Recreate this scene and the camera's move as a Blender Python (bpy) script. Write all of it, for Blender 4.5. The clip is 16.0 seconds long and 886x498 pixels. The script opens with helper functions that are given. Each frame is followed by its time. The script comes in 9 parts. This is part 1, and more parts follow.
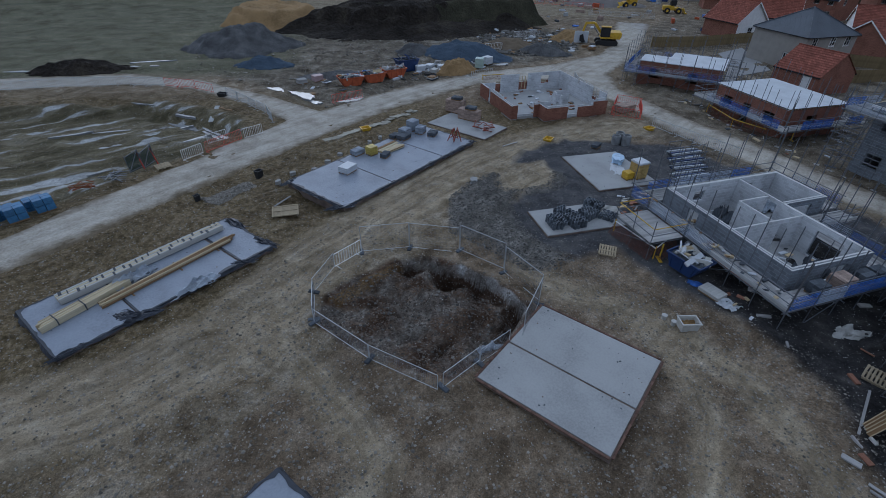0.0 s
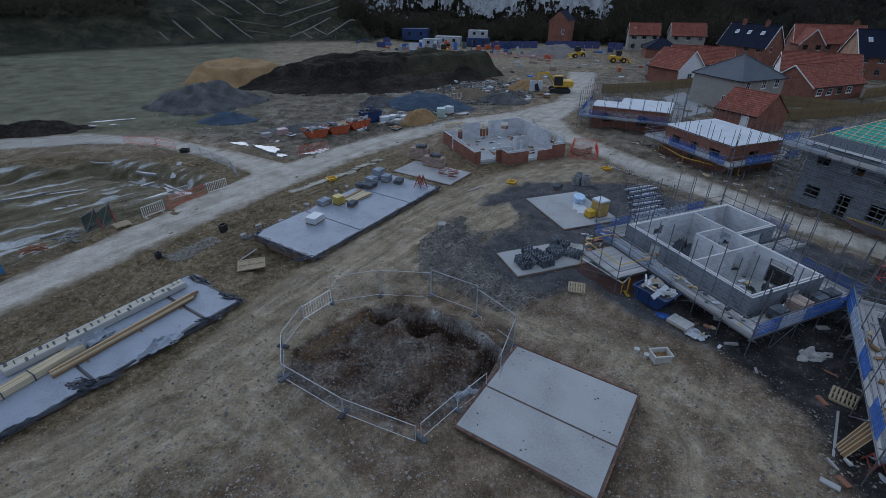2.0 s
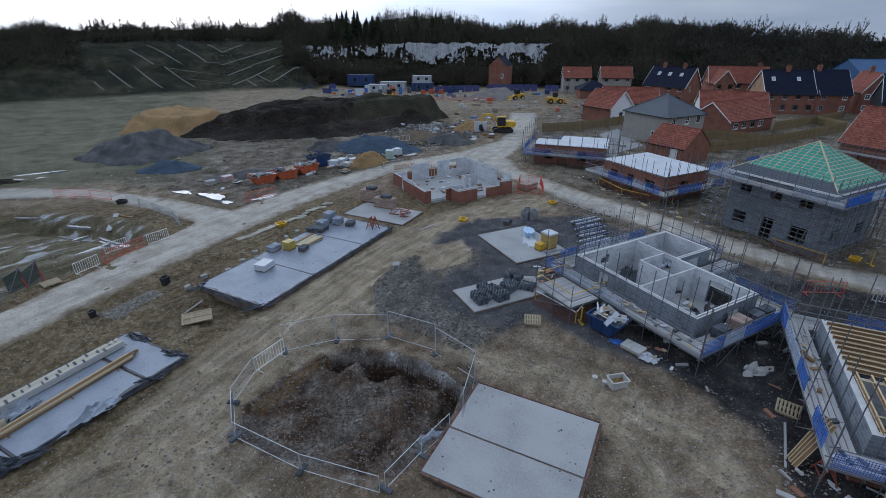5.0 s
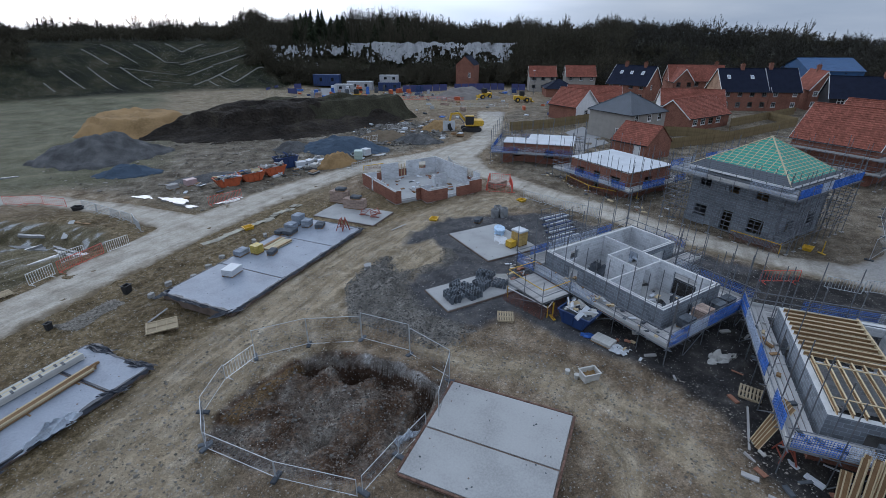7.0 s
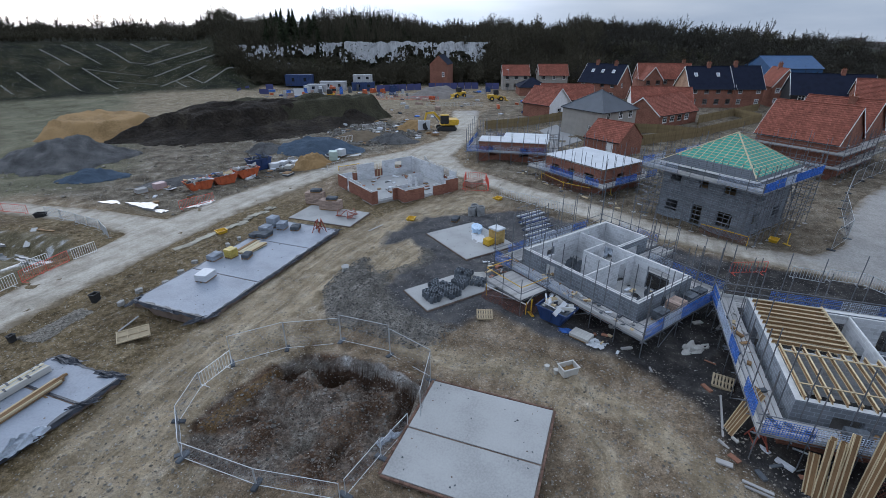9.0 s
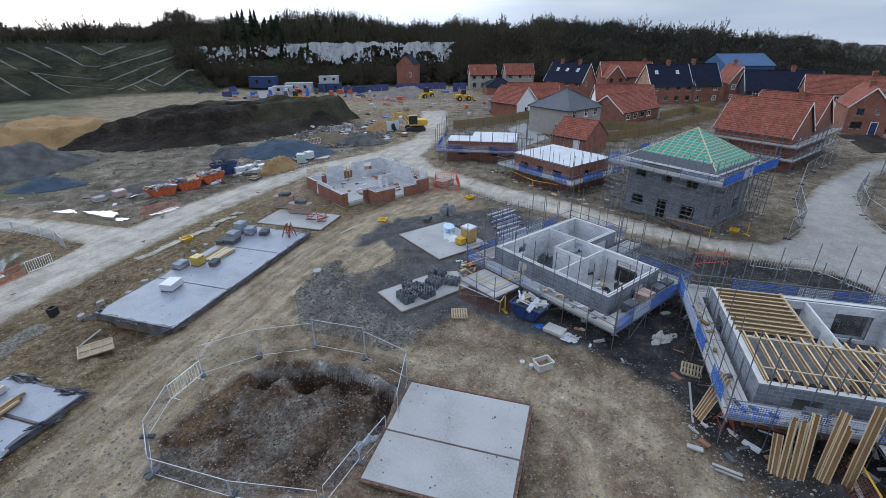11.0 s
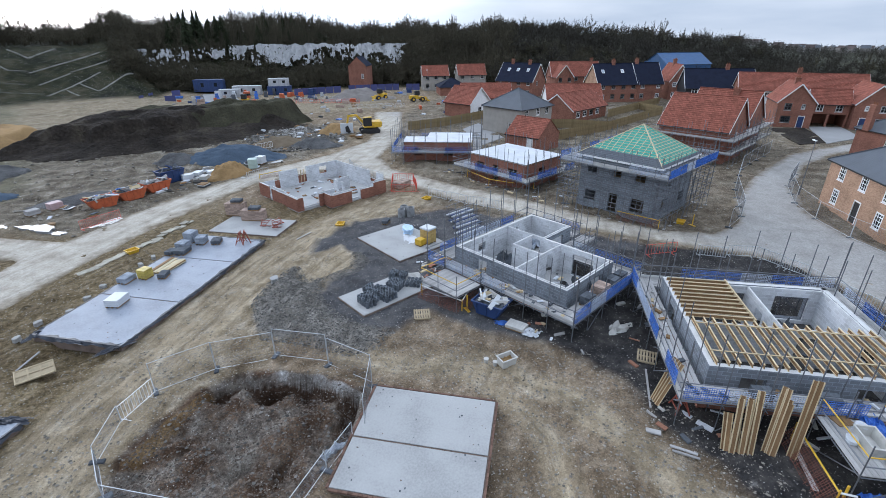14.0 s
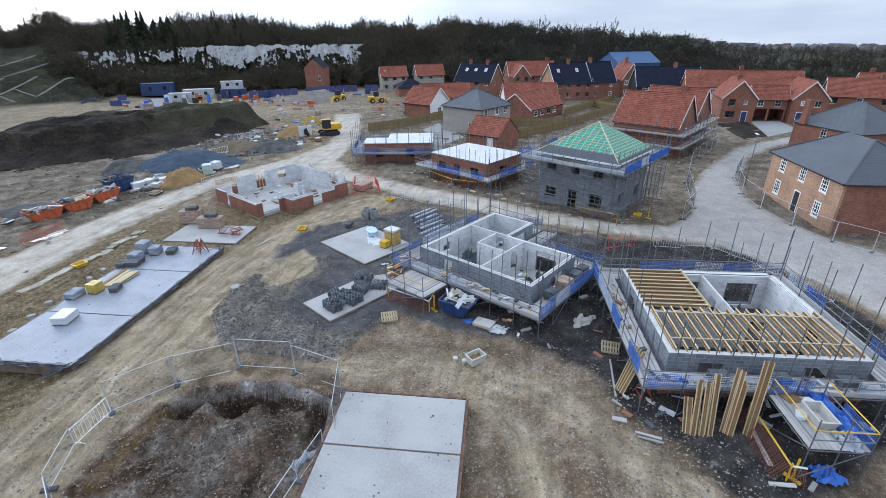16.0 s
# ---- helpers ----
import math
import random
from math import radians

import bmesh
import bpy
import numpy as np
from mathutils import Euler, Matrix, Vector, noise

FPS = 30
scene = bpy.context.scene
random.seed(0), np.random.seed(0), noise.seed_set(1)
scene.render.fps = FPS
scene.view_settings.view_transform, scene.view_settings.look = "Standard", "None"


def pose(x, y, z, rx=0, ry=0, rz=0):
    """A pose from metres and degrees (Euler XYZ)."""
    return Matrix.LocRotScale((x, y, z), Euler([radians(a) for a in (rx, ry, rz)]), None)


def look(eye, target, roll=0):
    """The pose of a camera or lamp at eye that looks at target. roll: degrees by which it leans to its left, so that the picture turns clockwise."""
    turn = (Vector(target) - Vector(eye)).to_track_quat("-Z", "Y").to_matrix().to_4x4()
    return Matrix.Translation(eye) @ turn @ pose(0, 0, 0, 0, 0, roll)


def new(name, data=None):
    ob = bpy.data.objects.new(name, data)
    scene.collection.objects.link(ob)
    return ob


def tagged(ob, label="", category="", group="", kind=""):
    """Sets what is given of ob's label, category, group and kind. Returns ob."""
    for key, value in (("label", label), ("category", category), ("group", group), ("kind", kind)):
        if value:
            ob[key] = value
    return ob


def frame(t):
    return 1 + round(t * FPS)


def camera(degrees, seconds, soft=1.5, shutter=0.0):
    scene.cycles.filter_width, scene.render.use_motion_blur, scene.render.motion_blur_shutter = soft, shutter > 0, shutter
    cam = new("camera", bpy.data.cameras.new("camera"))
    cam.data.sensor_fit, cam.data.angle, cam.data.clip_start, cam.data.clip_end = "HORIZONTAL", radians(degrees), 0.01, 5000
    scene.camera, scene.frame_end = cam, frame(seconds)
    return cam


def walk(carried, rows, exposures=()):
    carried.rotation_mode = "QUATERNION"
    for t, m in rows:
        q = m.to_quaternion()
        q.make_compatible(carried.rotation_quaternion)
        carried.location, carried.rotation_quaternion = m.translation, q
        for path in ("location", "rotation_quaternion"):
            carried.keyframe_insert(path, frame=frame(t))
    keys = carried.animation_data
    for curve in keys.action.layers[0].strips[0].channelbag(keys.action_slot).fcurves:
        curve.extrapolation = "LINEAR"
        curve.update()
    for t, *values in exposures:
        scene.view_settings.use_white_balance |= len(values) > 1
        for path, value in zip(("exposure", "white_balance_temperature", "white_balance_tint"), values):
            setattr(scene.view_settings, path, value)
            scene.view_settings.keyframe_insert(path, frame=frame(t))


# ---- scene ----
from collections import defaultdict

cam = camera(86.27, 16.0, soft=0.7)
EYE = (0.0, 0.0, 18.0)
# seconds, bearing to the right, pitch, lean
TURNS = [
    (0.0, 0.00, -34.91, 0.92),
    (0.5, 1.13, -34.88, 0.76),
    (1.0, 2.14, -34.87, 0.57),
    (1.5, 3.28, -33.56, 0.52),
    (2.0, 4.16, -29.44, 0.26),
    (2.5, 5.07, -26.33, 0.12),
    (3.0, 5.93, -25.14, 0.03),
    (3.5, 6.90, -24.82, 0.04),
    (4.0, 8.03, -24.73, -0.01),
    (6.5, 13.31, -24.80, 0.09),
    (7.0, 14.10, -24.79, 0.08),
    (7.5, 14.90, -24.81, 0.04),
    (8.0, 15.66, -24.82, 0.02),
    (8.5, 16.38, -24.83, 0.03),
    (9.0, 17.04, -24.86, 0.01),
    (11.5, 21.55, -24.81, -0.35),
    (12.0, 22.34, -24.76, -0.40),
    (12.5, 23.26, -24.74, -0.43),
    (13.0, 24.19, -24.74, -0.46),
    (13.5, 25.13, -24.78, -0.44),
    (14.0, 26.02, -24.78, -0.40),
    (14.5, 27.01, -24.79, -0.42),
    (15.0, 28.20, -24.75, -0.45),
    (15.5, 29.45, -24.77, -0.54),
    (16.0, 30.68, -24.76, -0.60),
]
walk(cam, [(t, pose(*EYE, 0, 0, -yaw) @ pose(0, 0, 0, 90 + pit) @ pose(0, 0, 0, 0, 0, lean)) for t, yaw, pit, lean in TURNS],
     exposures=[(0.0, -0.97, 5120, 10), (2.0, -0.90, 5120, 10), (4.0, -0.66, 5220, 10), (9.0, -0.19, 5480, 10), (16.0, 0.44, 5600, 10)])

# ---- light: a late, overcast day, the low sun veiled behind the wooded ridge ----
SUN_BEARING, SUN_HEIGHT = -18.0, 14.0
world = bpy.data.worlds.new("sky")
scene.world = world
world.use_nodes = True
wn, wl = world.node_tree.nodes, world.node_tree.links
wn.clear()
sky = wn.new("ShaderNodeTexSky")
sky.sky_type, sky.sun_disc = "NISHITA", False
sky.sun_elevation, sky.sun_rotation = radians(SUN_HEIGHT), radians(SUN_BEARING)
sky.air_density, sky.dust_density, sky.ozone_density = 1.0, 2.5, 1.5
wtc = wn.new("ShaderNodeTexCoord")
wmap = wn.new("ShaderNodeMapping")
wmap.inputs["Scale"].default_value = (1.2, 1.2, 7.0)
wnoise = wn.new("ShaderNodeTexNoise")
wnoise.inputs["Scale"].default_value, wnoise.inputs["Detail"].default_value = 1.6, 6.0
wramp = wn.new("ShaderNodeValToRGB")
wramp.color_ramp.elements[0].position, wramp.color_ramp.elements[0].color = 0.35, (0.62, 0.68, 0.76, 1)
wramp.color_ramp.elements[1].position, wramp.color_ramp.elements[1].color = 0.65, (0.98, 0.99, 1.0, 1)
wscale = wn.new("ShaderNodeMix")
wscale.data_type, wscale.blend_type = "RGBA", "MULTIPLY"
wscale.inputs["Factor"].default_value = 1.0
wscale.inputs["B"].default_value = (9.5, 9.5, 9.5, 1)
wmix = wn.new("ShaderNodeMix")
wmix.data_type = "RGBA"
wmix.inputs["Factor"].default_value = 0.9
wbg, wout = wn.new("ShaderNodeBackground"), wn.new("ShaderNodeOutputWorld")
wbg.inputs["Strength"].default_value = 0.1
wl.new(wtc.outputs["Generated"], wmap.inputs["Vector"])
wl.new(wmap.outputs["Vector"], wnoise.inputs["Vector"])
wl.new(wnoise.outputs["Fac"], wramp.inputs["Fac"])
wl.new(wramp.outputs["Color"], wscale.inputs["A"])
wl.new(sky.outputs["Color"], wmix.inputs["A"])
wl.new(wscale.outputs["Result"], wmix.inputs["B"])
wsep = wn.new("ShaderNodeSeparateXYZ")
wl.new(wtc.outputs["Generated"], wsep.inputs[0])
# an overcast sky is about three times as bright overhead as at the horizon
wzen = wn.new("ShaderNodeMapRange")
wzen.inputs["From Min"].default_value, wzen.inputs["From Max"].default_value = 0.0, 1.0
wzen.inputs["To Min"].default_value, wzen.inputs["To Max"].default_value = 0.85, 1.5
wl.new(wsep.outputs["Z"], wzen.inputs["Value"])
wzm = wn.new("ShaderNodeMix")
wzm.data_type, wzm.blend_type = "RGBA", "MULTIPLY"
wzm.inputs["Factor"].default_value = 1.0
wl.new(wmix.outputs["Result"], wzm.inputs["A"])
wl.new(wzen.outputs["Result"], wzm.inputs["B"])
# the veiled sun brightens the cloud round it
wdot = wn.new("ShaderNodeVectorMath")
wdot.operation = "DOT_PRODUCT"
wdot.inputs[1].default_value = (math.sin(radians(SUN_BEARING)) * math.cos(radians(SUN_HEIGHT)), math.cos(radians(SUN_BEARING)) * math.cos(radians(SUN_HEIGHT)), math.sin(radians(SUN_HEIGHT)))
wl.new(wtc.outputs["Generated"], wdot.inputs[0])
wglow = wn.new("ShaderNodeMapRange")
wglow.interpolation_type = "SMOOTHSTEP"
wglow.inputs["From Min"].default_value, wglow.inputs["From Max"].default_value = 0.55, 1.0
wglow.inputs["To Min"].default_value, wglow.inputs["To Max"].default_value = 0.92, 2.3
wl.new(wdot.outputs["Value"], wglow.inputs["Value"])
wgm = wn.new("ShaderNodeMix")
wgm.data_type, wgm.blend_type = "RGBA", "MULTIPLY"
wgm.inputs["Factor"].default_value = 1.0
wl.new(wzm.outputs["Result"], wgm.inputs["A"])
wl.new(wglow.outputs["Result"], wgm.inputs["B"])
wl.new(wgm.outputs["Result"], wbg.inputs["Color"])
wl.new(wbg.outputs["Background"], wout.inputs["Surface"])

sun = new("sun", bpy.data.lights.new("sun", "SUN"))
sun.data.energy, sun.data.angle, sun.data.color = 0.6, radians(25), (1.0, 0.93, 0.84)
sb, sh = radians(SUN_BEARING), radians(SUN_HEIGHT)
sun.matrix_world = look((100 * math.sin(sb) * math.cos(sh), 100 * math.cos(sb) * math.cos(sh), 100 * math.sin(sh)), (0, 0, 0))

# ---- materials ----
def mat(name, color, rough=0.85, dark=0.6, scale=3.0, fine=40.0, bump=0.15, metal=0.0, vary=0.0, light=None, stain=0.5, dist=0.02):
    """A surface with stains at one scale and grain at another; vary: how much each object differs."""
    m = bpy.data.materials.new(name)
    m.use_nodes = True
    n, l = m.node_tree.nodes, m.node_tree.links
    b = n["Principled BSDF"]
    tc = n.new("ShaderNodeTexCoord")
    n1, n2 = n.new("ShaderNodeTexNoise"), n.new("ShaderNodeTexNoise")
    n1.inputs["Scale"].default_value, n1.inputs["Detail"].default_value = scale, 5
    n2.inputs["Scale"].default_value, n2.inputs["Detail"].default_value = fine, 3
    ramp = n.new("ShaderNodeValToRGB")
    lo = tuple(c * dark for c in color)
    hi = light or tuple(min(1, c * 1.12) for c in color)
    e = ramp.color_ramp.elements
    e[0].position, e[0].color = 0.5 - 0.25 * stain - 0.05, (*lo, 1)
    e[1].position, e[1].color = 0.72, (*hi, 1)
    mid = e.new(0.52)
    mid.color = (*color, 1)
    add = n.new("ShaderNodeMath")
    add.operation = "MULTIPLY_ADD"
    add.inputs[1].default_value = 0.35
    sub = n.new("ShaderNodeMath")
    sub.operation = "MULTIPLY_ADD"
    sub.inputs[1].default_value, sub.inputs[2].default_value = 0.65, 0.0
    l.new(tc.outputs["Object"], n1.inputs["Vector"])
    l.new(tc.outputs["Object"], n2.inputs["Vector"])
    l.new(n1.outputs["Fac"], sub.inputs[0])
    l.new(n2.outputs["Fac"], add.inputs[0])
    l.new(sub.outputs[0], add.inputs[2])
    l.new(add.outputs[0], ramp.inputs["Fac"])
    col = ramp.outputs["Color"]
    if vary:
        info = n.new("ShaderNodeObjectInfo")
        geo = n.new("ShaderNodeNewGeometry")
        s = n.new("ShaderNodeMath")
        s.operation = "ADD"
        l.new(info.outputs["Random"], s.inputs[0])
        l.new(geo.outputs["Random Per Island"], s.inputs[1])
        fr = n.new("ShaderNodeMath")
        fr.operation = "FRACT"
        l.new(s.outputs[0], fr.inputs[0])
        mr = n.new("ShaderNodeMapRange")
        mr.inputs["To Min"].default_value, mr.inputs["To Max"].default_value = 1 - vary, 1 + vary
        l.new(fr.outputs[0], mr.inputs["Value"])
        hsv = n.new("ShaderNodeHueSaturation")
        l.new(mr.outputs["Result"], hsv.inputs["Value"])
        l.new(col, hsv.inputs["Color"])
        col = hsv.outputs["Color"]
    l.new(col, b.inputs["Base Color"])
    b.inputs["Roughness"].default_value, b.inputs["Metallic"].default_value = rough, metal
    b.inputs["Specular IOR Level"].default_value = 0.5 if rough < 0.75 else 0.15
    if bump:
        bp = n.new("ShaderNodeBump")
        bp.inputs["Strength"].default_value, bp.inputs["Distance"].default_value = bump, dist
        l.new(n2.outputs["Fac"], bp.inputs["Height"])
        l.new(bp.outputs["Normal"], b.inputs["Normal"])
    return m


def courses(name, color, mortar, length, height, rough=0.9, vary=0.25):
    """Masonry too far off to build brick by brick: courses on upright faces, in object space."""
    m = mat(name, color, rough, 0.7, 0.6, 30, 0.1)
    n, l = m.node_tree.nodes, m.node_tree.links
    b = n["Principled BSDF"]
    old = b.inputs["Base Color"].links[0].from_socket
    tc = n.new("ShaderNodeTexCoord")
    sep = n.new("ShaderNodeSeparateXYZ")
    l.new(tc.outputs["Object"], sep.inputs[0])
    add = n.new("ShaderNodeMath")
    add.operation = "ADD"
    l.new(sep.outputs["X"], add.inputs[0])
    l.new(sep.outputs["Y"], add.inputs[1])
    comb = n.new("ShaderNodeCombineXYZ")
    l.new(add.outputs[0], comb.inputs["X"])
    l.new(sep.outputs["Z"], comb.inputs["Y"])
    br = n.new("ShaderNodeTexBrick")
    br.inputs["Scale"].default_value = 1.0
    br.inputs["Brick Width"].default_value, br.inputs["Row Height"].default_value = length, height
    br.inputs["Mortar Size"].default_value = height * 0.07
    br.inputs["Color1"].default_value = (1 + vary, 1 + vary, 1 + vary, 1)
    br.inputs["Color2"].default_value = (1 - vary, 1 - vary, 1 - vary, 1)
    br.inputs["Mortar"].default_value = (mortar, mortar, mortar, 1)
    mx = n.new("ShaderNodeMix")
    mx.data_type, mx.blend_type = "RGBA", "MULTIPLY"
    mx.inputs["Factor"].default_value = 0.85
    l.new(comb.outputs[0], br.inputs["Vector"])
    l.new(old, mx.inputs["A"])
    l.new(br.outputs["Color"], mx.inputs["B"])
    l.new(mx.outputs["Result"], b.inputs["Base Color"])
    return m


CONCRETE = mat("concrete", (0.37, 0.37, 0.365), 0.8, 0.66, 0.45, 10, 0.1, stain=0.8)
SLAB_EDGE = mat("slab_edge", (0.20, 0.155, 0.13), 0.9, 0.5, 1.5, 20)
MEMBRANE = mat("membrane", (0.024, 0.028, 0.040), 0.5, 0.6, 3, 30, 0.3)
BLOCK = courses("blockwork", (0.56, 0.57, 0.59), 1.22, 0.45, 0.225, vary=0.15)
BLOCK_GREY = courses("grey_blockwork", (0.20, 0.218, 0.245), 1.6, 0.45, 0.225, vary=0.2)
WALL_TOP = mat("wall_top", (0.58, 0.58, 0.57), 0.9, 0.8, 2, 30)
BRICK = courses("brickwork", (0.235, 0.112, 0.080), 1.5, 0.225, 0.075)
BRICK_BUFF = courses("orange_brickwork", (0.38, 0.245, 0.165), 1.25, 0.225, 0.075)
RENDER_GREY = mat("pale_brick", (0.33, 0.31, 0.28), 0.9, 0.85, 1, 30)
ROOF_RED = courses("red_tiles", (0.27, 0.098, 0.068), 0.62, 0.30, 0.215, 0.85, 0.30)
ROOF_NAVY = mat("dark_slates", (0.014, 0.018, 0.036), 0.85, 0.7, 0.8, 12, 0.2)
ROOF_GREY = mat("grey_slates", (0.078, 0.088, 0.106), 0.6, 0.8, 0.6, 14, 0.2)
GREEN_FELT = mat("green_membrane", (0.05, 0.33, 0.25), 0.6, 0.8, 1.5, 20, 0.1)
BATTEN = mat("batten", (0.55, 0.48, 0.33), 0.8, 0.8, 3, 30, vary=0.1)
TIMBER = mat("timber", (0.55, 0.445, 0.28), 0.75, 0.7, 2, 40, vary=0.18)
TIMBER_DARK = mat("joist_timber", (0.26, 0.165, 0.085), 0.75, 0.7, 2, 40, vary=0.15)
STEEL = mat("galvanised_tube", (0.19, 0.20, 0.22), 0.5, 0.6, 4, 50, 0.05, metal=0.6)
GALV = mat("bright_galvanised", (0.50, 0.52, 0.54), 0.5, 0.75, 4, 50, 0.05, metal=0.3)
BOARD = mat("scaffold_board", (0.40, 0.39, 0.38), 0.85, 0.55, 1.2, 18, vary=0.22, stain=0.9)
BLUE = mat("blue_netting", (0.055, 0.155, 0.52), 0.6, 0.55, 2, 20, 0.1, vary=0.25)
GUARD_PALE = mat("pale_netting", (0.42, 0.48, 0.60), 0.6, 0.7, 2, 20, 0.1, vary=0.2)
TOE = mat("pale_board", (0.50, 0.50, 0.49), 0.8, 0.6, 1.5, 20, vary=0.15, stain=0.8)
NET = mat("faded_orange_net", (0.18, 0.068, 0.045), 0.7, 0.6, 2, 20, 0.1)
BLUE_STEEL = mat("blue_paint", (0.02, 0.045, 0.14), 0.5, 0.6, 1, 20, 0.1)
YELLOW = mat("yellow_paint", (0.62, 0.39, 0.025), 0.5, 0.7, 3, 30, 0.05)
ORANGE = mat("orange_paint", (0.46, 0.105, 0.035), 0.6, 0.6, 2, 20, 0.1)
RED_PLASTIC = mat("red_barrier", (0.60, 0.09, 0.06), 0.6, 0.8, 3, 30, 0.05)
WHITE = mat("white_paint", (0.80, 0.80, 0.80), 0.6, 0.9, 2, 30, 0.03)
WHITE_SHEET = mat("white_sheet", (0.56, 0.58, 0.61), 0.5, 0.78, 0.6, 9, 0.2, stain=0.8)
SLAB_SHEET = mat("slab_sheet", (0.26, 0.285, 0.335), 0.6, 0.58, 0.8, 7, 0.7, stain=1.1, dist=0.03)
POLYTHENE = mat("clear_polythene", (0.42, 0.46, 0.52), 0.3, 0.6, 3, 15, 0.2)
PLASTIC_GREY = mat("grey_tub", (0.48, 0.47, 0.44), 0.7, 0.8, 3, 30)
BLACK = mat("black_rubber", (0.02, 0.02, 0.022), 0.7, 0.7, 4, 30)
DARK_GREY = mat("dark_grey_block", (0.10, 0.11, 0.125), 0.9, 0.7, 3, 30, vary=0.3)
ROAD_GREY = mat("concrete_road", (0.29, 0.29, 0.29), 0.9, 0.8, 0.2, 6, 0.2, stain=0.8)
SPOIL = mat("dark_topsoil", (0.036, 0.030, 0.025), 1.0, 0.4, 0.22, 2.2, 1.0, light=(0.085, 0.072, 0.052), dist=0.6)
SAND = mat("orange_sand", (0.31, 0.205, 0.098), 1.0, 0.62, 0.25, 3, 0.6, dist=0.25)
GRAVEL_HEAP = mat("grey_gravel", (0.150, 0.150, 0.152), 1.0, 0.5, 0.6, 9, 1.0, dist=0.35, light=(0.25, 0.245, 0.24))
BLUE_CHIP = mat("slate_chippings", (0.078, 0.105, 0.145), 1.0, 0.7, 0.4, 6, 0.6, dist=0.2)
CHALK = mat("chalk", (0.38, 0.385, 0.39), 1.0, 0.22, 0.35, 2.0, 0.6, stain=0.9, dist=0.6)
_n, _l = CHALK.node_tree.nodes, CHALK.node_tree.links
_map = _n.new("ShaderNodeMapping")
_map.inputs["Scale"].default_value = (1.0, 1.0, 0.28)   # runs and cracks stand upright in the face
_tc = [k for k in _n if k.type == "TEX_COORD"][0]
_l.new(_tc.outputs["Object"], _map.inputs["Vector"])
for _t in [k for k in _n if k.type == "TEX_NOISE"]:
    _l.new(_map.outputs["Vector"], _t.inputs["Vector"])
TWIGS = mat("twigs", (0.080, 0.072, 0.050), 1.0, 0.6, 0.05, 1.0, 0.0, vary=0.4)
TWIGS_PALE = mat("pale_twigs", (0.056, 0.052, 0.042), 1.0, 0.6, 0.05, 1.0, 0.0, vary=0.35)
CONIFER = mat("conifer", (0.042, 0.052, 0.028), 1.0, 0.6, 0.1, 1.0, 0.0, vary=0.4)
FENCE_WOOD = mat("fence_wood", (0.24, 0.185, 0.10), 0.9, 0.7, 1.5, 20, vary=0.12)
GLASS = mat("window_glass", (0.02, 0.025, 0.03), 0.08, 0.9, 1, 10, 0.0)
HESSIAN = mat("rust_steel", (0.25, 0.10, 0.05), 0.8, 0.6, 3, 20)
DRAIN_STONE = mat("drain_stone", (0.20, 0.195, 0.175), 1.0, 0.5, 0.5, 4, 0.3)
CHALK_PUDDLE = mat("chalk_slurry", (0.25, 0.255, 0.26), 0.3, 0.6, 0.6, 5, 0.1)

# ---- building kit ----
def face(bm, pts):
    return bm.faces.new([bm.verts.new(p) for p in pts])


def box(bm, x0, x1, y0, y1, z0, z1, m=None):
    """A box, optionally moved by the matrix m."""
    v = [Vector((x, y, z)) for z in (z0, z1) for y in (y0, y1) for x in (x0, x1)]
    v = [bm.verts.new(m @ p if m else p) for p in v]
    for f in ((0, 2, 3, 1), (4, 5, 7, 6), (0, 1, 5, 4), (2, 6, 7, 3), (0, 4, 6, 2), (1, 3, 7, 5)):
        bm.faces.new([v[i] for i in f])


def bar(bm, p, q, w, h=None, up=(0, 0, 1)):
    """A straight bar of rectangular section from p to q."""
    p, q = Vector(p), Vector(q)
    d = (q - p).normalized()
    s = d.cross(Vector(up))
    if s.length < 1e-4:
        s = d.cross(Vector((1, 0, 0)))
    s = s.normalized() * (w / 2)
    u = s.cross(d).normalized() * ((h or w) / 2)
    a = [bm.verts.new(c + i * s + j * u) for c in (p, q) for i, j in ((-1, -1), (1, -1), (1, 1), (-1, 1))]
    for f in ((3, 2, 1, 0), (4, 5, 6, 7), (0, 1, 5, 4), (1, 2, 6, 5), (2, 3, 7, 6), (3, 0, 4, 7)):
        bm.faces.new([a[i] for i in f])


def tube(bm, p, q, r, n=6, r2=None):
    """A round tube or tapered limb from p to q."""
    p, q = Vector(p), Vector(q)
    d = (q - p).normalized()
    s = d.cross(Vector((0, 0, 1)))
    s = (s if s.length > 1e-3 else Vector((1, 0, 0))).normalized()
    u = s.cross(d)
    rings = []
    for c, rr in ((p, r), (q, r if r2 is None else r2)):
        rings.append([bm.verts.new(c + rr * (math.cos(2 * math.pi * k / n) * s + math.sin(2 * math.pi * k / n) * u)) for k in range(n)])
    for k in range(n):
        bm.faces.new((rings[0][k], rings[0][(k + 1) % n], rings[1][(k + 1) % n], rings[1][k]))
    bm.faces.new(rings[0][::-1])
    bm.faces.new(rings[1])


def prism(bm, pts, z0, z1):
    """An upright prism over a plan outline."""
    lo, hi = [bm.verts.new((x, y, z0)) for x, y in pts], [bm.verts.new((x, y, z1)) for x, y in pts]
    n = len(pts)
    for k in range(n):
        bm.faces.new((lo[k], lo[(k + 1) % n], hi[(k + 1) % n], hi[k]))
    bm.faces.new(hi)
    bm.faces.new(lo[::-1])


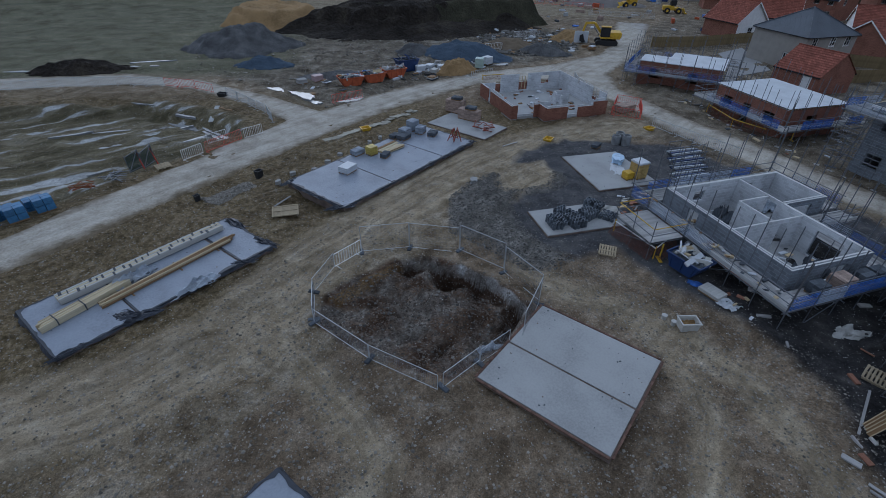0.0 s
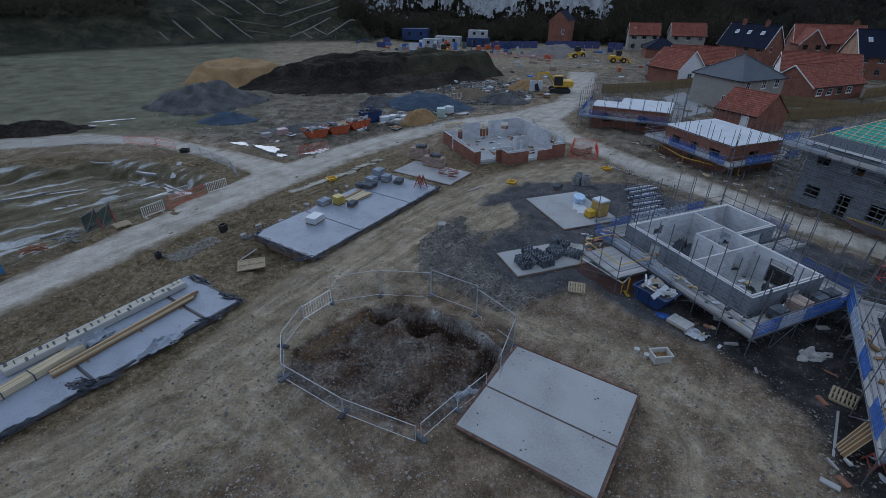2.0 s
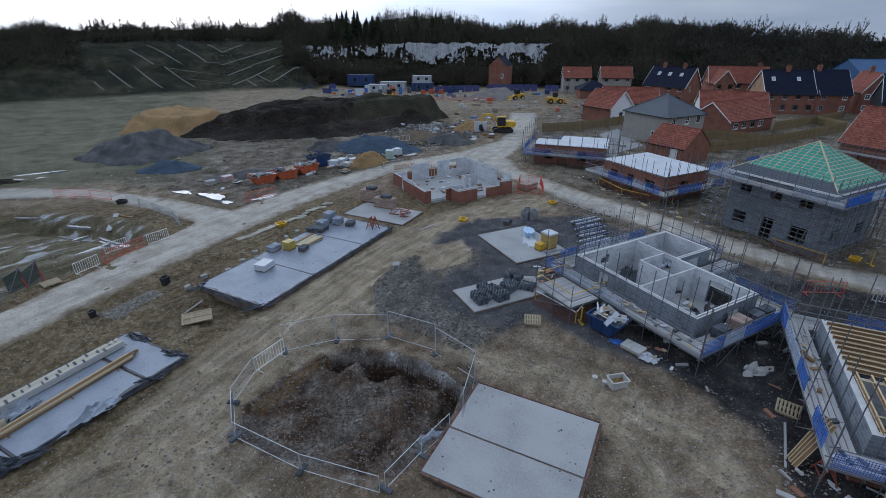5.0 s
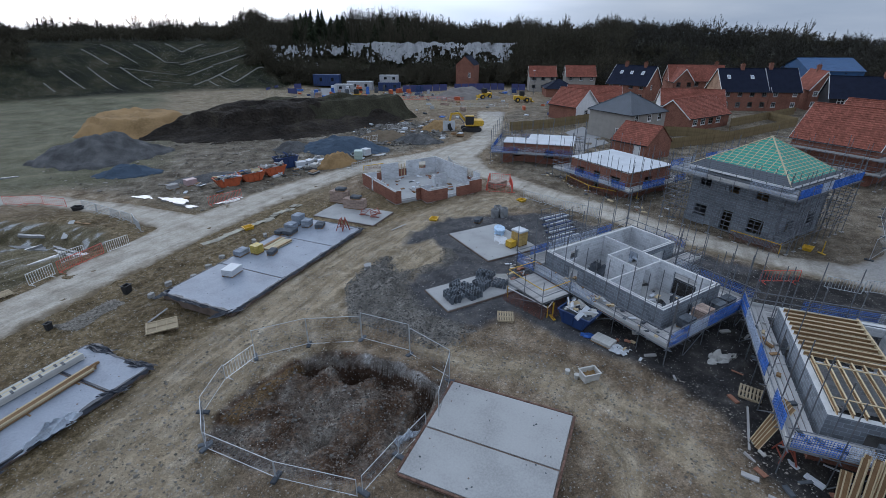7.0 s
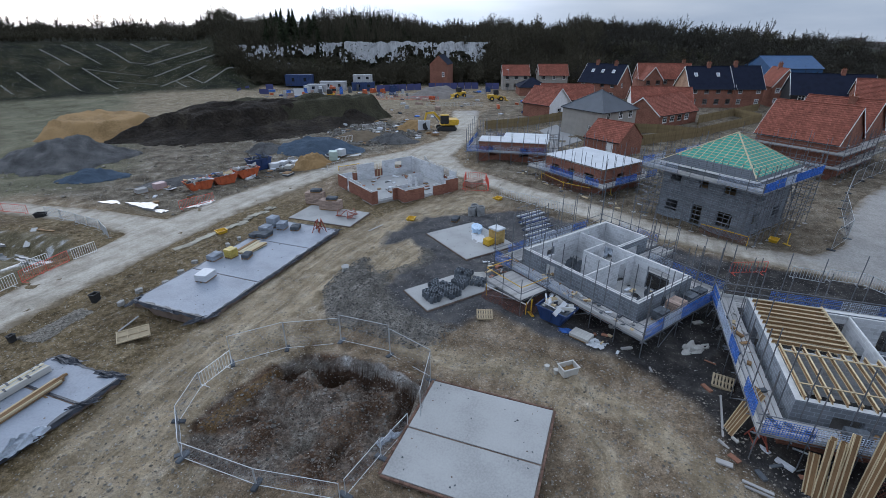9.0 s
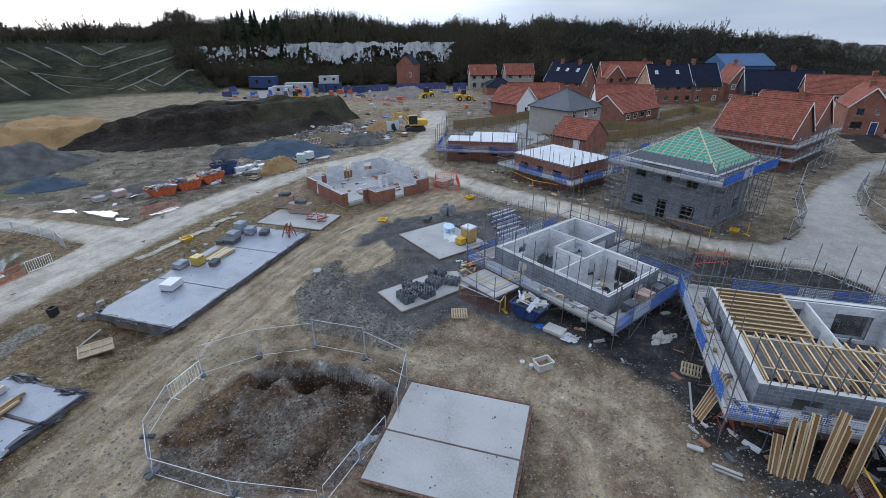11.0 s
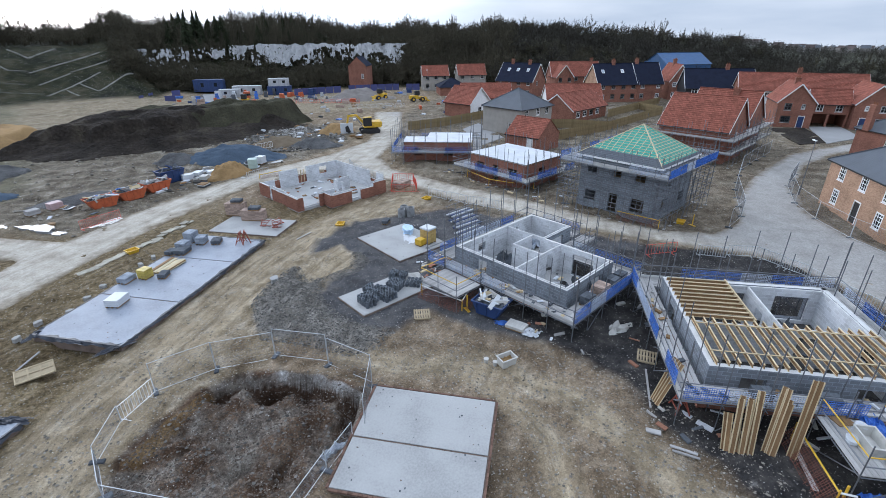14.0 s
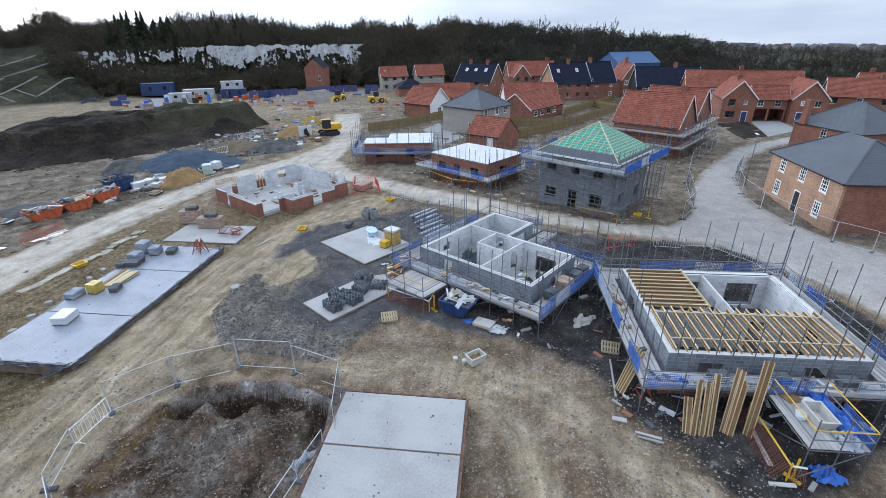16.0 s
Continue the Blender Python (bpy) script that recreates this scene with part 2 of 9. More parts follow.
def mesh_of(name, bm, material, smooth=False):
    bmesh.ops.recalc_face_normals(bm, faces=bm.faces)
    me = bpy.data.meshes.new(name)
    bm.to_mesh(me)
    bm.free()
    me.materials.append(material)
    if smooth:
        me.polygons.foreach_set("use_smooth", [True] * len(me.polygons))
    return me


def part(name, bm, material, parent=None, label="", smooth=False):
    ob = new(name, mesh_of(name, bm, material, smooth))
    if parent is not None:
        ob.parent = parent
    if label:
        ob["label"] = label
    return ob


def piece(name, me, parent, m):
    """One more object on a mesh that alike pieces share."""
    ob = new(name, me)
    ob.parent = parent
    ob.matrix_basis = m
    return ob


def thing(name, m, label, category, group="", kind=""):
    ob = new(name)
    ob.empty_display_size = 0.3
    ob.matrix_basis = m
    return tagged(ob, label, category, group, kind)


def at(x, y, bearing, z=0.0):
    """A frame at x, y whose own x axis runs along a compass bearing (clockwise from +y), and whose y axis lies to its left."""
    return pose(x, y, z, 0, 0, 90 - bearing)


def wall(bm, p, q, z0, z1, th, holes=()):
    """A wall from p to q in plan, its thickness to the left of the way; holes: (from, to, sill, head) along it."""
    p, q = Vector((*p, 0)), Vector((*q, 0))
    length = (q - p).length
    ang = math.atan2(q.y - p.y, q.x - p.x)
    m = Matrix.Translation(p) @ Matrix.Rotation(ang, 4, "Z")
    cuts = sorted({0.0, length, *[v for h in holes for v in h[:2]]})
    for a, b in zip(cuts, cuts[1:]):
        mid = (a + b) / 2
        over = sorted([h for h in holes if h[0] < mid < h[1]], key=lambda h: h[2])
        z = z0
        for h in over:
            if h[2] - z > 1e-3:
                box(bm, a, b, 0, th, z, h[2], m)
            z = h[3]
        if z1 - z > 1e-3:
            box(bm, a, b, 0, th, z, z1, m)
    bmesh.ops.remove_doubles(bm, verts=bm.verts[:], dist=0.0005)
    return m

# ---- the ground and its roads ----
DARK = [(6.0, 39.4), (7.6, 42.1), (11.8, 45.0), (17.2, 44.8), (22.9, 43.9), (28.4, 34.8), (33.4, 27.5), (41.0, 19.1), (39.4, 13.0), (37.2, 7.4),
        (30.4, 3.8), (18.0, 4.5), (18.6, 8.5), (17.9, 11.0), (19.1, 14.5), (18.4, 17.1), (16.4, 19.5), (13.2, 22.6), (11.5, 26.1), (8.9, 24.9),
        (6.2, 25.8), (4.5, 29.2), (4.8, 31.5), (7.9, 34.8), (8.7, 36.7)]
MUD = [(-43.3, 80.1), (-37.9, 94.9), (-32.0, 108.0), (-8.0, 112.0), (18.0, 108.0), (27.0, 96.0), (20.0, 80.0), (4.0, 70.5), (-10.6, 55.1), (-13.9, 53.7), (-20.0, 58.4), (-26.0, 62.9), (-35.6, 68.4)]
PLOTS = [(20.0, 46.0), (24.0, 62.0), (26.0, 78.0), (42.0, 110.0), (70.0, 140.0), (130.0, 120.0), (140.0, 36.0), (60.0, 4.0), (38.0, 20.0)]
RUBBLE = [(4.3, 37.3), (2.2, 34.9), (0.5, 31.5), (0.4, 28.5), (3.0, 26.3), (6.0, 23.6), (8.0, 24.7), (6.2, 26.6), (5.1, 29.1), (4.7, 31.8), (5.7, 33.6), (8.4, 33.9), (10.3, 36.0), (9.6, 37.2), (8.9, 34.9), (6.2, 34.2), (4.4, 34.7)]
POCKET = [(5.0, 37.0), (6.7, 39.3), (8.8, 39.6), (9.5, 37.4), (8.9, 34.7), (6.2, 33.9), (4.1, 34.4)]
APRON = [(2.1, 58.6), (6.4, 50.6), (11.6, 48.4), (16.8, 49.6), (20.3, 55.2), (17.5, 61.0), (8.0, 63.5), (4.0, 62.7)]
TRACKS = [[(-18.7, 11.9), (-14.9, 13.7), (-11.2, 17.3), (-8.4, 24.0), (-3.6, 31.0), (3.3, 39.9), (11.7, 46.4), (18.9, 49.2)],
          [(-3.8, 6.2), (-2.5, 10.8), (-6.0, 15.0), (-11.2, 19.0)],
          [(5.0, 24.0), (7.6, 21.6), (12.1, 19.5), (14.8, 14.9), (15.3, 11.3), (15.6, 8.3), (16.4, 4.1)],
          [(9.4, 21.6), (11.6, 17.4), (12.2, 13.2), (10.4, 9.4), (6.6, 6.8), (1.0, 5.6)]]
PIT = [(-6.9, 18.7), (-6.6, 20.8), (-5.4, 22.3), (-3.3, 23.9), (-0.9, 24.6), (1.6, 23.4), (3.9, 21.5), (4.8, 19.9), (4.1, 18.4), (2.8, 16.7), (0.3, 14.8), (-1.9, 15.6), (-4.6, 16.9)]
BASIN = [(-56.0, 52.6), (-41.4, 53.7), (-34.2, 55.4), (-26.8, 53.2), (-22.0, 49.8), (-20.2, 46.5), (-21.2, 44.0), (-24.7, 38.2), (-31.9, 26.4), (-56.0, 10.0)]
CHANNEL = [(-42.0, 55.0), (-36.7, 54.2), (-29.9, 51.3), (-26.7, 49.7), (-23.3, 47.3), (-21.6, 45.6)]
MAIN_ROAD = [(-32.0, 14.0), (-24.2, 26.8), (-21.2, 31.1), (-17.2, 37.9), (-11.8, 45.5), (-5.8, 54.1), (4.4, 64.2), (14.5, 66.6), (18.2, 61.9), (22.4, 51.9), (24.1, 46.2),
             (28.4, 38.7), (32.7, 31.25), (35.7, 26.8), (41.0, 20.6), (40.8, 13.2), (39.1, 7.8), (35.0, -3.0), (47.0, -6.0), (50.5, 4.0), (52.7, 12.4), (51.9, 15.8),
             (53.0, 20.2), (55.9, 25.1), (63.5, 31.2), (76.7, 36.9), (86.5, 38.7), (112.0, 37.0), (112.0, 42.5), (99.5, 42.3), (81.2, 42.2), (64.3, 37.2), (53.3, 32.1),
             (46.4, 27.3), (42.1, 26.6), (38.5, 29.2), (34.5, 36.5), (31.4, 44.0), (26.4, 53.5), (22.8, 63.5), (23.5, 70.0), (30.0, 80.0), (36.0, 92.0), (44.0, 112.0), (37.0, 114.0),
             (30.3, 92.0), (24.9, 82.6), (16.2, 75.7), (5.2, 70.7), (-6.4, 61.6), (-14.3, 53.1), (-21.6, 57.9), (-33.0, 64.7), (-43.6, 66.5), (-60.0, 63.0), (-60.0, 56.5),
             (-40.6, 61.3), (-32.1, 59.8), (-23.0, 54.5), (-17.5, 49.3), (-19.7, 45.0), (-23.9, 37.2), (-27.1, 31.3), (-36.0, 16.0)]


# cast slabs: centre, bearing, length and width
PADS = [(6.27, 15.44, 37.4, 6.55, 6.6), (-17.1, 22.1, 37.0, 12.4, 5.5), (-4.95, 38.95, 37.6, 16.6, 6.7), (14.35, 38.1, -15.0, 6.8, 5.6), (9.75, 29.75, -15.5, 3.5, 6.3), (2.3, 48.6, 127.0, 7.4, 4.3), (-5.95, 7.4, 37.4, 4.0, 4.0)]


def inside(px, py, poly):
    """Signed distance to a closed outline, positive inside."""
    hit = np.zeros(px.shape, bool)
    d2 = np.full(px.shape, 1e9)
    for (ax, ay), (bx, by) in zip(poly, poly[1:] + poly[:1]):
        cross = ((ay > py) != (by > py)) & (px < (bx - ax) * (py - ay) / (by - ay + 1e-12) + ax)
        hit ^= cross
        t = np.clip(((px - ax) * (bx - ax) + (py - ay) * (by - ay)) / ((bx - ax) ** 2 + (by - ay) ** 2), 0, 1)
        d2 = np.minimum(d2, (px - ax - t * (bx - ax)) ** 2 + (py - ay - t * (by - ay)) ** 2)
    return np.where(hit, 1, -1) * np.sqrt(d2)


def along(px, py, line):
    """Distance to an open line."""
    d2 = np.full(px.shape, 1e9)
    for (ax, ay), (bx, by) in zip(line, line[1:]):
        t = np.clip(((px - ax) * (bx - ax) + (py - ay) * (by - ay)) / ((bx - ax) ** 2 + (by - ay) ** 2), 0, 1)
        d2 = np.minimum(d2, (px - ax - t * (bx - ax)) ** 2 + (py - ay - t * (by - ay)) ** 2)
    return np.sqrt(d2)


def step(v, a, b):
    t = np.clip((v - a) / (b - a), 0, 1)
    return t * t * (3 - 2 * t)


def value_noise(px, py, size, seed):
    """Smooth noise in 0..1, one lump per size metres."""
    rng = np.random.default_rng(seed)
    table = rng.random((256, 256))
    u, v = px / size, py / size
    iu, iv = np.floor(u).astype(int), np.floor(v).astype(int)
    fu, fv = u - iu, v - iv
    fu, fv = fu * fu * (3 - 2 * fu), fv * fv * (3 - 2 * fv)
    g = lambda a, b: table[a % 256, b % 256]
    return (g(iu, iv) * (1 - fu) + g(iu + 1, iv) * fu) * (1 - fv) + (g(iu, iv + 1) * (1 - fu) + g(iu + 1, iv + 1) * fu) * fv


def lumps(px, py, size, seed, octaves=3):
    out = 0
    for k in range(octaves):
        out = out + (value_noise(px, py, size / 2 ** k, seed + k) - 0.5) / 2 ** k
    return out


def hills(px, py):
    """The quarry rim: a terraced bank, a chalk face and wooded slopes."""
    r, az = np.hypot(px, py), np.degrees(np.arctan2(px, py))
    bank = 13.0 * step(r, 160, 205) * step(-az, 3.2, 6.4) + 1.6 * step(r, 130, 165) * step(-az, -2, 8)
    wood = 13.0 * step(r, 178, 235) * step(az, -9.0, -3.0) * step(-az, -64.0, -30.0)
    wood = wood + 9.0 * step(r, 175, 330) * step(az, 28.0, 52.0) * step(-az, -62.0, -54.0)
    far = -0.021 * np.maximum(r - 330, 0) * step(az, 25, 45)
    return bank + wood + far + 3.5 * step(r, 205, 300) * step(-az, -50, -30)


def ground_height(px, py):
    px, py = np.asarray(px, float), np.asarray(py, float)
    z = hills(px, py)
    road = inside(px, py, MAIN_ROAD)
    near = step(-np.hypot(px, py - 20), -140, -60)
    rough = 0.16 * lumps(px, py, 2.2, 3, 4) + 0.22 * lumps(px, py, 7.0, 9, 2)
    dk = inside(px, py, DARK)
    z = z + rough * step(-road, -0.3, 1.2) * (0.4 + 0.6 * near) * (1 - 0.75 * step(dk, 0.2, 1.2))
    # churned wheel tracks
    for n, line in enumerate(TRACKS):
        d = along(px, py, line) + 0.5 * lumps(px, py, 3.0, 40 + n, 2)
        z = z - 0.10 * step(-d, -2.6, -0.5) + 0.09 * np.exp(-((d % 0.85 - 0.42) / 0.13) ** 2) * step(-d, -3.6, -1.0) * (0.5 + lumps(px, py, 2.0, 60 + n, 2))
    # gravelled working area, slightly built up, with a shoved-up edge
    z = z + 0.12 * step(dk + 0.5 * lumps(px, py, 1.2, 23, 3), -0.3, 0.5) + 0.22 * np.exp(-((dk + 0.2) / 0.45) ** 2) * (0.6 + 1.5 * lumps(px, py, 1.1, 24, 3))
    rb = inside(px, py, RUBBLE) + 0.8 * lumps(px, py, 1.6, 21, 3)
    z = z + 0.50 * step(rb, -0.3, 0.9) * (1 + 2.0 * lumps(px, py, 1.5, 22, 4))
    # the dug pit: a steep undercut face at the back, a gentle flank, and a floor of tipped clods that rises to the near lip
    pt = inside(px, py, PIT) + 0.5 * lumps(px, py, 1.5, 31, 2)
    back = step(py + 0.45 * px, 19.4, 21.6) * step(px, -4.2, -1.6)
    flank = step(-px - 0.35 * (py - 19), 0.6, 2.6) * step(py + 0.3 * px, 17.6, 19.0)
    floor = 0.28 + 1.0 * back * np.exp(-(np.maximum(pt, 0) / 1.5) ** 2) + 0.30 * step(py + 0.3 * px, 17.2, 20.5)
    floor = floor + 0.55 * np.exp(-((px + 1.7) ** 2 + (py - 18.1) ** 2) / 0.9) - 0.8 * np.exp(-((px + 0.9) ** 2 / 0.8 + (py - 23.2) ** 2 / 1.8))
    floor = floor + 0.45 * np.exp(-((px - 0.4 - 0.6 * (py - 17.5)) / 0.45) ** 2) * step(py, 15.6, 16.6) * step(-py, -19.6, -18.4)
    floor = floor - 1.35 * lumps(px, py, 2.1, 35, 5) - 0.22 * lumps(px, py, 0.4, 37, 2)
    z = z - np.maximum(floor, 0.05) * step(pt, 0.0, 0.42 + 0.9 * flank)
    z = z + 0.10 * step(pt, -1.4, -0.2) * step(-pt, -0.05, 0.15)
    z = z + 0.09 * lumps(px, py, 0.8, 90, 3) * step(np.minimum(dk, 3) * 0 + 1, 0, 1) * near
    # banked spoil along the pit and turned clods by the slabs
    z = z + 0.16 * step(lumps(px, py, 1.6, 94, 4), 0.12, 0.35) * near * step(-road, 0.0, 2.0)
    # levelled under the cast slabs and dug out before the white slab's end
    for sx, sy, sb_, lx, ly in PADS:
        c, s_ = math.cos(radians(sb_)), math.sin(radians(sb_))
        du, dv = np.abs((px - sx) * s_ + (py - sy) * c) - lx / 2, np.abs((px - sx) * c - (py - sy) * s_) - ly / 2
        z = np.where(np.maximum(du, dv) < 0.9, np.minimum(z, 0.06 + z * step(np.maximum(du, dv), 0.0, 0.9)), z)
    dig = np.hypot((px + 10.6) / 3.2, (py - 31.4) / 2.4) + 0.5 * lumps(px, py, 1.2, 97, 3)
    z = z - 0.5 * step(-dig, -1.0, -0.45)
    # stripped basin beyond the road, with a drainage channel
    bs = inside(px, py, BASIN)
    z = z - 1.0 * step(bs, 0.0, 2.5) + 0.2 * lumps(px * 0.5 + py * 0.3, py, 1.6, 51, 4) * step(bs, 0.5, 2)
    z = z - 0.5 * step(-along(px, py, CHANNEL), -1.4, -0.3)
    return z


def spaced(lo, hi, fine_lo, fine_hi, fine, mid_lo, mid_hi, mid, grow):
    """Grid lines: dense in the middle, wider and wider outward."""
    out = list(np.arange(fine_lo, fine_hi, fine)) + list(np.arange(fine_hi, mid_hi, mid)) + list(np.arange(fine_lo - mid, mid_lo, -mid))
    s, v = mid, mid_hi
    while v < hi:
        out.append(v)
        s *= grow
        v += s
    s, v = mid, mid_lo
    while v > lo:
        out.append(v)
        s *= grow
        v -= s
    return np.array(sorted(out))


def sheet(name, gx, gy, height, material):
    X, Y = np.meshgrid(gx, gy)
    Z = height(X, Y)
    nx, ny = len(gx), len(gy)
    i = np.arange(nx * ny).reshape(ny, nx)
    quads = np.stack([i[:-1, :-1], i[:-1, 1:], i[1:, 1:], i[1:, :-1]], -1).reshape(-1, 4)
    me = bpy.data.meshes.new(name)
    me.vertices.add(nx * ny)
    me.vertices.foreach_set("co", np.stack([X, Y, Z], -1).ravel())
    me.loops.add(quads.size)
    me.loops.foreach_set("vertex_index", quads.ravel())
    me.polygons.add(len(quads))
    me.polygons.foreach_set("loop_start", np.arange(0, quads.size, 4))
    me.polygons.foreach_set("use_smooth", np.ones(len(quads), bool))
    me.update(calc_edges=True)
    me.materials.append(material)
    return me, X.ravel(), Y.ravel()


def attribute(me, name, values):
    me.attributes.new(name, "FLOAT", "POINT").data.foreach_set("value", np.asarray(values, np.float32))


def ground_material():
    m = bpy.data.materials.new("churned_earth")
    m.use_nodes = True
    n, l = m.node_tree.nodes, m.node_tree.links
    b = n["Principled BSDF"]
    b.inputs["Roughness"].default_value = 0.95
    b.inputs["Specular IOR Level"].default_value = 0.12
    tc = n.new("ShaderNodeTexCoord")

    def noise_node(scale, detail=5, rough=0.5):
        t = n.new("ShaderNodeTexNoise")
        t.inputs["Roughness"].default_value = rough
        t.inputs["Scale"].default_value, t.inputs["Detail"].default_value = scale, detail
        l.new(tc.outputs["Object"], t.inputs["Vector"])
        return t.outputs["Fac"]

    def ramp(fac, stops):
        r = n.new("ShaderNodeValToRGB")
        e = r.color_ramp.elements
        e[0].position, e[0].color = stops[0][0], (*stops[0][1], 1)
        e[1].position, e[1].color = stops[-1][0], (*stops[-1][1], 1)
        for p, c in stops[1:-1]:
            e.new(p).color = (*c, 1)
        l.new(fac, r.inputs["Fac"])
        return r.outputs["Color"]

    def blend(fac, a, c, kind="MIX"):
        x = n.new("ShaderNodeMix")
        x.data_type, x.blend_type = "RGBA", kind
        if isinstance(fac, float):
            x.inputs["Factor"].default_value = fac
        else:
            l.new(fac, x.inputs["Factor"])
        l.new(a, x.inputs["A"])
        l.new(c, x.inputs["B"])
        return x.outputs["Result"]

    def mask(name, soft=0.5, scale=1.2):
        """An attribute with a ragged edge."""
        a = n.new("ShaderNodeAttribute")
        a.attribute_name = name
        s = n.new("ShaderNodeMath")
        s.operation = "MULTIPLY_ADD"
        l.new(noise_node(scale, 6), s.inputs[0])
        s.inputs[1].default_value = soft
        l.new(a.outputs["Fac"], s.inputs[2])
        r = n.new("ShaderNodeMapRange")
        r.inputs["From Min"].default_value, r.inputs["From Max"].default_value = 0.25 + soft * 0.5, 0.75 + soft * 0.5
        l.new(s.outputs[0], r.inputs["Value"])
        return r.outputs["Result"]

    def stretched(along_scale, across_scale, turn, scale):
        mp = n.new("ShaderNodeMapping")
        mp.vector_type = "TEXTURE"
        mp.inputs["Rotation"].default_value = (0, 0, radians(turn))
        mp.inputs["Scale"].default_value = (1 / along_scale, 1 / across_scale, 1)
        l.new(tc.outputs["Object"], mp.inputs["Vector"])
        t = n.new("ShaderNodeTexNoise")
        t.inputs["Scale"].default_value, t.inputs["Detail"].default_value = scale, 6
        l.new(mp.outputs["Vector"], t.inputs["Vector"])
        return t.outputs["Fac"]

    def wheel():
        """Streaks that run with the wheel tracks."""
        c = n.new("ShaderNodeCombineXYZ")
        for k, name in enumerate(("run", "off")):
            a = n.new("ShaderNodeAttribute")
            a.attribute_name = name
            l.new(a.outputs["Fac"], c.inputs[k])
        t = n.new("ShaderNodeTexNoise")
        t.inputs["Scale"].default_value, t.inputs["Detail"].default_value, t.inputs["Roughness"].default_value = 1.0, 6, 0.62
        l.new(c.outputs[0], t.inputs["Vector"])
        return t.outputs["Fac"]

    def stones_over(col, scale, share, size, tones):
        """Single stones lying on the earth: some cells of a Voronoi pattern, each with its own tone."""
        v = n.new("ShaderNodeTexVoronoi")
        v.inputs["Scale"].default_value = scale
        l.new(tc.outputs["Object"], v.inputs["Vector"])
        sep = n.new("ShaderNodeSeparateColor")
        l.new(v.outputs["Color"], sep.inputs[0])
        g1 = n.new("ShaderNodeMath")
        g1.operation = "LESS_THAN"
        l.new(sep.outputs[0], g1.inputs[0])
        g1.inputs[1].default_value = share
        g2 = n.new("ShaderNodeMath")
        g2.operation = "LESS_THAN"
        l.new(v.outputs["Distance"], g2.inputs[0])
        g2.inputs[1].default_value = size
        g3 = n.new("ShaderNodeMath")
        g3.operation = "MULTIPLY"
        l.new(g1.outputs[0], g3.inputs[0])
        l.new(g2.outputs[0], g3.inputs[1])
        return blend(g3.outputs[0], col, ramp(sep.outputs[1], tones))

    big, mid, fine = noise_node(0.13, 5, 0.6), noise_node(0.7, 8, 0.68), noise_node(6.0, 6, 0.75)
    ruts = stretched(0.16, 1.9, 48, 1.0)
    earth = ramp(mid, [(0.34, (0.118, 0.089, 0.056)), (0.45, (0.196, 0.154, 0.102)), (0.54, (0.255, 0.210, 0.148)), (0.66, (0.34, 0.292, 0.228))])
    stony = ramp(mid, [(0.34, (0.128, 0.098, 0.066)), (0.46, (0.170, 0.128, 0.086)), (0.55, (0.218, 0.170, 0.120)), (0.68, (0.30, 0.246, 0.185))])
    earth = blend(mask("stony", 0.7, 0.25), earth, stony)
    scrub = ramp(noise_node(2.2, 7, 0.75), [(0.38, (0.078, 0.060, 0.030)), (0.5, (0.150, 0.114, 0.064)), (0.62, (0.22, 0.172, 0.112))])
    earth = blend(mask("scrub", 0.9, 0.3), earth, scrub)
    earth = blend(0.7, earth, ramp(big, [(0.3, (0.74, 0.74, 0.72)), (0.5, (1, 0.99, 0.96)), (0.66, (1.26, 1.29, 1.32))]), "MULTIPLY")
    track = ramp(mid, [(0.34, (0.245, 0.196, 0.128)), (0.5, (0.318, 0.260, 0.178)), (0.62, (0.362, 0.306, 0.222)), (0.72, (0.41, 0.36, 0.285))])
    track = blend(0.6, track, ramp(wheel(), [(0.36, (0.52, 0.49, 0.45)), (0.46, (0.92, 0.91, 0.90)), (0.55, (1.06, 1.06, 1.06)), (0.64, (1.35, 1.37, 1.4))]), "MULTIPLY")
    col = blend(mask("track", 0.55, 0.5), earth, track)
    col = blend(0.35, col, ramp(ruts, [(0.36, (0.55, 0.53, 0.50)), (0.5, (1, 1, 1)), (0.62, (1.35, 1.35, 1.36))]), "MULTIPLY")
    pale = ramp(mid, [(0.3, (0.17, 0.135, 0.085)), (0.6, (0.28, 0.235, 0.165))])
    col = blend(mask("pale", 0.5, 0.08), col, pale)
    mud = ramp(noise_node(0.35, 8, 0.72), [(0.36, (0.062, 0.051, 0.038)), (0.47, (0.128, 0.108, 0.080)), (0.56, (0.188, 0.163, 0.126)), (0.66, (0.30, 0.272, 0.226))])
    col = blend(mask("mud", 0.6, 0.12), col, mud)
    dark = ramp(mid, [(0.36, (0.056, 0.056, 0.061)), (0.5, (0.086, 0.085, 0.089)), (0.60, (0.108, 0.105, 0.105)), (0.68, (0.15, 0.14, 0.13))])
    col = blend(mask("dark", 0.7, 0.5), col, dark)
    # near-black tone for the ground about the two nearest shells
    darker = ramp(mid, [(0.36, (0.022, 0.021, 0.022)), (0.5, (0.042, 0.040, 0.040)), (0.60, (0.066, 0.061, 0.058)), (0.68, (0.11, 0.10, 0.09))])
    col = blend(mask("darker", 0.7, 0.4), col, darker)
    rub = ramp(mid, [(0.36, (0.115, 0.105, 0.093)), (0.5, (0.215, 0.198, 0.175)), (0.64, (0.33, 0.308, 0.275))])
    col = blend(mask("rubble", 0.6, 0.8), col, rub)
    col = blend(mask("pocket", 0.8, 0.7), col, track)
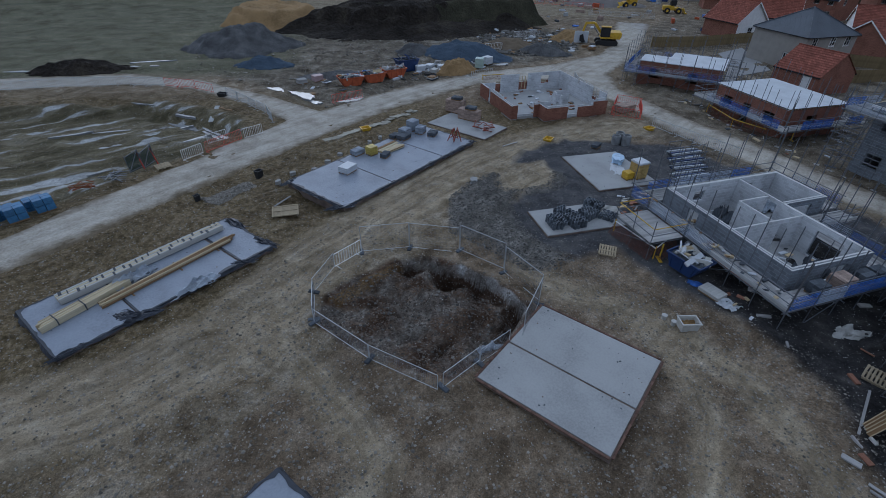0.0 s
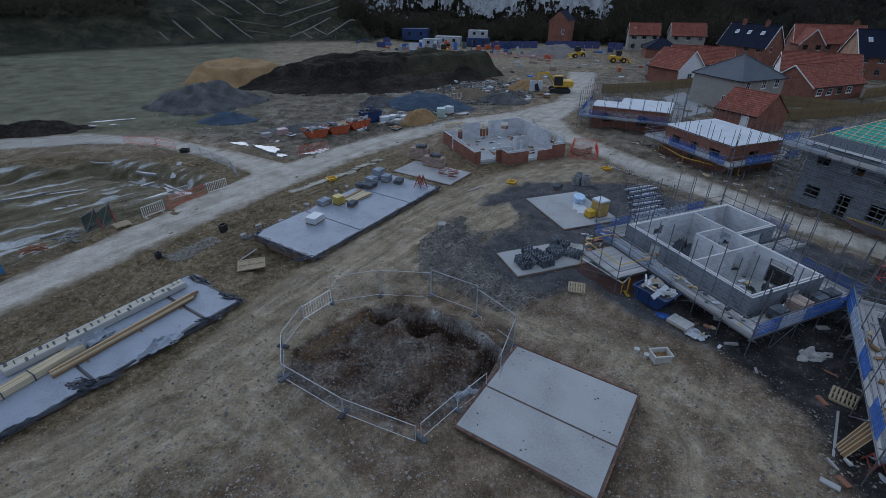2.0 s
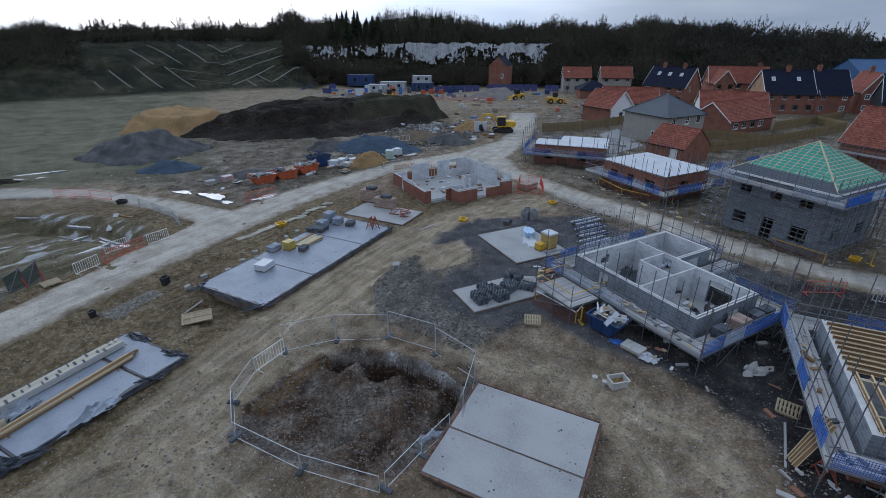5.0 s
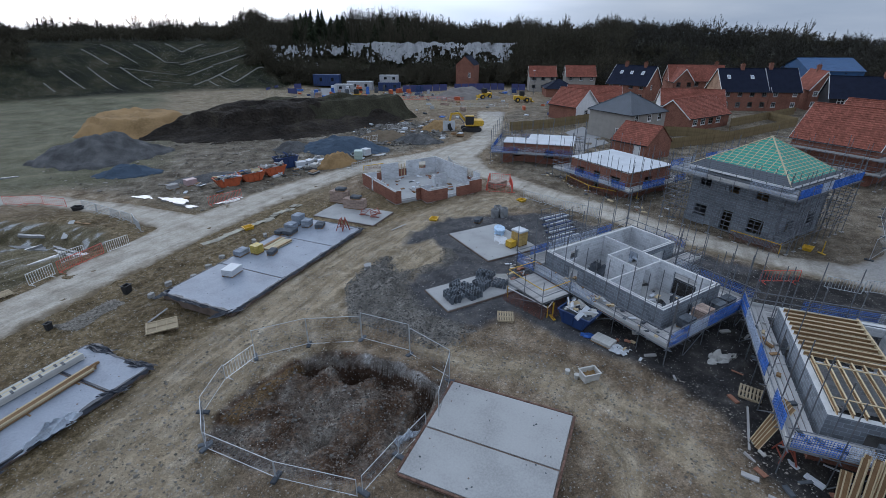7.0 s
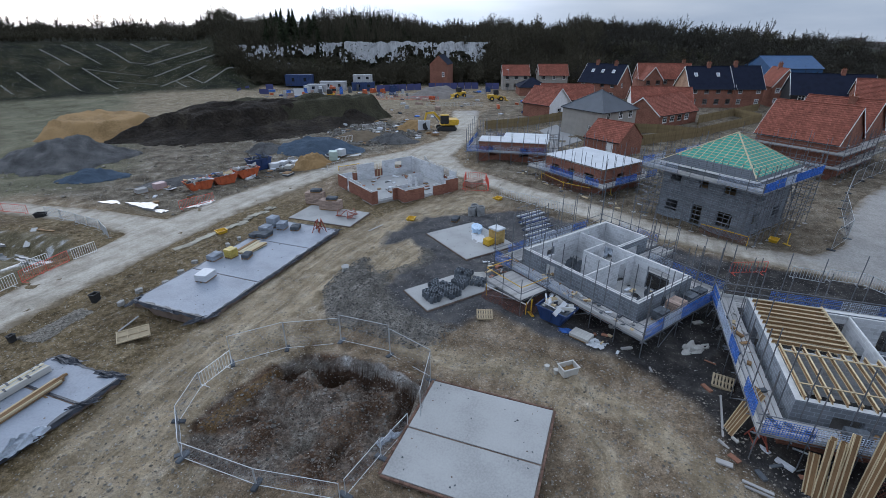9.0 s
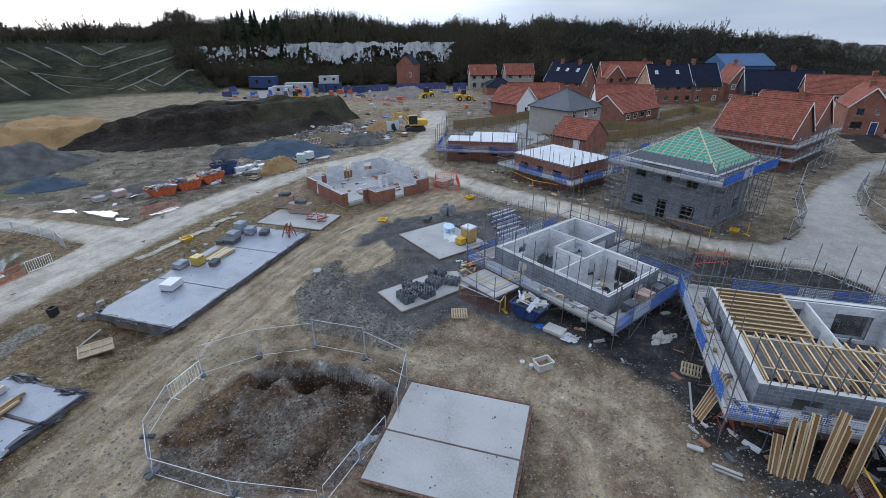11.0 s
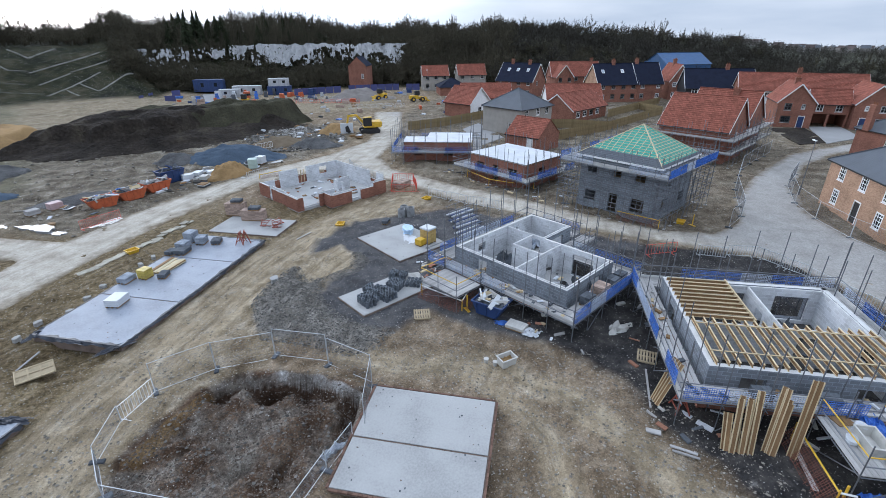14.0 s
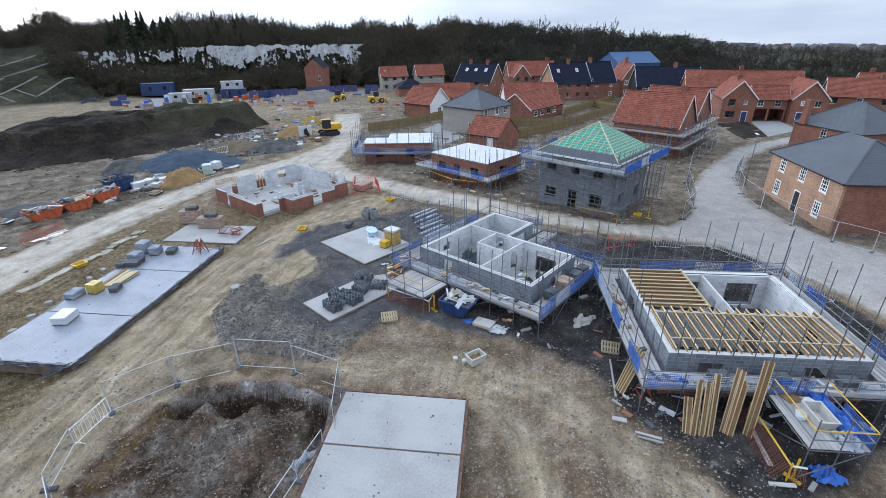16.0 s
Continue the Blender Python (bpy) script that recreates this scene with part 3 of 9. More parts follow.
    pit = ramp(mid, [(0.36, (0.062, 0.050, 0.040)), (0.46, (0.128, 0.108, 0.090)), (0.55, (0.195, 0.172, 0.146)), (0.64, (0.30, 0.275, 0.24))])
    pit = blend(ramp(noise_node(0.42, 5, 0.6), [(0.44, (0, 0, 0)), (0.56, (1, 1, 1))]), pit, ramp(mid, [(0.36, (0.045, 0.027, 0.017)), (0.5, (0.105, 0.068, 0.044)), (0.64, (0.19, 0.14, 0.10))]))
    col = blend(mask("pit", 0.25, 1.5), col, pit)
    # a darker brown low down on the pit's back face
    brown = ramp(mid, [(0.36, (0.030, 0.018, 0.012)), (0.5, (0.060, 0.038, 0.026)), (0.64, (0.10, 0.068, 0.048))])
    col = blend(mask("low_back", 0.7, 1.4), col, brown)
    rust = ramp(mid, [(0.34, (0.085, 0.050, 0.022)), (0.5, (0.160, 0.104, 0.050)), (0.64, (0.23, 0.165, 0.095))])
    col = blend(mask("cut", 0.7, 1.6), col, rust)
    bared = ramp(mid, [(0.36, (0.13, 0.115, 0.10)), (0.5, (0.27, 0.255, 0.24)), (0.62, (0.46, 0.455, 0.445))])
    col = blend(mask("chalky", 1.6, 0.9), col, bared)
    grass = ramp(noise_node(0.22, 7, 0.7), [(0.34, (0.092, 0.090, 0.054)), (0.5, (0.138, 0.133, 0.086)), (0.66, (0.188, 0.176, 0.122))])
    grass = blend(0.25, grass, ramp(stretched(0.05, 0.3, 20, 1.0), [(0.35, (0.6, 0.6, 0.58)), (0.5, (1, 1, 1)), (0.65, (1.3, 1.25, 1.15))]), "MULTIPLY")
    col = blend(mask("grass", 0.5, 0.06), col, grass)
    bank = ramp(noise_node(0.12, 8, 0.75), [(0.38, (0.007, 0.008, 0.004)), (0.48, (0.019, 0.021, 0.010)), (0.56, (0.036, 0.035, 0.018)), (0.66, (0.068, 0.058, 0.038))])
    col = blend(mask("bank", 0.4, 0.05), col, bank)
    stripes = ramp(stretched(0.12, 0.9, 38, 0.8), [(0.40, (0.090, 0.078, 0.044)), (0.53, (0.160, 0.136, 0.086)), (0.585, (0.20, 0.18, 0.135)), (0.61, (0.36, 0.36, 0.35)), (0.66, (0.44, 0.445, 0.44))])
    stripes = blend(0.5, stripes, ramp(mid, [(0.3, (0.5, 0.48, 0.45)), (0.5, (1, 1, 1)), (0.7, (1.4, 1.4, 1.4))]), "MULTIPLY")
    col = blend(mask("basin", 0.3, 0.5), col, stripes)
    calm = n.new("ShaderNodeMapRange")
    calm.inputs["To Min"].default_value, calm.inputs["To Max"].default_value = 0.52, 0.30
    both = n.new("ShaderNodeMath")
    both.operation = "MAXIMUM"
    l.new(mask("track", 0.55, 0.5), both.inputs[0])
    l.new(mask("dark", 0.7, 0.5), both.inputs[1])
    l.new(both.outputs[0], calm.inputs["Value"])
    damp = ramp(noise_node(0.33, 6, 0.6), [(0.36, (0.62, 0.60, 0.58)), (0.47, (0.95, 0.95, 0.94)), (0.58, (1.05, 1.05, 1.05)), (0.66, (1.13, 1.13, 1.13))])
    col = blend(0.6, col, damp, "MULTIPLY")
    col = blend(calm.outputs["Result"], col, ramp(fine, [(0.36, (0.34, 0.33, 0.32)), (0.45, (0.80, 0.80, 0.79)), (0.54, (1.08, 1.08, 1.08)), (0.65, (1.75, 1.76, 1.78))]), "MULTIPLY")
    grain = noise_node(17.0, 4, 0.7)
    col = blend(calm.outputs["Result"], col, ramp(grain, [(0.38, (0.42, 0.41, 0.40)), (0.5, (1, 1, 1)), (0.62, (1.65, 1.65, 1.66))]), "MULTIPLY")
    col = stones_over(col, 6.5, 0.08, 0.22, [(0.0, (0.06, 0.055, 0.05)), (0.45, (0.27, 0.25, 0.22)), (1.0, (0.52, 0.51, 0.49))])
    col = stones_over(col, 12.0, 0.15, 0.33, [(0.0, (0.06, 0.055, 0.05)), (0.5, (0.24, 0.22, 0.19)), (1.0, (0.50, 0.485, 0.46))])
    l.new(col, b.inputs["Base Color"])
    bp = n.new("ShaderNodeBump")
    bp.inputs["Strength"].default_value, bp.inputs["Distance"].default_value = 0.8, 0.12
    l.new(fine, bp.inputs["Height"])
    bp2 = n.new("ShaderNodeBump")
    bp2.inputs["Strength"].default_value, bp2.inputs["Distance"].default_value = 0.5, 0.25
    l.new(mid, bp2.inputs["Height"])
    l.new(bp.outputs["Normal"], bp2.inputs["Normal"])
    l.new(bp2.outputs["Normal"], b.inputs["Normal"])
    return m


gx = spaced(-900, 1300, -8.0, 6.2, 0.10, -32, 48, 0.26, 1.06)
gy = spaced(-120, 1500, 13.5, 26.0, 0.10, 2, 68, 0.26, 1.06)
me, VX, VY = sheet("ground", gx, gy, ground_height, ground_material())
VR, VA = np.hypot(VX, VY), np.degrees(np.arctan2(VX, VY))
attribute(me, "dark", 0.5 + 0.6 * inside(VX, VY, DARK))
# covers the near right part of the gravel and a strip outside it
attribute(me, "darker", 1.1 * step(inside(VX, VY, DARK), -2.2, 0.8) * step(VX, 14.5, 18.5) * step(-VY, -29.0, -25.0))
attribute(me, "rubble", 0.5 + 0.9 * inside(VX, VY, RUBBLE))
attribute(me, "pocket", 0.5 + 0.9 * inside(VX, VY, POCKET))
VZ = np.empty(len(VX) * 3)
me.vertices.foreach_get("co", VZ)
VZ = VZ[2::3]
VP = inside(VX, VY, PIT) + 0.5 * lumps(VX, VY, 1.5, 31, 2)
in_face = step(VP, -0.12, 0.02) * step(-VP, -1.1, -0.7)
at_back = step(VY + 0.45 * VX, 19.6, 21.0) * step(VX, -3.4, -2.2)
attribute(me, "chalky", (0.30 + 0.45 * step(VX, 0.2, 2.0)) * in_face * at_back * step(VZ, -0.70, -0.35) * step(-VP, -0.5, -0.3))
# grows with depth along the back of the pit
attribute(me, "low_back", 1.1 * step(VP, 0.05, 0.15) * step(-VP, -1.6, -0.8) * at_back * step(-VZ, 0.40, 0.75))
attribute(me, "stony", 0.5 + 0.35 * np.minimum(VX + 17.5 - 0.72 * VY, 6.0 + 0 * VX) * step(-VY, -47, -40) + 0.9 * step(inside(VX, VY, APRON), -1.0, 1.0))
attribute(me, "scrub", step(-VX + 0.72 * VY - 20.0, 0.0, 5.0) * step(-VY, -64, -52) * 0.85)
tu, tv, td = np.zeros(VX.shape), np.zeros(VX.shape), np.full(VX.shape, 1e9)
for k, line in enumerate(TRACKS):
    length = 40.0 * k
    for (ax, ay), (bx, by) in zip(line, line[1:]):
        L = math.hypot(bx - ax, by - ay)
        s = np.clip(((VX - ax) * (bx - ax) + (VY - ay) * (by - ay)) / L ** 2, 0, 1)
        d = np.hypot(VX - ax - s * (bx - ax), VY - ay - s * (by - ay))
        side = np.sign((bx - ax) * (VY - ay) - (by - ay) * (VX - ax))
        tu, tv, td = np.where(d < td, length + s * L, tu), np.where(d < td, d * side, tv), np.minimum(d, td)
        length += L
attribute(me, "run", tu * 0.13)
attribute(me, "off", tv * 1.7)
attribute(me, "pit", 0.5 + 1.2 * (inside(VX, VY, PIT) + 0.2))
attribute(me, "cut", 1.1 * step(VP, -0.05, 0.12) * step(-VP, -1.0, -0.5) * step(-VX - 0.35 * (VY - 19), 0.4, 1.4) * step(VY + 0.3 * VX, 18.0, 19.2))
attribute(me, "pale", step(VR, 118, 132) * step(-VR, -170, -160) * step(-VA, -24, -14) * 1.2)
attribute(me, "mud", np.maximum(step(inside(VX, VY, MUD), -4.0, 6.0) * 1.3, step(inside(VX, VY, PLOTS), -2.0, 3.0) * 0.62))
attribute(me, "track", np.max([k - np.abs(along(VX, VY, t)) / 2.1 for t, k in zip(TRACKS, (1.75, 0.95, 0.95, 0.8))], axis=0))
attribute(me, "basin", 0.5 + 0.5 * inside(VX, VY, BASIN))
attribute(me, "grass", step(VY - 0.25 * VX, 66, 84) * step(-VX - 0.25 * (VY - 80), 14, 34) + step(VR, 170, 260))
attribute(me, "bank", step(VR, 158, 168) * step(-VA, 2.2, 4.5) + step(VR, 170, 182) * step(VA, -6, 0))
ground = tagged(new("ground", me), "brown churned building-site earth with gravel and wheel ruts", "ground", kind="structure")


def ground_z(x, y):
    return float(ground_height(np.array([x]), np.array([y]))[0])


def road_sheet(name, poly, cell, lift, material, label):
    """A road laid on the ground as a thin mesh with a ragged edge."""
    xs, ys = [p[0] for p in poly], [p[1] for p in poly]
    X, Y = np.meshgrid(np.arange(min(xs), max(xs), cell), np.arange(min(ys), max(ys), cell))
    edge_in = inside(X, Y, poly) + 0.8 * lumps(X, Y, 6.0, 77, 3)
    keep = edge_in > -1.0
    Z = hills(X, Y) + lift + 0.05 * lumps(X, Y, 1.5, 81, 3) - 0.6 * step(-edge_in, -0.3, 0.8)
    idx = -np.ones(X.shape, int)
    q = keep[:-1, :-1] & keep[1:, :-1] & keep[:-1, 1:] & keep[1:, 1:]
    use = np.zeros(X.shape, bool)
    for a, c in ((0, 0), (0, 1), (1, 0), (1, 1)):
        use[a:use.shape[0] - 1 + a, c:use.shape[1] - 1 + c] |= q
    idx[use] = np.arange(use.sum())
    J, I = np.nonzero(q)
    quads = np.stack([idx[J, I], idx[J, I + 1], idx[J + 1, I + 1], idx[J + 1, I]], -1)
    rm = bpy.data.meshes.new(name)
    rm.from_pydata(np.stack([X[use], Y[use], Z[use]], -1).tolist(), [], quads.tolist())
    rm.polygons.foreach_set("use_smooth", np.ones(len(quads), bool))
    attribute(rm, "edge", inside(X[use], Y[use], poly))
    attribute(rm, "paved", step(X[use], 36, 44))
    rm.materials.append(material)
    return tagged(new(name, rm), label, "road", kind="structure")


def road_material():
    """Packed chalk dust with wheel streaks, muddy towards its edges; cleaner concrete on the estate road."""
    m = bpy.data.materials.new("haul_road")
    m.use_nodes = True
    n, l = m.node_tree.nodes, m.node_tree.links
    b = n["Principled BSDF"]
    b.inputs["Roughness"].default_value = 0.9
    b.inputs["Specular IOR Level"].default_value = 0.2
    tc = n.new("ShaderNodeTexCoord")

    def noise_at(scale, detail, rough, turn=None):
        t = n.new("ShaderNodeTexNoise")
        t.inputs["Scale"].default_value, t.inputs["Detail"].default_value, t.inputs["Roughness"].default_value = scale, detail, rough
        if turn is None:
            l.new(tc.outputs["Object"], t.inputs["Vector"])
        else:
            mp = n.new("ShaderNodeMapping")
            mp.vector_type = "TEXTURE"
            mp.inputs["Rotation"].default_value, mp.inputs["Scale"].default_value = (0, 0, radians(turn)), (9, 0.8, 1)
            l.new(tc.outputs["Object"], mp.inputs["Vector"])
            l.new(mp.outputs["Vector"], t.inputs["Vector"])
        return t.outputs["Fac"]

    def ramp(fac, stops):
        r = n.new("ShaderNodeValToRGB")
        e = r.color_ramp.elements
        e[0].position, e[0].color = stops[0][0], (*stops[0][1], 1)
        e[1].position, e[1].color = stops[-1][0], (*stops[-1][1], 1)
        for p, c in stops[1:-1]:
            e.new(p).color = (*c, 1)
        l.new(fac, r.inputs["Fac"])
        return r.outputs["Color"]

    def blend(fac, a, c, kind="MIX"):
        x = n.new("ShaderNodeMix")
        x.data_type, x.blend_type = "RGBA", kind
        if isinstance(fac, float):
            x.inputs["Factor"].default_value = fac
        else:
            l.new(fac, x.inputs["Factor"])
        l.new(a, x.inputs["A"])
        l.new(c, x.inputs["B"])
        return x.outputs["Result"]

    mid, fine = noise_at(0.5, 7, 0.65), noise_at(7.0, 5, 0.7)
    dust = ramp(mid, [(0.3, (0.28, 0.248, 0.20)), (0.5, (0.40, 0.366, 0.31)), (0.7, (0.48, 0.447, 0.39))])
    dust = blend(0.6, dust, ramp(noise_at(1.0, 6, 0.6, 50), [(0.35, (0.68, 0.67, 0.65)), (0.5, (1, 1, 1)), (0.65, (1.2, 1.2, 1.2))]), "MULTIPLY")
    slab_c = ramp(mid, [(0.3, (0.265, 0.25, 0.23)), (0.5, (0.325, 0.31, 0.29)), (0.7, (0.37, 0.355, 0.335))])
    at_paved = n.new("ShaderNodeAttribute")
    at_paved.attribute_name = "paved"
    col = blend(at_paved.outputs["Fac"], dust, slab_c)
    edge = n.new("ShaderNodeAttribute")
    edge.attribute_name = "edge"
    wob = n.new("ShaderNodeMath")
    wob.operation = "MULTIPLY_ADD"
    l.new(noise_at(0.8, 6, 0.7), wob.inputs[0])
    wob.inputs[1].default_value = -2.6
    l.new(edge.outputs["Fac"], wob.inputs[2])
    mr = n.new("ShaderNodeMapRange")
    mr.inputs["From Min"].default_value, mr.inputs["From Max"].default_value = -1.3, -0.2
    mr.inputs["To Min"].default_value, mr.inputs["To Max"].default_value = 1.0, 0.0
    l.new(wob.outputs[0], mr.inputs["Value"])
    mud = ramp(mid, [(0.3, (0.10, 0.078, 0.048)), (0.5, (0.165, 0.13, 0.085)), (0.7, (0.26, 0.225, 0.17))])
    col = blend(mr.outputs["Result"], col, mud)
    col = blend(0.45, col, ramp(fine, [(0.34, (0.55, 0.54, 0.53)), (0.5, (1, 1, 1)), (0.66, (1.4, 1.4, 1.4))]), "MULTIPLY")
    l.new(col, b.inputs["Base Color"])
    bp = n.new("ShaderNodeBump")
    bp.inputs["Strength"].default_value, bp.inputs["Distance"].default_value = 0.3, 0.03
    l.new(fine, bp.inputs["Height"])
    l.new(bp.outputs["Normal"], b.inputs["Normal"])
    return m


road_sheet("road", MAIN_ROAD, 0.2, 0.06, road_material(), "pale dusty haul road of packed chalk and concrete")


# loose stones on the churned ground
def scatter_stones(name, count, pick, lo, hi, seed, material, label):
    rng = np.random.default_rng(seed)
    verts, faces = [], []
    base = np.array([(1, 0, 0), (0.31, 0.95, 0), (-0.81, 0.59, 0), (-0.81, -0.59, 0), (0.31, -0.95, 0), (0, 0, 0.62), (0, 0, -0.5)])
    tri = tuple((k, (k + 1) % 5, 5) for k in range(5)) + tuple(((k + 1) % 5, k, 6) for k in range(5))
    P = pick(rng, count)
    Z = ground_height(P[:, 0], P[:, 1])
    for (x, y), z in zip(P, Z):
        r = lo + (hi - lo) * rng.random() ** 3
        a = rng.random() * 6.283
        c, s_ = math.cos(a), math.sin(a)
        b = base * r * (0.7 + 0.6 * rng.random((7, 3)))
        k = len(verts)
        verts.extend(np.stack([x + b[:, 0] * c - b[:, 1] * s_, y + b[:, 0] * s_ + b[:, 1] * c, z + 0.25 * r + b[:, 2]], 1).tolist())
        faces.extend([(k + i, k + j, k + m) for i, j, m in tri])
    sm = bpy.data.meshes.new(name)
    sm.from_pydata(verts, [], faces)
    sm.materials.append(material)
    return tagged(new(name, sm), label, "stones", kind="stuff")


def pick_in(poly, grow=0.0):
    xs, ys = [p[0] for p in poly], [p[1] for p in poly]

    def f(rng, count):
        out = np.zeros((0, 2))
        while len(out) < count:
            c = np.stack([rng.uniform(min(xs), max(xs), count * 2), rng.uniform(min(ys), max(ys), count * 2)], 1)
            out = np.concatenate([out, c[inside(c[:, 0], c[:, 1], poly) > -grow]])
        return out[:count]
    return f


def pick_near(rng, count):
    c = np.stack([rng.uniform(-28, 34, count * 3), 5 + 42 * rng.random(count * 3) ** 1.3], 1)
    ok = (inside(c[:, 0], c[:, 1], MAIN_ROAD) < -0.3) & (inside(c[:, 0], c[:, 1], PIT) < 0.3) & (inside(c[:, 0], c[:, 1], DARK) < 0.0)
    return c[ok][:count]


STONE = mat("loose_stone", (0.235, 0.215, 0.185), 1.0, 0.6, 2, 20, 0.0, vary=0.5)
STONE_BLACK = mat("gravel_stone", (0.085, 0.083, 0.085), 1.0, 0.6, 2, 20, 0.0, vary=0.6)
STONE_DARK = mat("dark_stone", (0.15, 0.142, 0.13), 1.0, 0.6, 2, 20, 0.0, vary=0.6)
CLOD = mat("earth_clod", (0.13, 0.106, 0.087), 1.0, 0.6, 2, 20, 0.0, vary=0.5)
scatter_stones("loose_stone", 24000, pick_near, 0.012, 0.075, 101, STONE, "loose pale stones on the churned earth")
scatter_stones("rubble_stone", 15000, pick_in(RUBBLE, 0.5), 0.015, 0.085, 102, STONE_DARK, "dark broken stone in the shoved-up bank")
scatter_stones("pit_clod", 13000, pick_in(PIT, -0.15), 0.01, 0.075, 103, CLOD, "clods of earth and stone in the pit")
scatter_stones("pit_stone", 1200, pick_in(PIT, -0.2), 0.012, 0.11, 107, STONE_DARK, "pale stones lying in the pit")
scatter_stones("gravel_stone", 6000, pick_in(DARK), 0.02, 0.07, 104, STONE_BLACK, "dark gravel stones on the working area")
scatter_stones("cobble", 4200, pick_in([(-2, 6), (20, 4), (19, 15), (13, 22), (8, 25), (5, 23.5), (10.5, 18), (9.8, 12), (3, 10)]), 0.02, 0.085, 105, STONE, "pale cobbles pressed into the brown earth")
scatter_stones("lane_stone", 2600, pick_in([(-16, 8), (-4, 8), (1, 13), (-6, 17), (-8, 20), (-2, 27), (-6, 30), (-12, 22)]), 0.02, 0.10, 106, STONE, "small pale stones on the trodden lane")

# ---- heaps, quarry face, woods ----
def heap(name, x, y, a, b, bearing, h, material, label, seed, flat=0.35, category="heap", cut=0.0, n=64):
    """A tipped heap: sloping sides at the angle of rest, a lumpy crest."""
    u = np.linspace(-1.15, 1.15, n)
    U, V = np.meshgrid(u, u)
    wob = 0.22 * lumps(U * 3 + seed, V * 3, 1.0, seed, 3)
    r = np.sqrt(U ** 2 + V ** 2) + wob
    Z = h * (0.7 * np.clip((1 - r) / (1 - flat), 0, 1) + 0.3 * (1 - step(r, flat, 1.0))) * (1 + 0.3 * lumps(U * 4, V * 4 + seed, 1.0, seed + 5, 3)) + 0.10 * h * lumps(U * 9, V * 9, 1.0, seed + 8, 4) * (r < 0.97)
    if cut:
        # a digger has bitten into the near flank and left a steep scalloped face
        bite = V + 0.28 + 0.30 * np.cos(U * 5.2 + 0.6) * (np.abs(U) < 0.95) + 0.25 * lumps(U * 5, V * 5, 1.0, seed + 40, 4)
        low = h * 0.22 * np.clip((1 - r) * 3, 0, 1) * (1 + 0.9 * lumps(U * 8, V * 8, 1.0, seed + 44, 4))
        Z = low + (Z - low) * (1 - cut * (1 - step(bite, -0.02, 0.16)))
    Z = np.where(r > 1.0, -0.4, Z)
    i = np.arange(n * n).reshape(n, n)
    quads = np.stack([i[:-1, :-1], i[:-1, 1:], i[1:, 1:], i[1:, :-1]], -1).reshape(-1, 4)
    quads = quads[(Z.ravel()[quads] > -0.39).any(1)]
    hm = bpy.data.meshes.new(name)
    hm.from_pydata(np.stack([U * a, V * b, Z], -1).reshape(-1, 3).tolist(), [], quads.tolist())
    hm.polygons.foreach_set("use_smooth", np.ones(len(quads), bool))
    hm.materials.append(material)
    ob = tagged(new(name, hm), label, category)
    ob.matrix_basis = at(x, y, bearing, ground_z(x, y) * 0.6 + 0.02)
    return ob


heap("topsoil_mound", -7.5, 102.5, 25, 12, 78, 4.5, SPOIL, "long dark brown topsoil spoil heap with a cut face", 3, 0.45, cut=0.85, n=150)
heap("sand_mound", -36.0, 108, 10.5, 11.5, 50, 2.9, SAND, "flat-topped heap of orange sand", 11, 0.70)
heap("gravel_mound", -33.5, 83.5, 9.5, 7, 80, 3.6, GRAVEL_HEAP, "grey gravel heap on the field edge", 17, 0.1)
heap("chipping_mound", -26.5, 72, 4.2, 2.2, 80, 1.3, BLUE_CHIP, "small blue-grey slate chipping heap", 23, 0.2)
heap("chipping_mound", 3, 80, 8, 4.0, 110, 1.9, BLUE_CHIP, "wide blue-grey slate chipping heap", 29, 0.3)
heap("gravel_mound", -5, 82, 3.6, 2.4, 90, 1.2, GRAVEL_HEAP, "small dark grey gravel heap", 31, 0.2)


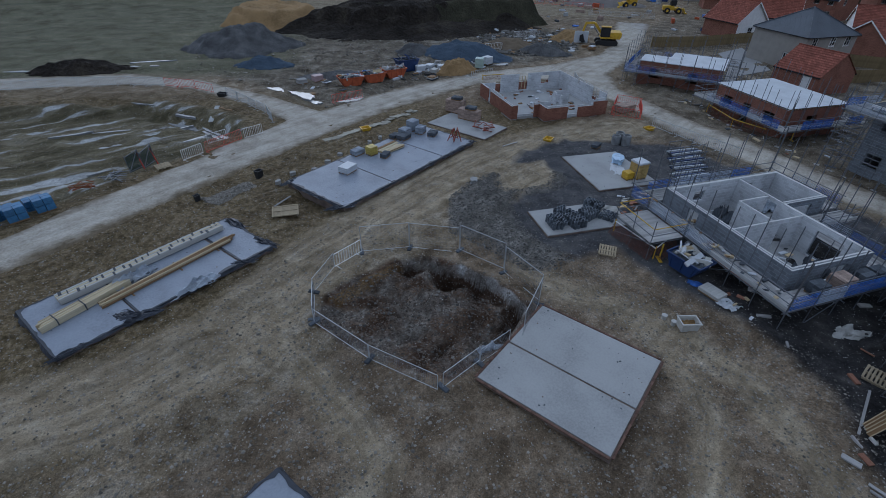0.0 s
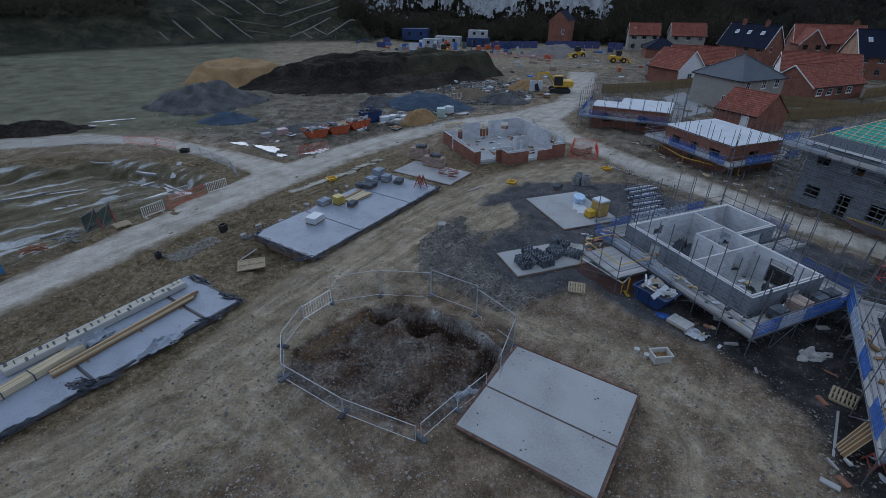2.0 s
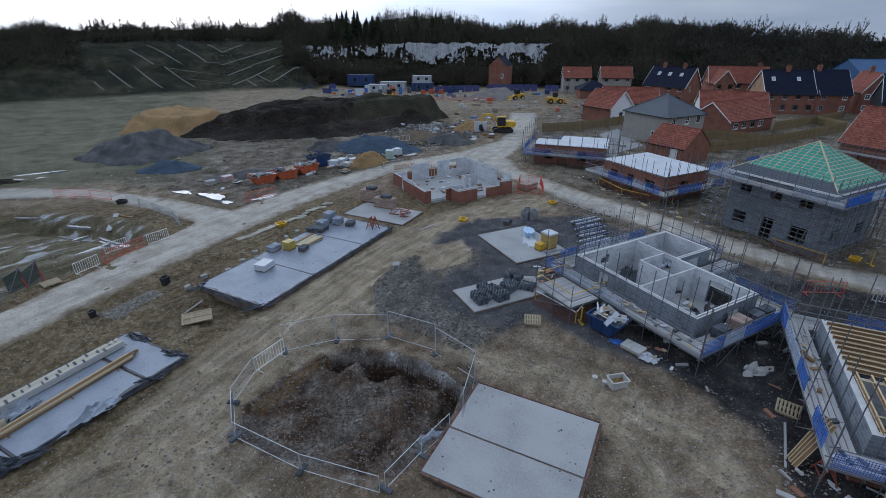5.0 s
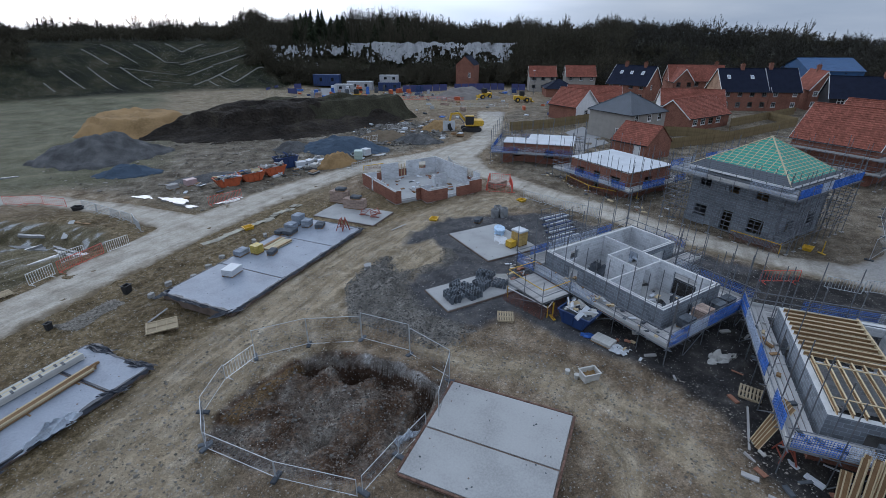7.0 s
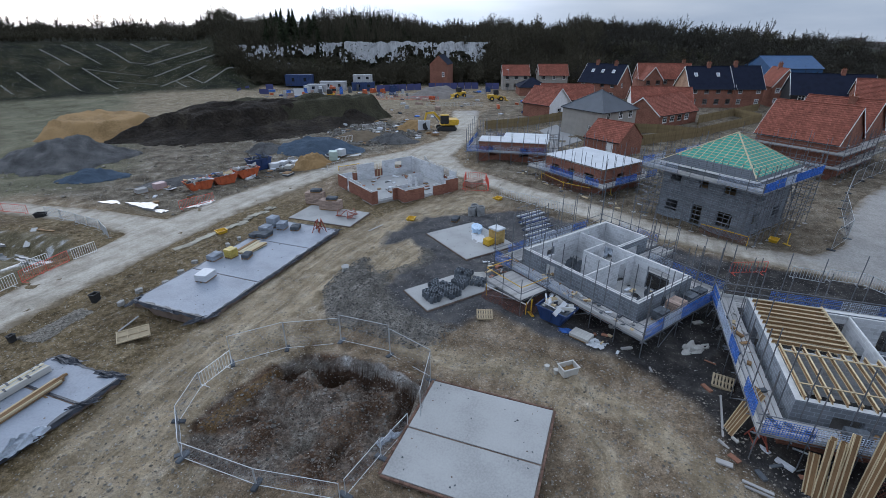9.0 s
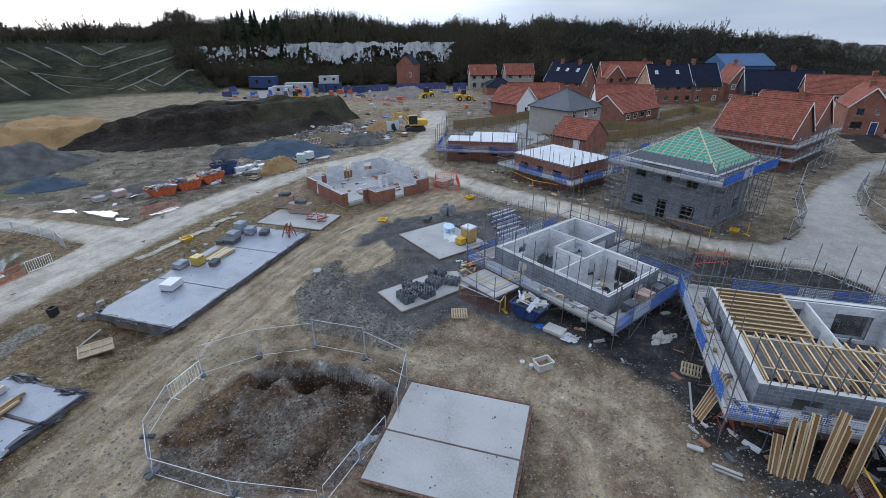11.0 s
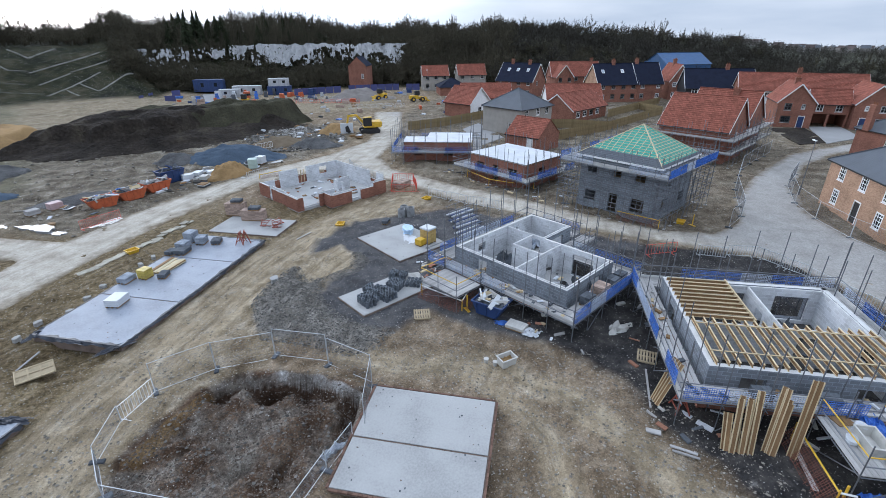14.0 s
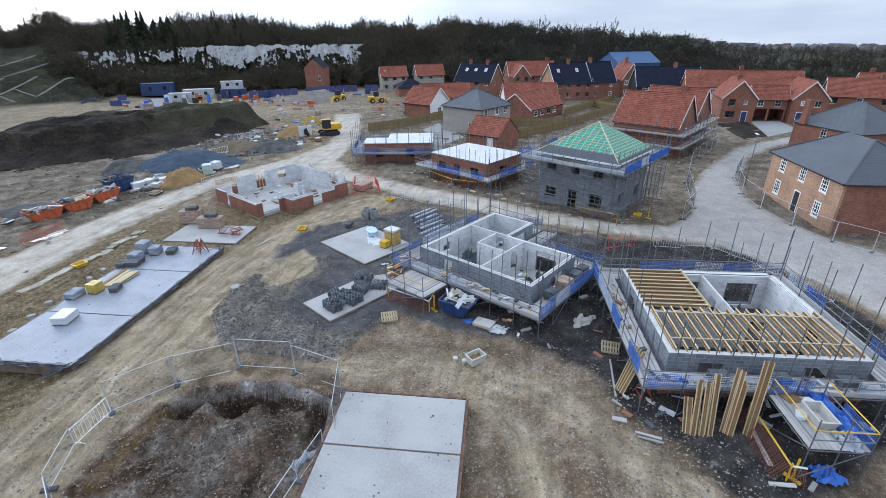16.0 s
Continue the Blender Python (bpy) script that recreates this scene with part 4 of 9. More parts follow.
def wood_mesh(spots, seed, twigs, twig_len, conifer=False):
    """Bare winter trees, each with a trunk, limbs and a ragged crown of twig sprays, as thin triangles."""
    rng = np.random.default_rng(seed)
    P, Q, Wd = [], [], []

    def add(p, q, w):
        P.append(p)
        Q.append(q)
        Wd.append(w)

    for x, y, z, h, spread in spots:
        base = np.array([x, y, z])
        top = base + np.array([rng.normal() * 0.4, rng.normal() * 0.4, h])
        add(np.stack([base, base]), np.stack([top, top]), np.full(2, 0.10 + 0.010 * h))
        if conifer:
            f = rng.random(twigs) ** 0.8
            p = base + (top - base) * (0.12 + 0.88 * f)[:, None]
            a = rng.random(twigs) * 6.283
            rr = spread * (1 - f) * (0.4 + 0.8 * rng.random(twigs)) + 0.15
            add(p, p + np.stack([np.cos(a) * rr, np.sin(a) * rr, -0.35 * rr], 1), 0.25 + 0.4 * (1 - f))
            continue
        k = 13
        f = 0.18 + 0.35 * rng.random(k)
        p = base + (top - base) * f[:, None]
        a, el = rng.random(k) * 6.283, np.arcsin(rng.random(k) ** 0.8)
        dome = np.stack([np.cos(a) * np.cos(el) * spread, np.sin(a) * np.cos(el) * spread, h * (0.45 + 0.5 * np.sin(el))], 1)
        e = base + dome * (0.75 + 0.3 * rng.random(k))[:, None]
        add(p, e, np.full(k, 0.07))
        p, e = np.concatenate([p, [base + (top - base) * 0.4]]), np.concatenate([e, [top]])
        i = rng.integers(k + 1, size=twigs)
        q = p[i] + (e[i] - p[i]) * (0.35 + 0.65 * rng.random(twigs) ** 0.7)[:, None]
        d = rng.normal(size=(twigs, 3)) * np.array([1, 1, 0.8]) + np.array([0, 0, 0.5]) + 0.9 * (q - base - np.array([0, 0, 0.5 * h])) / spread
        d = d / np.linalg.norm(d, axis=1)[:, None] * (twig_len * (0.5 + rng.random(twigs)))[:, None]
        add(q, q + d, 0.025 + 0.075 * rng.random(twigs))
    P, Q, Wd = np.concatenate(P), np.concatenate(Q), np.concatenate(Wd)
    s = np.cross(Q - P, rng.normal(size=P.shape))
    s = s / (np.linalg.norm(s, axis=1)[:, None] + 1e-9) * Wd[:, None]
    return np.stack([P - s, P + s, Q], 1).reshape(-1, 3)


def woods(name, spots, seed, twigs, twig_len, material, label, conifer=False):
    v = wood_mesh(spots, seed, twigs, twig_len, conifer)
    wm = bpy.data.meshes.new(name)
    wm.vertices.add(len(v))
    wm.vertices.foreach_set("co", v.ravel())
    wm.loops.add(len(v))
    wm.loops.foreach_set("vertex_index", np.arange(len(v)))
    wm.polygons.add(len(v) // 3)
    wm.polygons.foreach_set("loop_start", np.arange(0, len(v), 3))
    wm.update(calc_edges=True)
    wm.materials.append(material)
    return tagged(new(name, wm), label, "woodland", kind="stuff")


def polar(az, r):
    return r * math.sin(radians(az)), r * math.cos(radians(az))


def spots_in(count, az0, az1, r0, r1, h0, h1, seed, skip=None, hump=0.0):
    rng = np.random.default_rng(seed)
    out = []
    for k in range(count):
        az, r = az0 + (az1 - az0) * rng.random(), r0 + (r1 - r0) * rng.random()
        if skip and skip(az, r):
            continue
        x, y = polar(az, r)
        swell = 0.62 + 0.76 * float(value_noise(np.array([az]), np.array([r * 0.02]), 2.3, seed + 3)[0]) + hump * math.exp(-((az - 7.0) / 6.0) ** 2)
        h = (h0 + (h1 - h0) * rng.random()) * swell
        out.append((x, y, float(hills(np.array([x]), np.array([y]))[0]) - 0.3, h, 0.25 * h + 1.0 + 1.2 * rng.random()))
    return out


woods("wood_on_ridge", spots_in(1250, -56, 0, 202, 250, 3.2, 6.0, 1), 2, 150, 0.9, TWIGS, "bare winter trees along the ridge top")
woods("ridge_tree", spots_in(110, -56, 2, 204, 232, 4.6, 7.4, 21), 22, 520, 0.7, TWIGS, "taller bare trees standing out on the ridge")
woods("wood_behind_quarry", spots_in(950, -4, 24, 186, 262, 5, 8, 3, lambda a, r: 188 < r < 210 and -5 < a < 23, 0.9), 4, 200, 1.0, TWIGS, "dark bare woodland behind the quarry face")
woods("quarry_side_wood", spots_in(520, 21, 34, 182, 262, 5.5, 9, 33), 34, 220, 1.0, TWIGS, "dark bare woodland beside the quarry face")
woods("wood_behind_houses", spots_in(900, 32, 62, 180, 290, 4.2, 7, 5), 6, 200, 1.0, TWIGS_PALE, "dark bare woodland behind the housing estate")
woods("skyline_tree", spots_in(110, 8, 72, 246, 285, 6.0, 9.6, 25, lambda a, r: a > 50 and r < 262), 26, 480, 0.8, TWIGS, "taller bare trees along the skyline")
woods("low_wood", spots_in(460, 58, 86, 200, 330, 2.5, 5.5, 15), 16, 150, 1.0, TWIGS_PALE, "low bare wood beyond the estate roofs")
woods("undergrowth", spots_in(1800, -7, 60, 179, 224, 2.0, 4.5, 17, lambda a, r: 193 < r < 202 and -4 < a < 22), 18, 110, 0.9, TWIGS, "dark scrub on the quarry slopes")
woods("bank_scrub", spots_in(620, -56, -24.8, 184, 206, 1.6, 4.0, 47), 48, 120, 0.8, TWIGS, "dark scrub on the shoulder of the bank")
woods("quarry_scrub", spots_in(300, -6, 24, 183, 193, 3.5, 8.0, 37), 38, 190, 0.9, TWIGS, "dark bare scrub growing up before the chalk")
woods("fir_trees", spots_in(95, -2.0, 13, 212, 250, 5, 11.0, 7, None, 0.35), 8, 420, 1.3, CONIFER, "dark firs standing above the quarry wood", True)


def chalk_face(name, az0, az1, r, z0, z1, seed, keep, label):
    """A ragged, weathered chalk outcrop on the slope."""
    na, nz = int((az1 - az0) * 14), 26
    A, Q = np.meshgrid(np.linspace(az0, az1, na), np.linspace(0, 1, nz))
    n1 = lumps(A * 3.0, Q * 2.0, 1.0, seed, 5)
    R = r + 5.0 * Q + 1.3 * n1
    Z = z0 + (z1 - z0) * Q + 0.8 * lumps(A * 2, Q * 2, 1.2, seed + 3, 3)
    ok = (1.2 * lumps(A * 0.9, Q * 3.0 + 7, 1.0, seed + 9, 6) + 0.95 * lumps(A * 6, Q * 7, 1.0, seed + 20, 4) + keep - 1.0 * np.maximum(0.72 - Q, 0) - 0.6 * step(np.abs(A - (az0 + az1) / 2) / (az1 - az0) * 2, 0.85, 1.0)) > 0
    X, Y = R * np.sin(np.radians(A)), R * np.cos(np.radians(A))
    i = np.arange(na * nz).reshape(nz, na)
    q = np.stack([i[:-1, :-1], i[:-1, 1:], i[1:, 1:], i[1:, :-1]], -1)[ok[:-1, :-1]]
    cm = bpy.data.meshes.new(name)
    cm.from_pydata(np.stack([X, Y, Z], -1).reshape(-1, 3).tolist(), [], q.tolist())
    cm.materials.append(CHALK)
    return tagged(new(name, cm), label, "cliff", kind="structure")


chalk_face("chalk_cliff", 3.5, 22.5, 197, 6.8, 13.8, 61, 0.34, "white weathered chalk quarry face below the wood")
chalk_face("chalk_outcrop", -7.5, 3.5, 199, 5.0, 13.0, 67, 0.02, "broken chalk outcrop among scrub")
chalk_face("chalk_outcrop", -39, -25, 176, 0.3, 7.0, 71, 0.0, "small grey chalk outcrop on the bank")

# stone-filled drains laid in a herringbone on the bank: bearing and distance of both ends
DRAINS = [(-21.1, 193.8, -19.4, 183.5), (-19.5, 197.8, -17.0, 183.5), (-16.9, 197.8, -14.6, 183.8), (-14.2, 198.0, -13.0, 190.5), (-13.0, 190.5, -10.9, 197.5), (-13.3, 182.0, -7.7, 192.8),
          (-14.7, 184.0, -13.4, 183.2), (-12.9, 175.2, -10.4, 180.8), (-10.3, 181.5, -6.3, 189.0), (-23.2, 180.8, -21.7, 169.5), (-21.0, 182.0, -19.1, 168.2), (-18.5, 181.8, -16.2, 168.2), (-18.3, 181.0, -13.9, 176.2),
          (-16.7, 174.0, -12.8, 169.8), (-12.5, 168.3, -8.1, 180.8), (-11.1, 171.8, -10.2, 166.8), (-10.0, 175.3, -8.6, 169.5), (-8.6, 169.5, -5.5, 182.0), (-24.6, 174.5, -24.0, 168.5)]
for a0, r0, a1, r1 in DRAINS:
    bm = bmesh.new()
    rows = []
    for i in range(17):
        f = i / 16
        (x0, y0), (x1, y1) = polar(a0, r0), polar(a1, r1)
        x, y = x0 + (x1 - x0) * f, y0 + (y1 - y0) * f
        rows.append([bm.verts.new((x + dx, y, float(ground_height(np.array([x + dx]), np.array([y]))[0]) + 0.1 + 0.12 * random.random())) for dx in (-0.24, 0.24)])
        rows[-1] += [bm.verts.new(v.co - Vector((0, 0, 0.5))) for v in rows[-1]]
    for p, q in zip(rows, rows[1:]):
        bm.faces.new((p[0], p[1], q[1], q[0]))
        bm.faces.new((p[0], q[0], q[2], p[2]))
        bm.faces.new((p[1], p[3], q[3], q[1]))
    tagged(part("bank_drain", bm, DRAIN_STONE), "pale stone drain running down the grassy bank", "drain", "bank drains")

heap("grassed_mound", -0.5, 109.5, 24, 9, 80, 4.3, mat("mound_turf", (0.060, 0.057, 0.038), 1.0, 0.5, 0.3, 3, 0.9, light=(0.10, 0.092, 0.062), dist=0.4), "grass-grown earth mound behind the topsoil", 73, 0.68, n=120)

# ---- shared pieces ----
def shared(name, build, material):
    bm = bmesh.new()
    build(bm)
    return mesh_of(name, bm, material)


UNIT_TUBE = shared("tube", lambda bm: tube(bm, (0, 0, 0), (0, 0, 1), 1.0, 6), STEEL)
UNIT_TUBE_YELLOW = shared("yellow_tube", lambda bm: tube(bm, (0, 0, 0), (0, 0, 1), 1.0, 6), YELLOW)
UNIT_TUBE_RED = shared("red_tube", lambda bm: tube(bm, (0, 0, 0), (0, 0, 1), 1.0, 6), RED_PLASTIC)
UNIT_BOX = {}


def unit_box(material):
    if material.name not in UNIT_BOX:
        UNIT_BOX[material.name] = shared("plank", lambda bm: box(bm, -0.5, 0.5, -0.5, 0.5, -0.5, 0.5), material)
    return UNIT_BOX[material.name]


def span(p, q, r):
    """The matrix that lays a unit tube from p to q with the radius r."""
    p, q = Vector(p), Vector(q)
    d = q - p
    return Matrix.Translation(p) @ d.to_track_quat("Z", "Y").to_matrix().to_4x4() @ Matrix.Diagonal((r, r, d.length, 1))


def pole(parent, p, q, name="standard", r=0.029, me=None):
    return piece(name, me or UNIT_TUBE, parent, span(p, q, r))


def plank(parent, p, q, w, h, material, name="plank", roll=0.0):
    """A plank from p to q, w wide and h thick."""
    p, q = Vector(p), Vector(q)
    d = q - p
    rot = d.to_track_quat("X", "Z").to_matrix().to_4x4() @ Matrix.Rotation(roll, 4, "X")
    return piece(name, unit_box(material), parent, Matrix.Translation((p + q) / 2) @ rot @ Matrix.Diagonal((d.length, w, h, 1)))


BRICK_PLAIN = mat("single_brick", (0.30, 0.15, 0.10), 0.9, 0.6, 6, 40, vary=0.35)
BLOCK_PLAIN = mat("single_block", (0.30, 0.33, 0.38), 0.95, 0.7, 3, 30, 0.2, vary=0.22)
BLOCK_PALE = mat("pale_block", (0.60, 0.62, 0.66), 0.95, 0.85, 3, 30, 0.15, vary=0.07)


# ---- floor slabs ----
def slab(x, y, bearing, lx, ly, top, label, joints=(), cover=None, edge=None, drape=True, brick_edge=False, group="floor slabs"):
    """A cast ground slab: concrete bays split by joints along x, on a low plinth; drape: damp-proof sheet hanging over its edges."""
    t = thing("floor_slab", at(x, y, bearing), label, "slab", group)
    hx, hy = lx / 2, ly / 2
    bm = bmesh.new()
    box(bm, -hx, hx, -hy, hy, -0.4, top - 0.05)
    part("plinth", bm, edge or SLAB_EDGE, t)
    cuts = [-hx, *joints, hx]
    for a, b in zip(cuts, cuts[1:]):
        bm = bmesh.new()
        box(bm, a + 0.05, b - 0.05, -hy + 0.05, hy - 0.05, top - 0.046, top)
        bmesh.ops.bevel(bm, geom=[e for e in bm.edges], offset=0.012, segments=1, affect="EDGES")
        part("bay", bm, cover or CONCRETE, t)
    if drape:
        rng = random.Random(int(x * 10) + 5)
        for k, (p, q, out) in enumerate((((-hx, -hy), (hx, -hy), (0, -1)), ((hx, -hy), (hx, hy), (1, 0)), ((hx, hy), (-hx, hy), (0, 1)), ((-hx, hy), (-hx, -hy), (-1, 0)))):
            bm = bmesh.new()
            n = max(6, int(math.hypot(q[0] - p[0], q[1] - p[1]) / 0.3))
            rows = []
            for i in range(n + 1):
                f = i / n
                cx, cy = p[0] + (q[0] - p[0]) * f, p[1] + (q[1] - p[1]) * f
                w = 0.6 * w + 0.4 * rng.random() if i else rng.random()
                inn, fall, off = 0.02 + 0.5 * w ** 4 + 0.1 * rng.random() ** 2, 0.04 + 0.55 * max(0, w - 0.3) ** 1.5 + 0.06 * rng.random(), 0.03 + 0.14 * rng.random()
                pts = ((-inn, top + 0.015), (0.03, top + 0.02), (off, top - fall * 0.6), (off + 0.05, max(0.03, top - fall)))
                rows.append([bm.verts.new((cx + out[0] * d, cy + out[1] * d, z)) for d, z in pts])
            for r0, r1 in zip(rows, rows[1:]):
                for i in range(3):
                    bm.faces.new((r0[i], r1[i], r1[i + 1], r0[i + 1]))
            part("membrane_skirt", bm, MEMBRANE, t, "black damp-proof sheet hanging over the edge")
    if brick_edge:
        me_b = shared("brick", lambda bm: box(bm, -0.106, 0.106, -0.05, 0.05, -0.035, 0.035), mat("edging_brick", (0.17, 0.105, 0.08), 0.95, 0.6, 4, 40, vary=0.3))
        rng = random.Random(4)
        for sx, sy, n, along_x in ((0, -hy - 0.056, int(lx / 0.225), True), (0, hy + 0.056, int(lx / 0.225), True), (-hx - 0.056, 0, int(ly / 0.225), False), (hx + 0.056, 0, int(ly / 0.225), False)):
            for i in range(n):
                d = (i - (n - 1) / 2) * 0.225
                px, py = (d, sy) if along_x else (sx, d)
                piece("brick", me_b, t, pose(px, py, top - 0.045 + rng.uniform(-0.006, 0.004), 0, 0, (0 if along_x else 90) + rng.uniform(-2, 2)))
    return t


slab(6.27, 15.44, 37.4, 6.55, 6.6, 0.32, "square concrete garage slab with a central joint and brick edging", joints=(-0.35,), drape=False, brick_edge=True)
slab(-17.1, 22.1, 37.0, 12.4, 5.5, 0.30, "long pale slab with sheeted edges, stacked with timber", joints=(-2.2, 3.9), cover=SLAB_SHEET)
slab(-4.95, 38.95, 37.6, 16.6, 6.7, 0.45, "long white sheeted slab with building materials on it", joints=(-3.0, 3.6), cover=SLAB_SHEET)
slab(14.35, 38.1, -15.0, 6.8, 5.6, 0.22, "bare concrete slab on dark gravel beside the scaffolding", drape=False)
slab(9.75, 29.75, -15.5, 3.5, 6.3, 0.22, "bare concrete slab holding pipe couplings", drape=False)
slab(2.3, 48.6, 127.0, 7.4, 4.3, 0.15, "small concrete slab with brick plinths and steel on it", drape=False)
slab(-5.95, 7.4, 37.4, 4.0, 4.0, 0.30, "corner of a white sheeted slab", cover=SLAB_SHEET)

# ---- scaffolding ----
def guard_mesh(material, w=0.024):
    bm = bmesh.new()
    for i in range(19):
        bar(bm, (i / 18 * 1.9, 0, 0), (i / 18 * 1.9, 0, 0.8), w, 0.012)
    for k in range(8):
        bar(bm, (0, 0, k / 7 * 0.8), (1.9, 0, k / 7 * 0.8), w, 0.012)
    return mesh_of("brick_guard", bm, material)


GUARD, GUARD_W, GUARD_DENSE = guard_mesh(BLUE), guard_mesh(GUARD_PALE), guard_mesh(BLUE, 0.042)
# the shade below the open joists is put into this floor's colour
SHADED_FLOOR = mat("shaded_floor", (0.075, 0.072, 0.07), 0.95, 0.5, 0.8, 10, 0.2)


def scaffold(m, x0, x1, y0, y1, deck, top, sides="fblr", blue="", label="galvanised tube scaffold round a house shell", lifts=(), gap=0.35, width=1.25, seed=1, solid_blue="", step_len=2.0, low=0.0, ends={}, rails=(), dense=False):
    """Independent scaffold round a plan rectangle: standards, ledgers, transoms, boards, toe boards and blue guards."""
    t = thing("scaffold", m, label, "scaffold", "scaffolds")
    rng = random.Random(seed)
    a, b = gap, gap + width
    runs = {"f": ((x0 - b, y0), (x1 + b, y0), (0, -1)), "b": ((x1 + b, y1), (x0 - b, y1), (0, 1)),
            "r": ((x1, y0 - b), (x1, y1 + b), (1, 0)), "l": ((x0, y1 + b), (x0, y0 - b), (-1, 0))}
    for s in sides:
        p, q, o = runs[s]
        if s in ends:
            (px, py), (qx, qy) = p, q
            p, q = ((ends[s][0], py), (ends[s][1], qy)) if s in "fb" else ((px, ends[s][0]), (qx, ends[s][1]))
        p, q, o = Vector((*p, 0)), Vector((*q, 0)), Vector((*o, 0))
        d = (q - p).normalized()
        n = max(2, round((q - p).length / step_len))
        for i in range(n + 1):
            c = p + (q - p) * (i / n)
            for off in (a, b):
                if off == a and i in (0, n):
                    continue
                h = top + rng.uniform(-0.5, 0.7)
                pole(t, c + o * off + Vector((0, 0, low)), c + o * off + Vector((rng.uniform(-0.04, 0.04), rng.uniform(-0.04, 0.04), h)))
                if off == b:
                    plank(t, c + o * off - d * 0.22 + Vector((0, 0, low + 0.03)), c + o * off + d * 0.22 + Vector((0, 0, low + 0.03)), 0.22, 0.04, BOARD, "sole_board")
            for z in (deck, *lifts):
                pole(t, c + o * (a - 0.25) + Vector((0, 0, z - 0.06)), c + o * (b + 0.3) + Vector((0, 0, z - 0.06)), "transom")
            if i % 3 == 1 and i < n:
                c2 = p + (q - p) * ((i + 1) / n)
                pole(t, c + o * (b + 0.05) + Vector((0, 0, low + 0.1)), c2 + o * (b + 0.05) + Vector((0, 0, deck)), "brace")
        for z in rails:
            for off in (a, b):
                pole(t, p + o * off - d * 0.2 + Vector((0, 0, z)), q + o * off + d * 0.2 + Vector((0, 0, z)), "ledger")
        for z in (deck, *lifts):
            for off, zz in ((a, -0.11), (b, -0.11), (b, 0.5), (b, 1.0)):
                pole(t, p + o * off - d * 0.2 + Vector((0, 0, z + zz)), q + o * off + d * 0.2 + Vector((0, 0, z + zz)), "guard_rail" if zz > 0 else "ledger")
            nb = max(1, round((q - p).length / 3.6))
            for k in range(5):
                off = a + 0.1 + k * (width - 0.2) / 4
                for i in range(nb):
                    c0, c1 = p + (q - p) * (i / nb), p + (q - p) * ((i + 1) / nb)
                    w = Vector((0, 0, z + rng.uniform(-0.008, 0.012)))
                    plank(t, c0 + o * off + w + d * 0.02, c1 + o * off + w - d * 0.02, 0.225, 0.038, BOARD, "board")
            plank(t, p + o * (b - 0.03) + Vector((0, 0, z + 0.13)), q + o * (b - 0.03) + Vector((0, 0, z + 0.13)), 0.038, 0.2, TOE, "toe_board")
            if s in blue and z == deck:
                ng = int((q - p).length / 1.95)
                for i in range(ng):
                    pale = rng.random() < (0.25 if s in solid_blue else 0.55)
                    if rng.random() < (0.3 if s not in solid_blue else 0.08):
                        continue
                    c = p + d * (0.1 + i * 1.95)
                    mm = Matrix.Translation(c + o * (b + 0.02) + Vector((0, 0, z + 0.06))) @ Matrix.Rotation(math.atan2(d.y, d.x), 4, "Z") @ Matrix.Rotation(rng.uniform(-0.06, 0.06), 4, "X")
                    piece("brick_guard", GUARD_W if pale else GUARD_DENSE if dense else GUARD, t, mm)
    return t


def hole_walls(t, name, segs, z0, z1, th, material, label=""):
    """Several straight walls, each a part of t, with a pale bed of mortar on its top."""
    for p, q, holes in segs:
        bm = bmesh.new()
        wall(bm, p, q, z0, z1, th, holes)
        part(name, bm, material, t, label)
        d = Vector((q[0] - p[0], q[1] - p[1], 0))
        L = d.length
        d.normalize()
        o = Vector((-d.y, d.x, 0)) * th / 2
        cuts = [0.0] + sorted(v for h in holes if h[3] >= z1 for v in h[:2]) + [L]
        for a, b in zip(cuts[::2], cuts[1::2]):
            if b - a > 0.02:
                bm = bmesh.new()
                bar(bm, Vector((*p, z1 + 0.008)) + o + d * a, Vector((*p, z1 + 0.008)) + o + d * b, th * 0.96, 0.012)
                part("mortar_bed", bm, WALL_TOP, t)


# house shell beside the dark gravel
FA = at(15.9, 30.2, 161.8)
t = thing("house_shell", FA, "roofless house shell of pale blockwork with inner rooms", "building", "house shells")
bm = bmesh.new()
prism(bm, [(-0.1, -0.1), (10.2, -0.1), (10.2, 6.35), (4.3, 6.35), (4.3, 10.1), (-0.1, 10.1)], -0.3, 0.25)
part("floor", bm, CONCRETE, t)
ZA = 2.5
A_OUT = [((0, 0), (10.1, 0), [(2.3, 3.2, 0.25, 2.2)]), ((10.1, 0.1), (10.1, 6.25), [(2.6, 4.4, 0.9, 2.05)]), ((10.1, 6.25), (4.2, 6.25), [(1.4, 3.2, 0.3, 2.1)]),
         ((4.2, 6.25), (4.2, 10.0), [(0.9, 2.6, 0.3, 2.1)]), ((4.1, 10.0), (0, 10.0), []), ((0, 9.9), (0, 0.1), [(2.2, 3.3, 1.0, 2.0), (6.6, 7.5, 1.2, 2.0)])]
A_IN = [((0.15, 0.15), (9.95, 0.15), [(2.15, 3.05, 0.25, 2.2)]), ((9.95, 0.3), (9.95, 6.1), [(2.4, 4.2, 0.9, 2.05)]), ((9.95, 6.1), (4.2, 6.1), [(1.25, 3.05, 0.3, 2.1)]),
        ((4.05, 6.25), (4.05, 9.85), [(0.9, 2.6, 0.3, 2.1)]), ((3.95, 9.85), (0.15, 9.85), []), ((0.15, 9.7), (0.15, 0.3), [(2.0, 3.1, 1.0, 2.0), (6.4, 7.3, 1.2, 2.0)])]
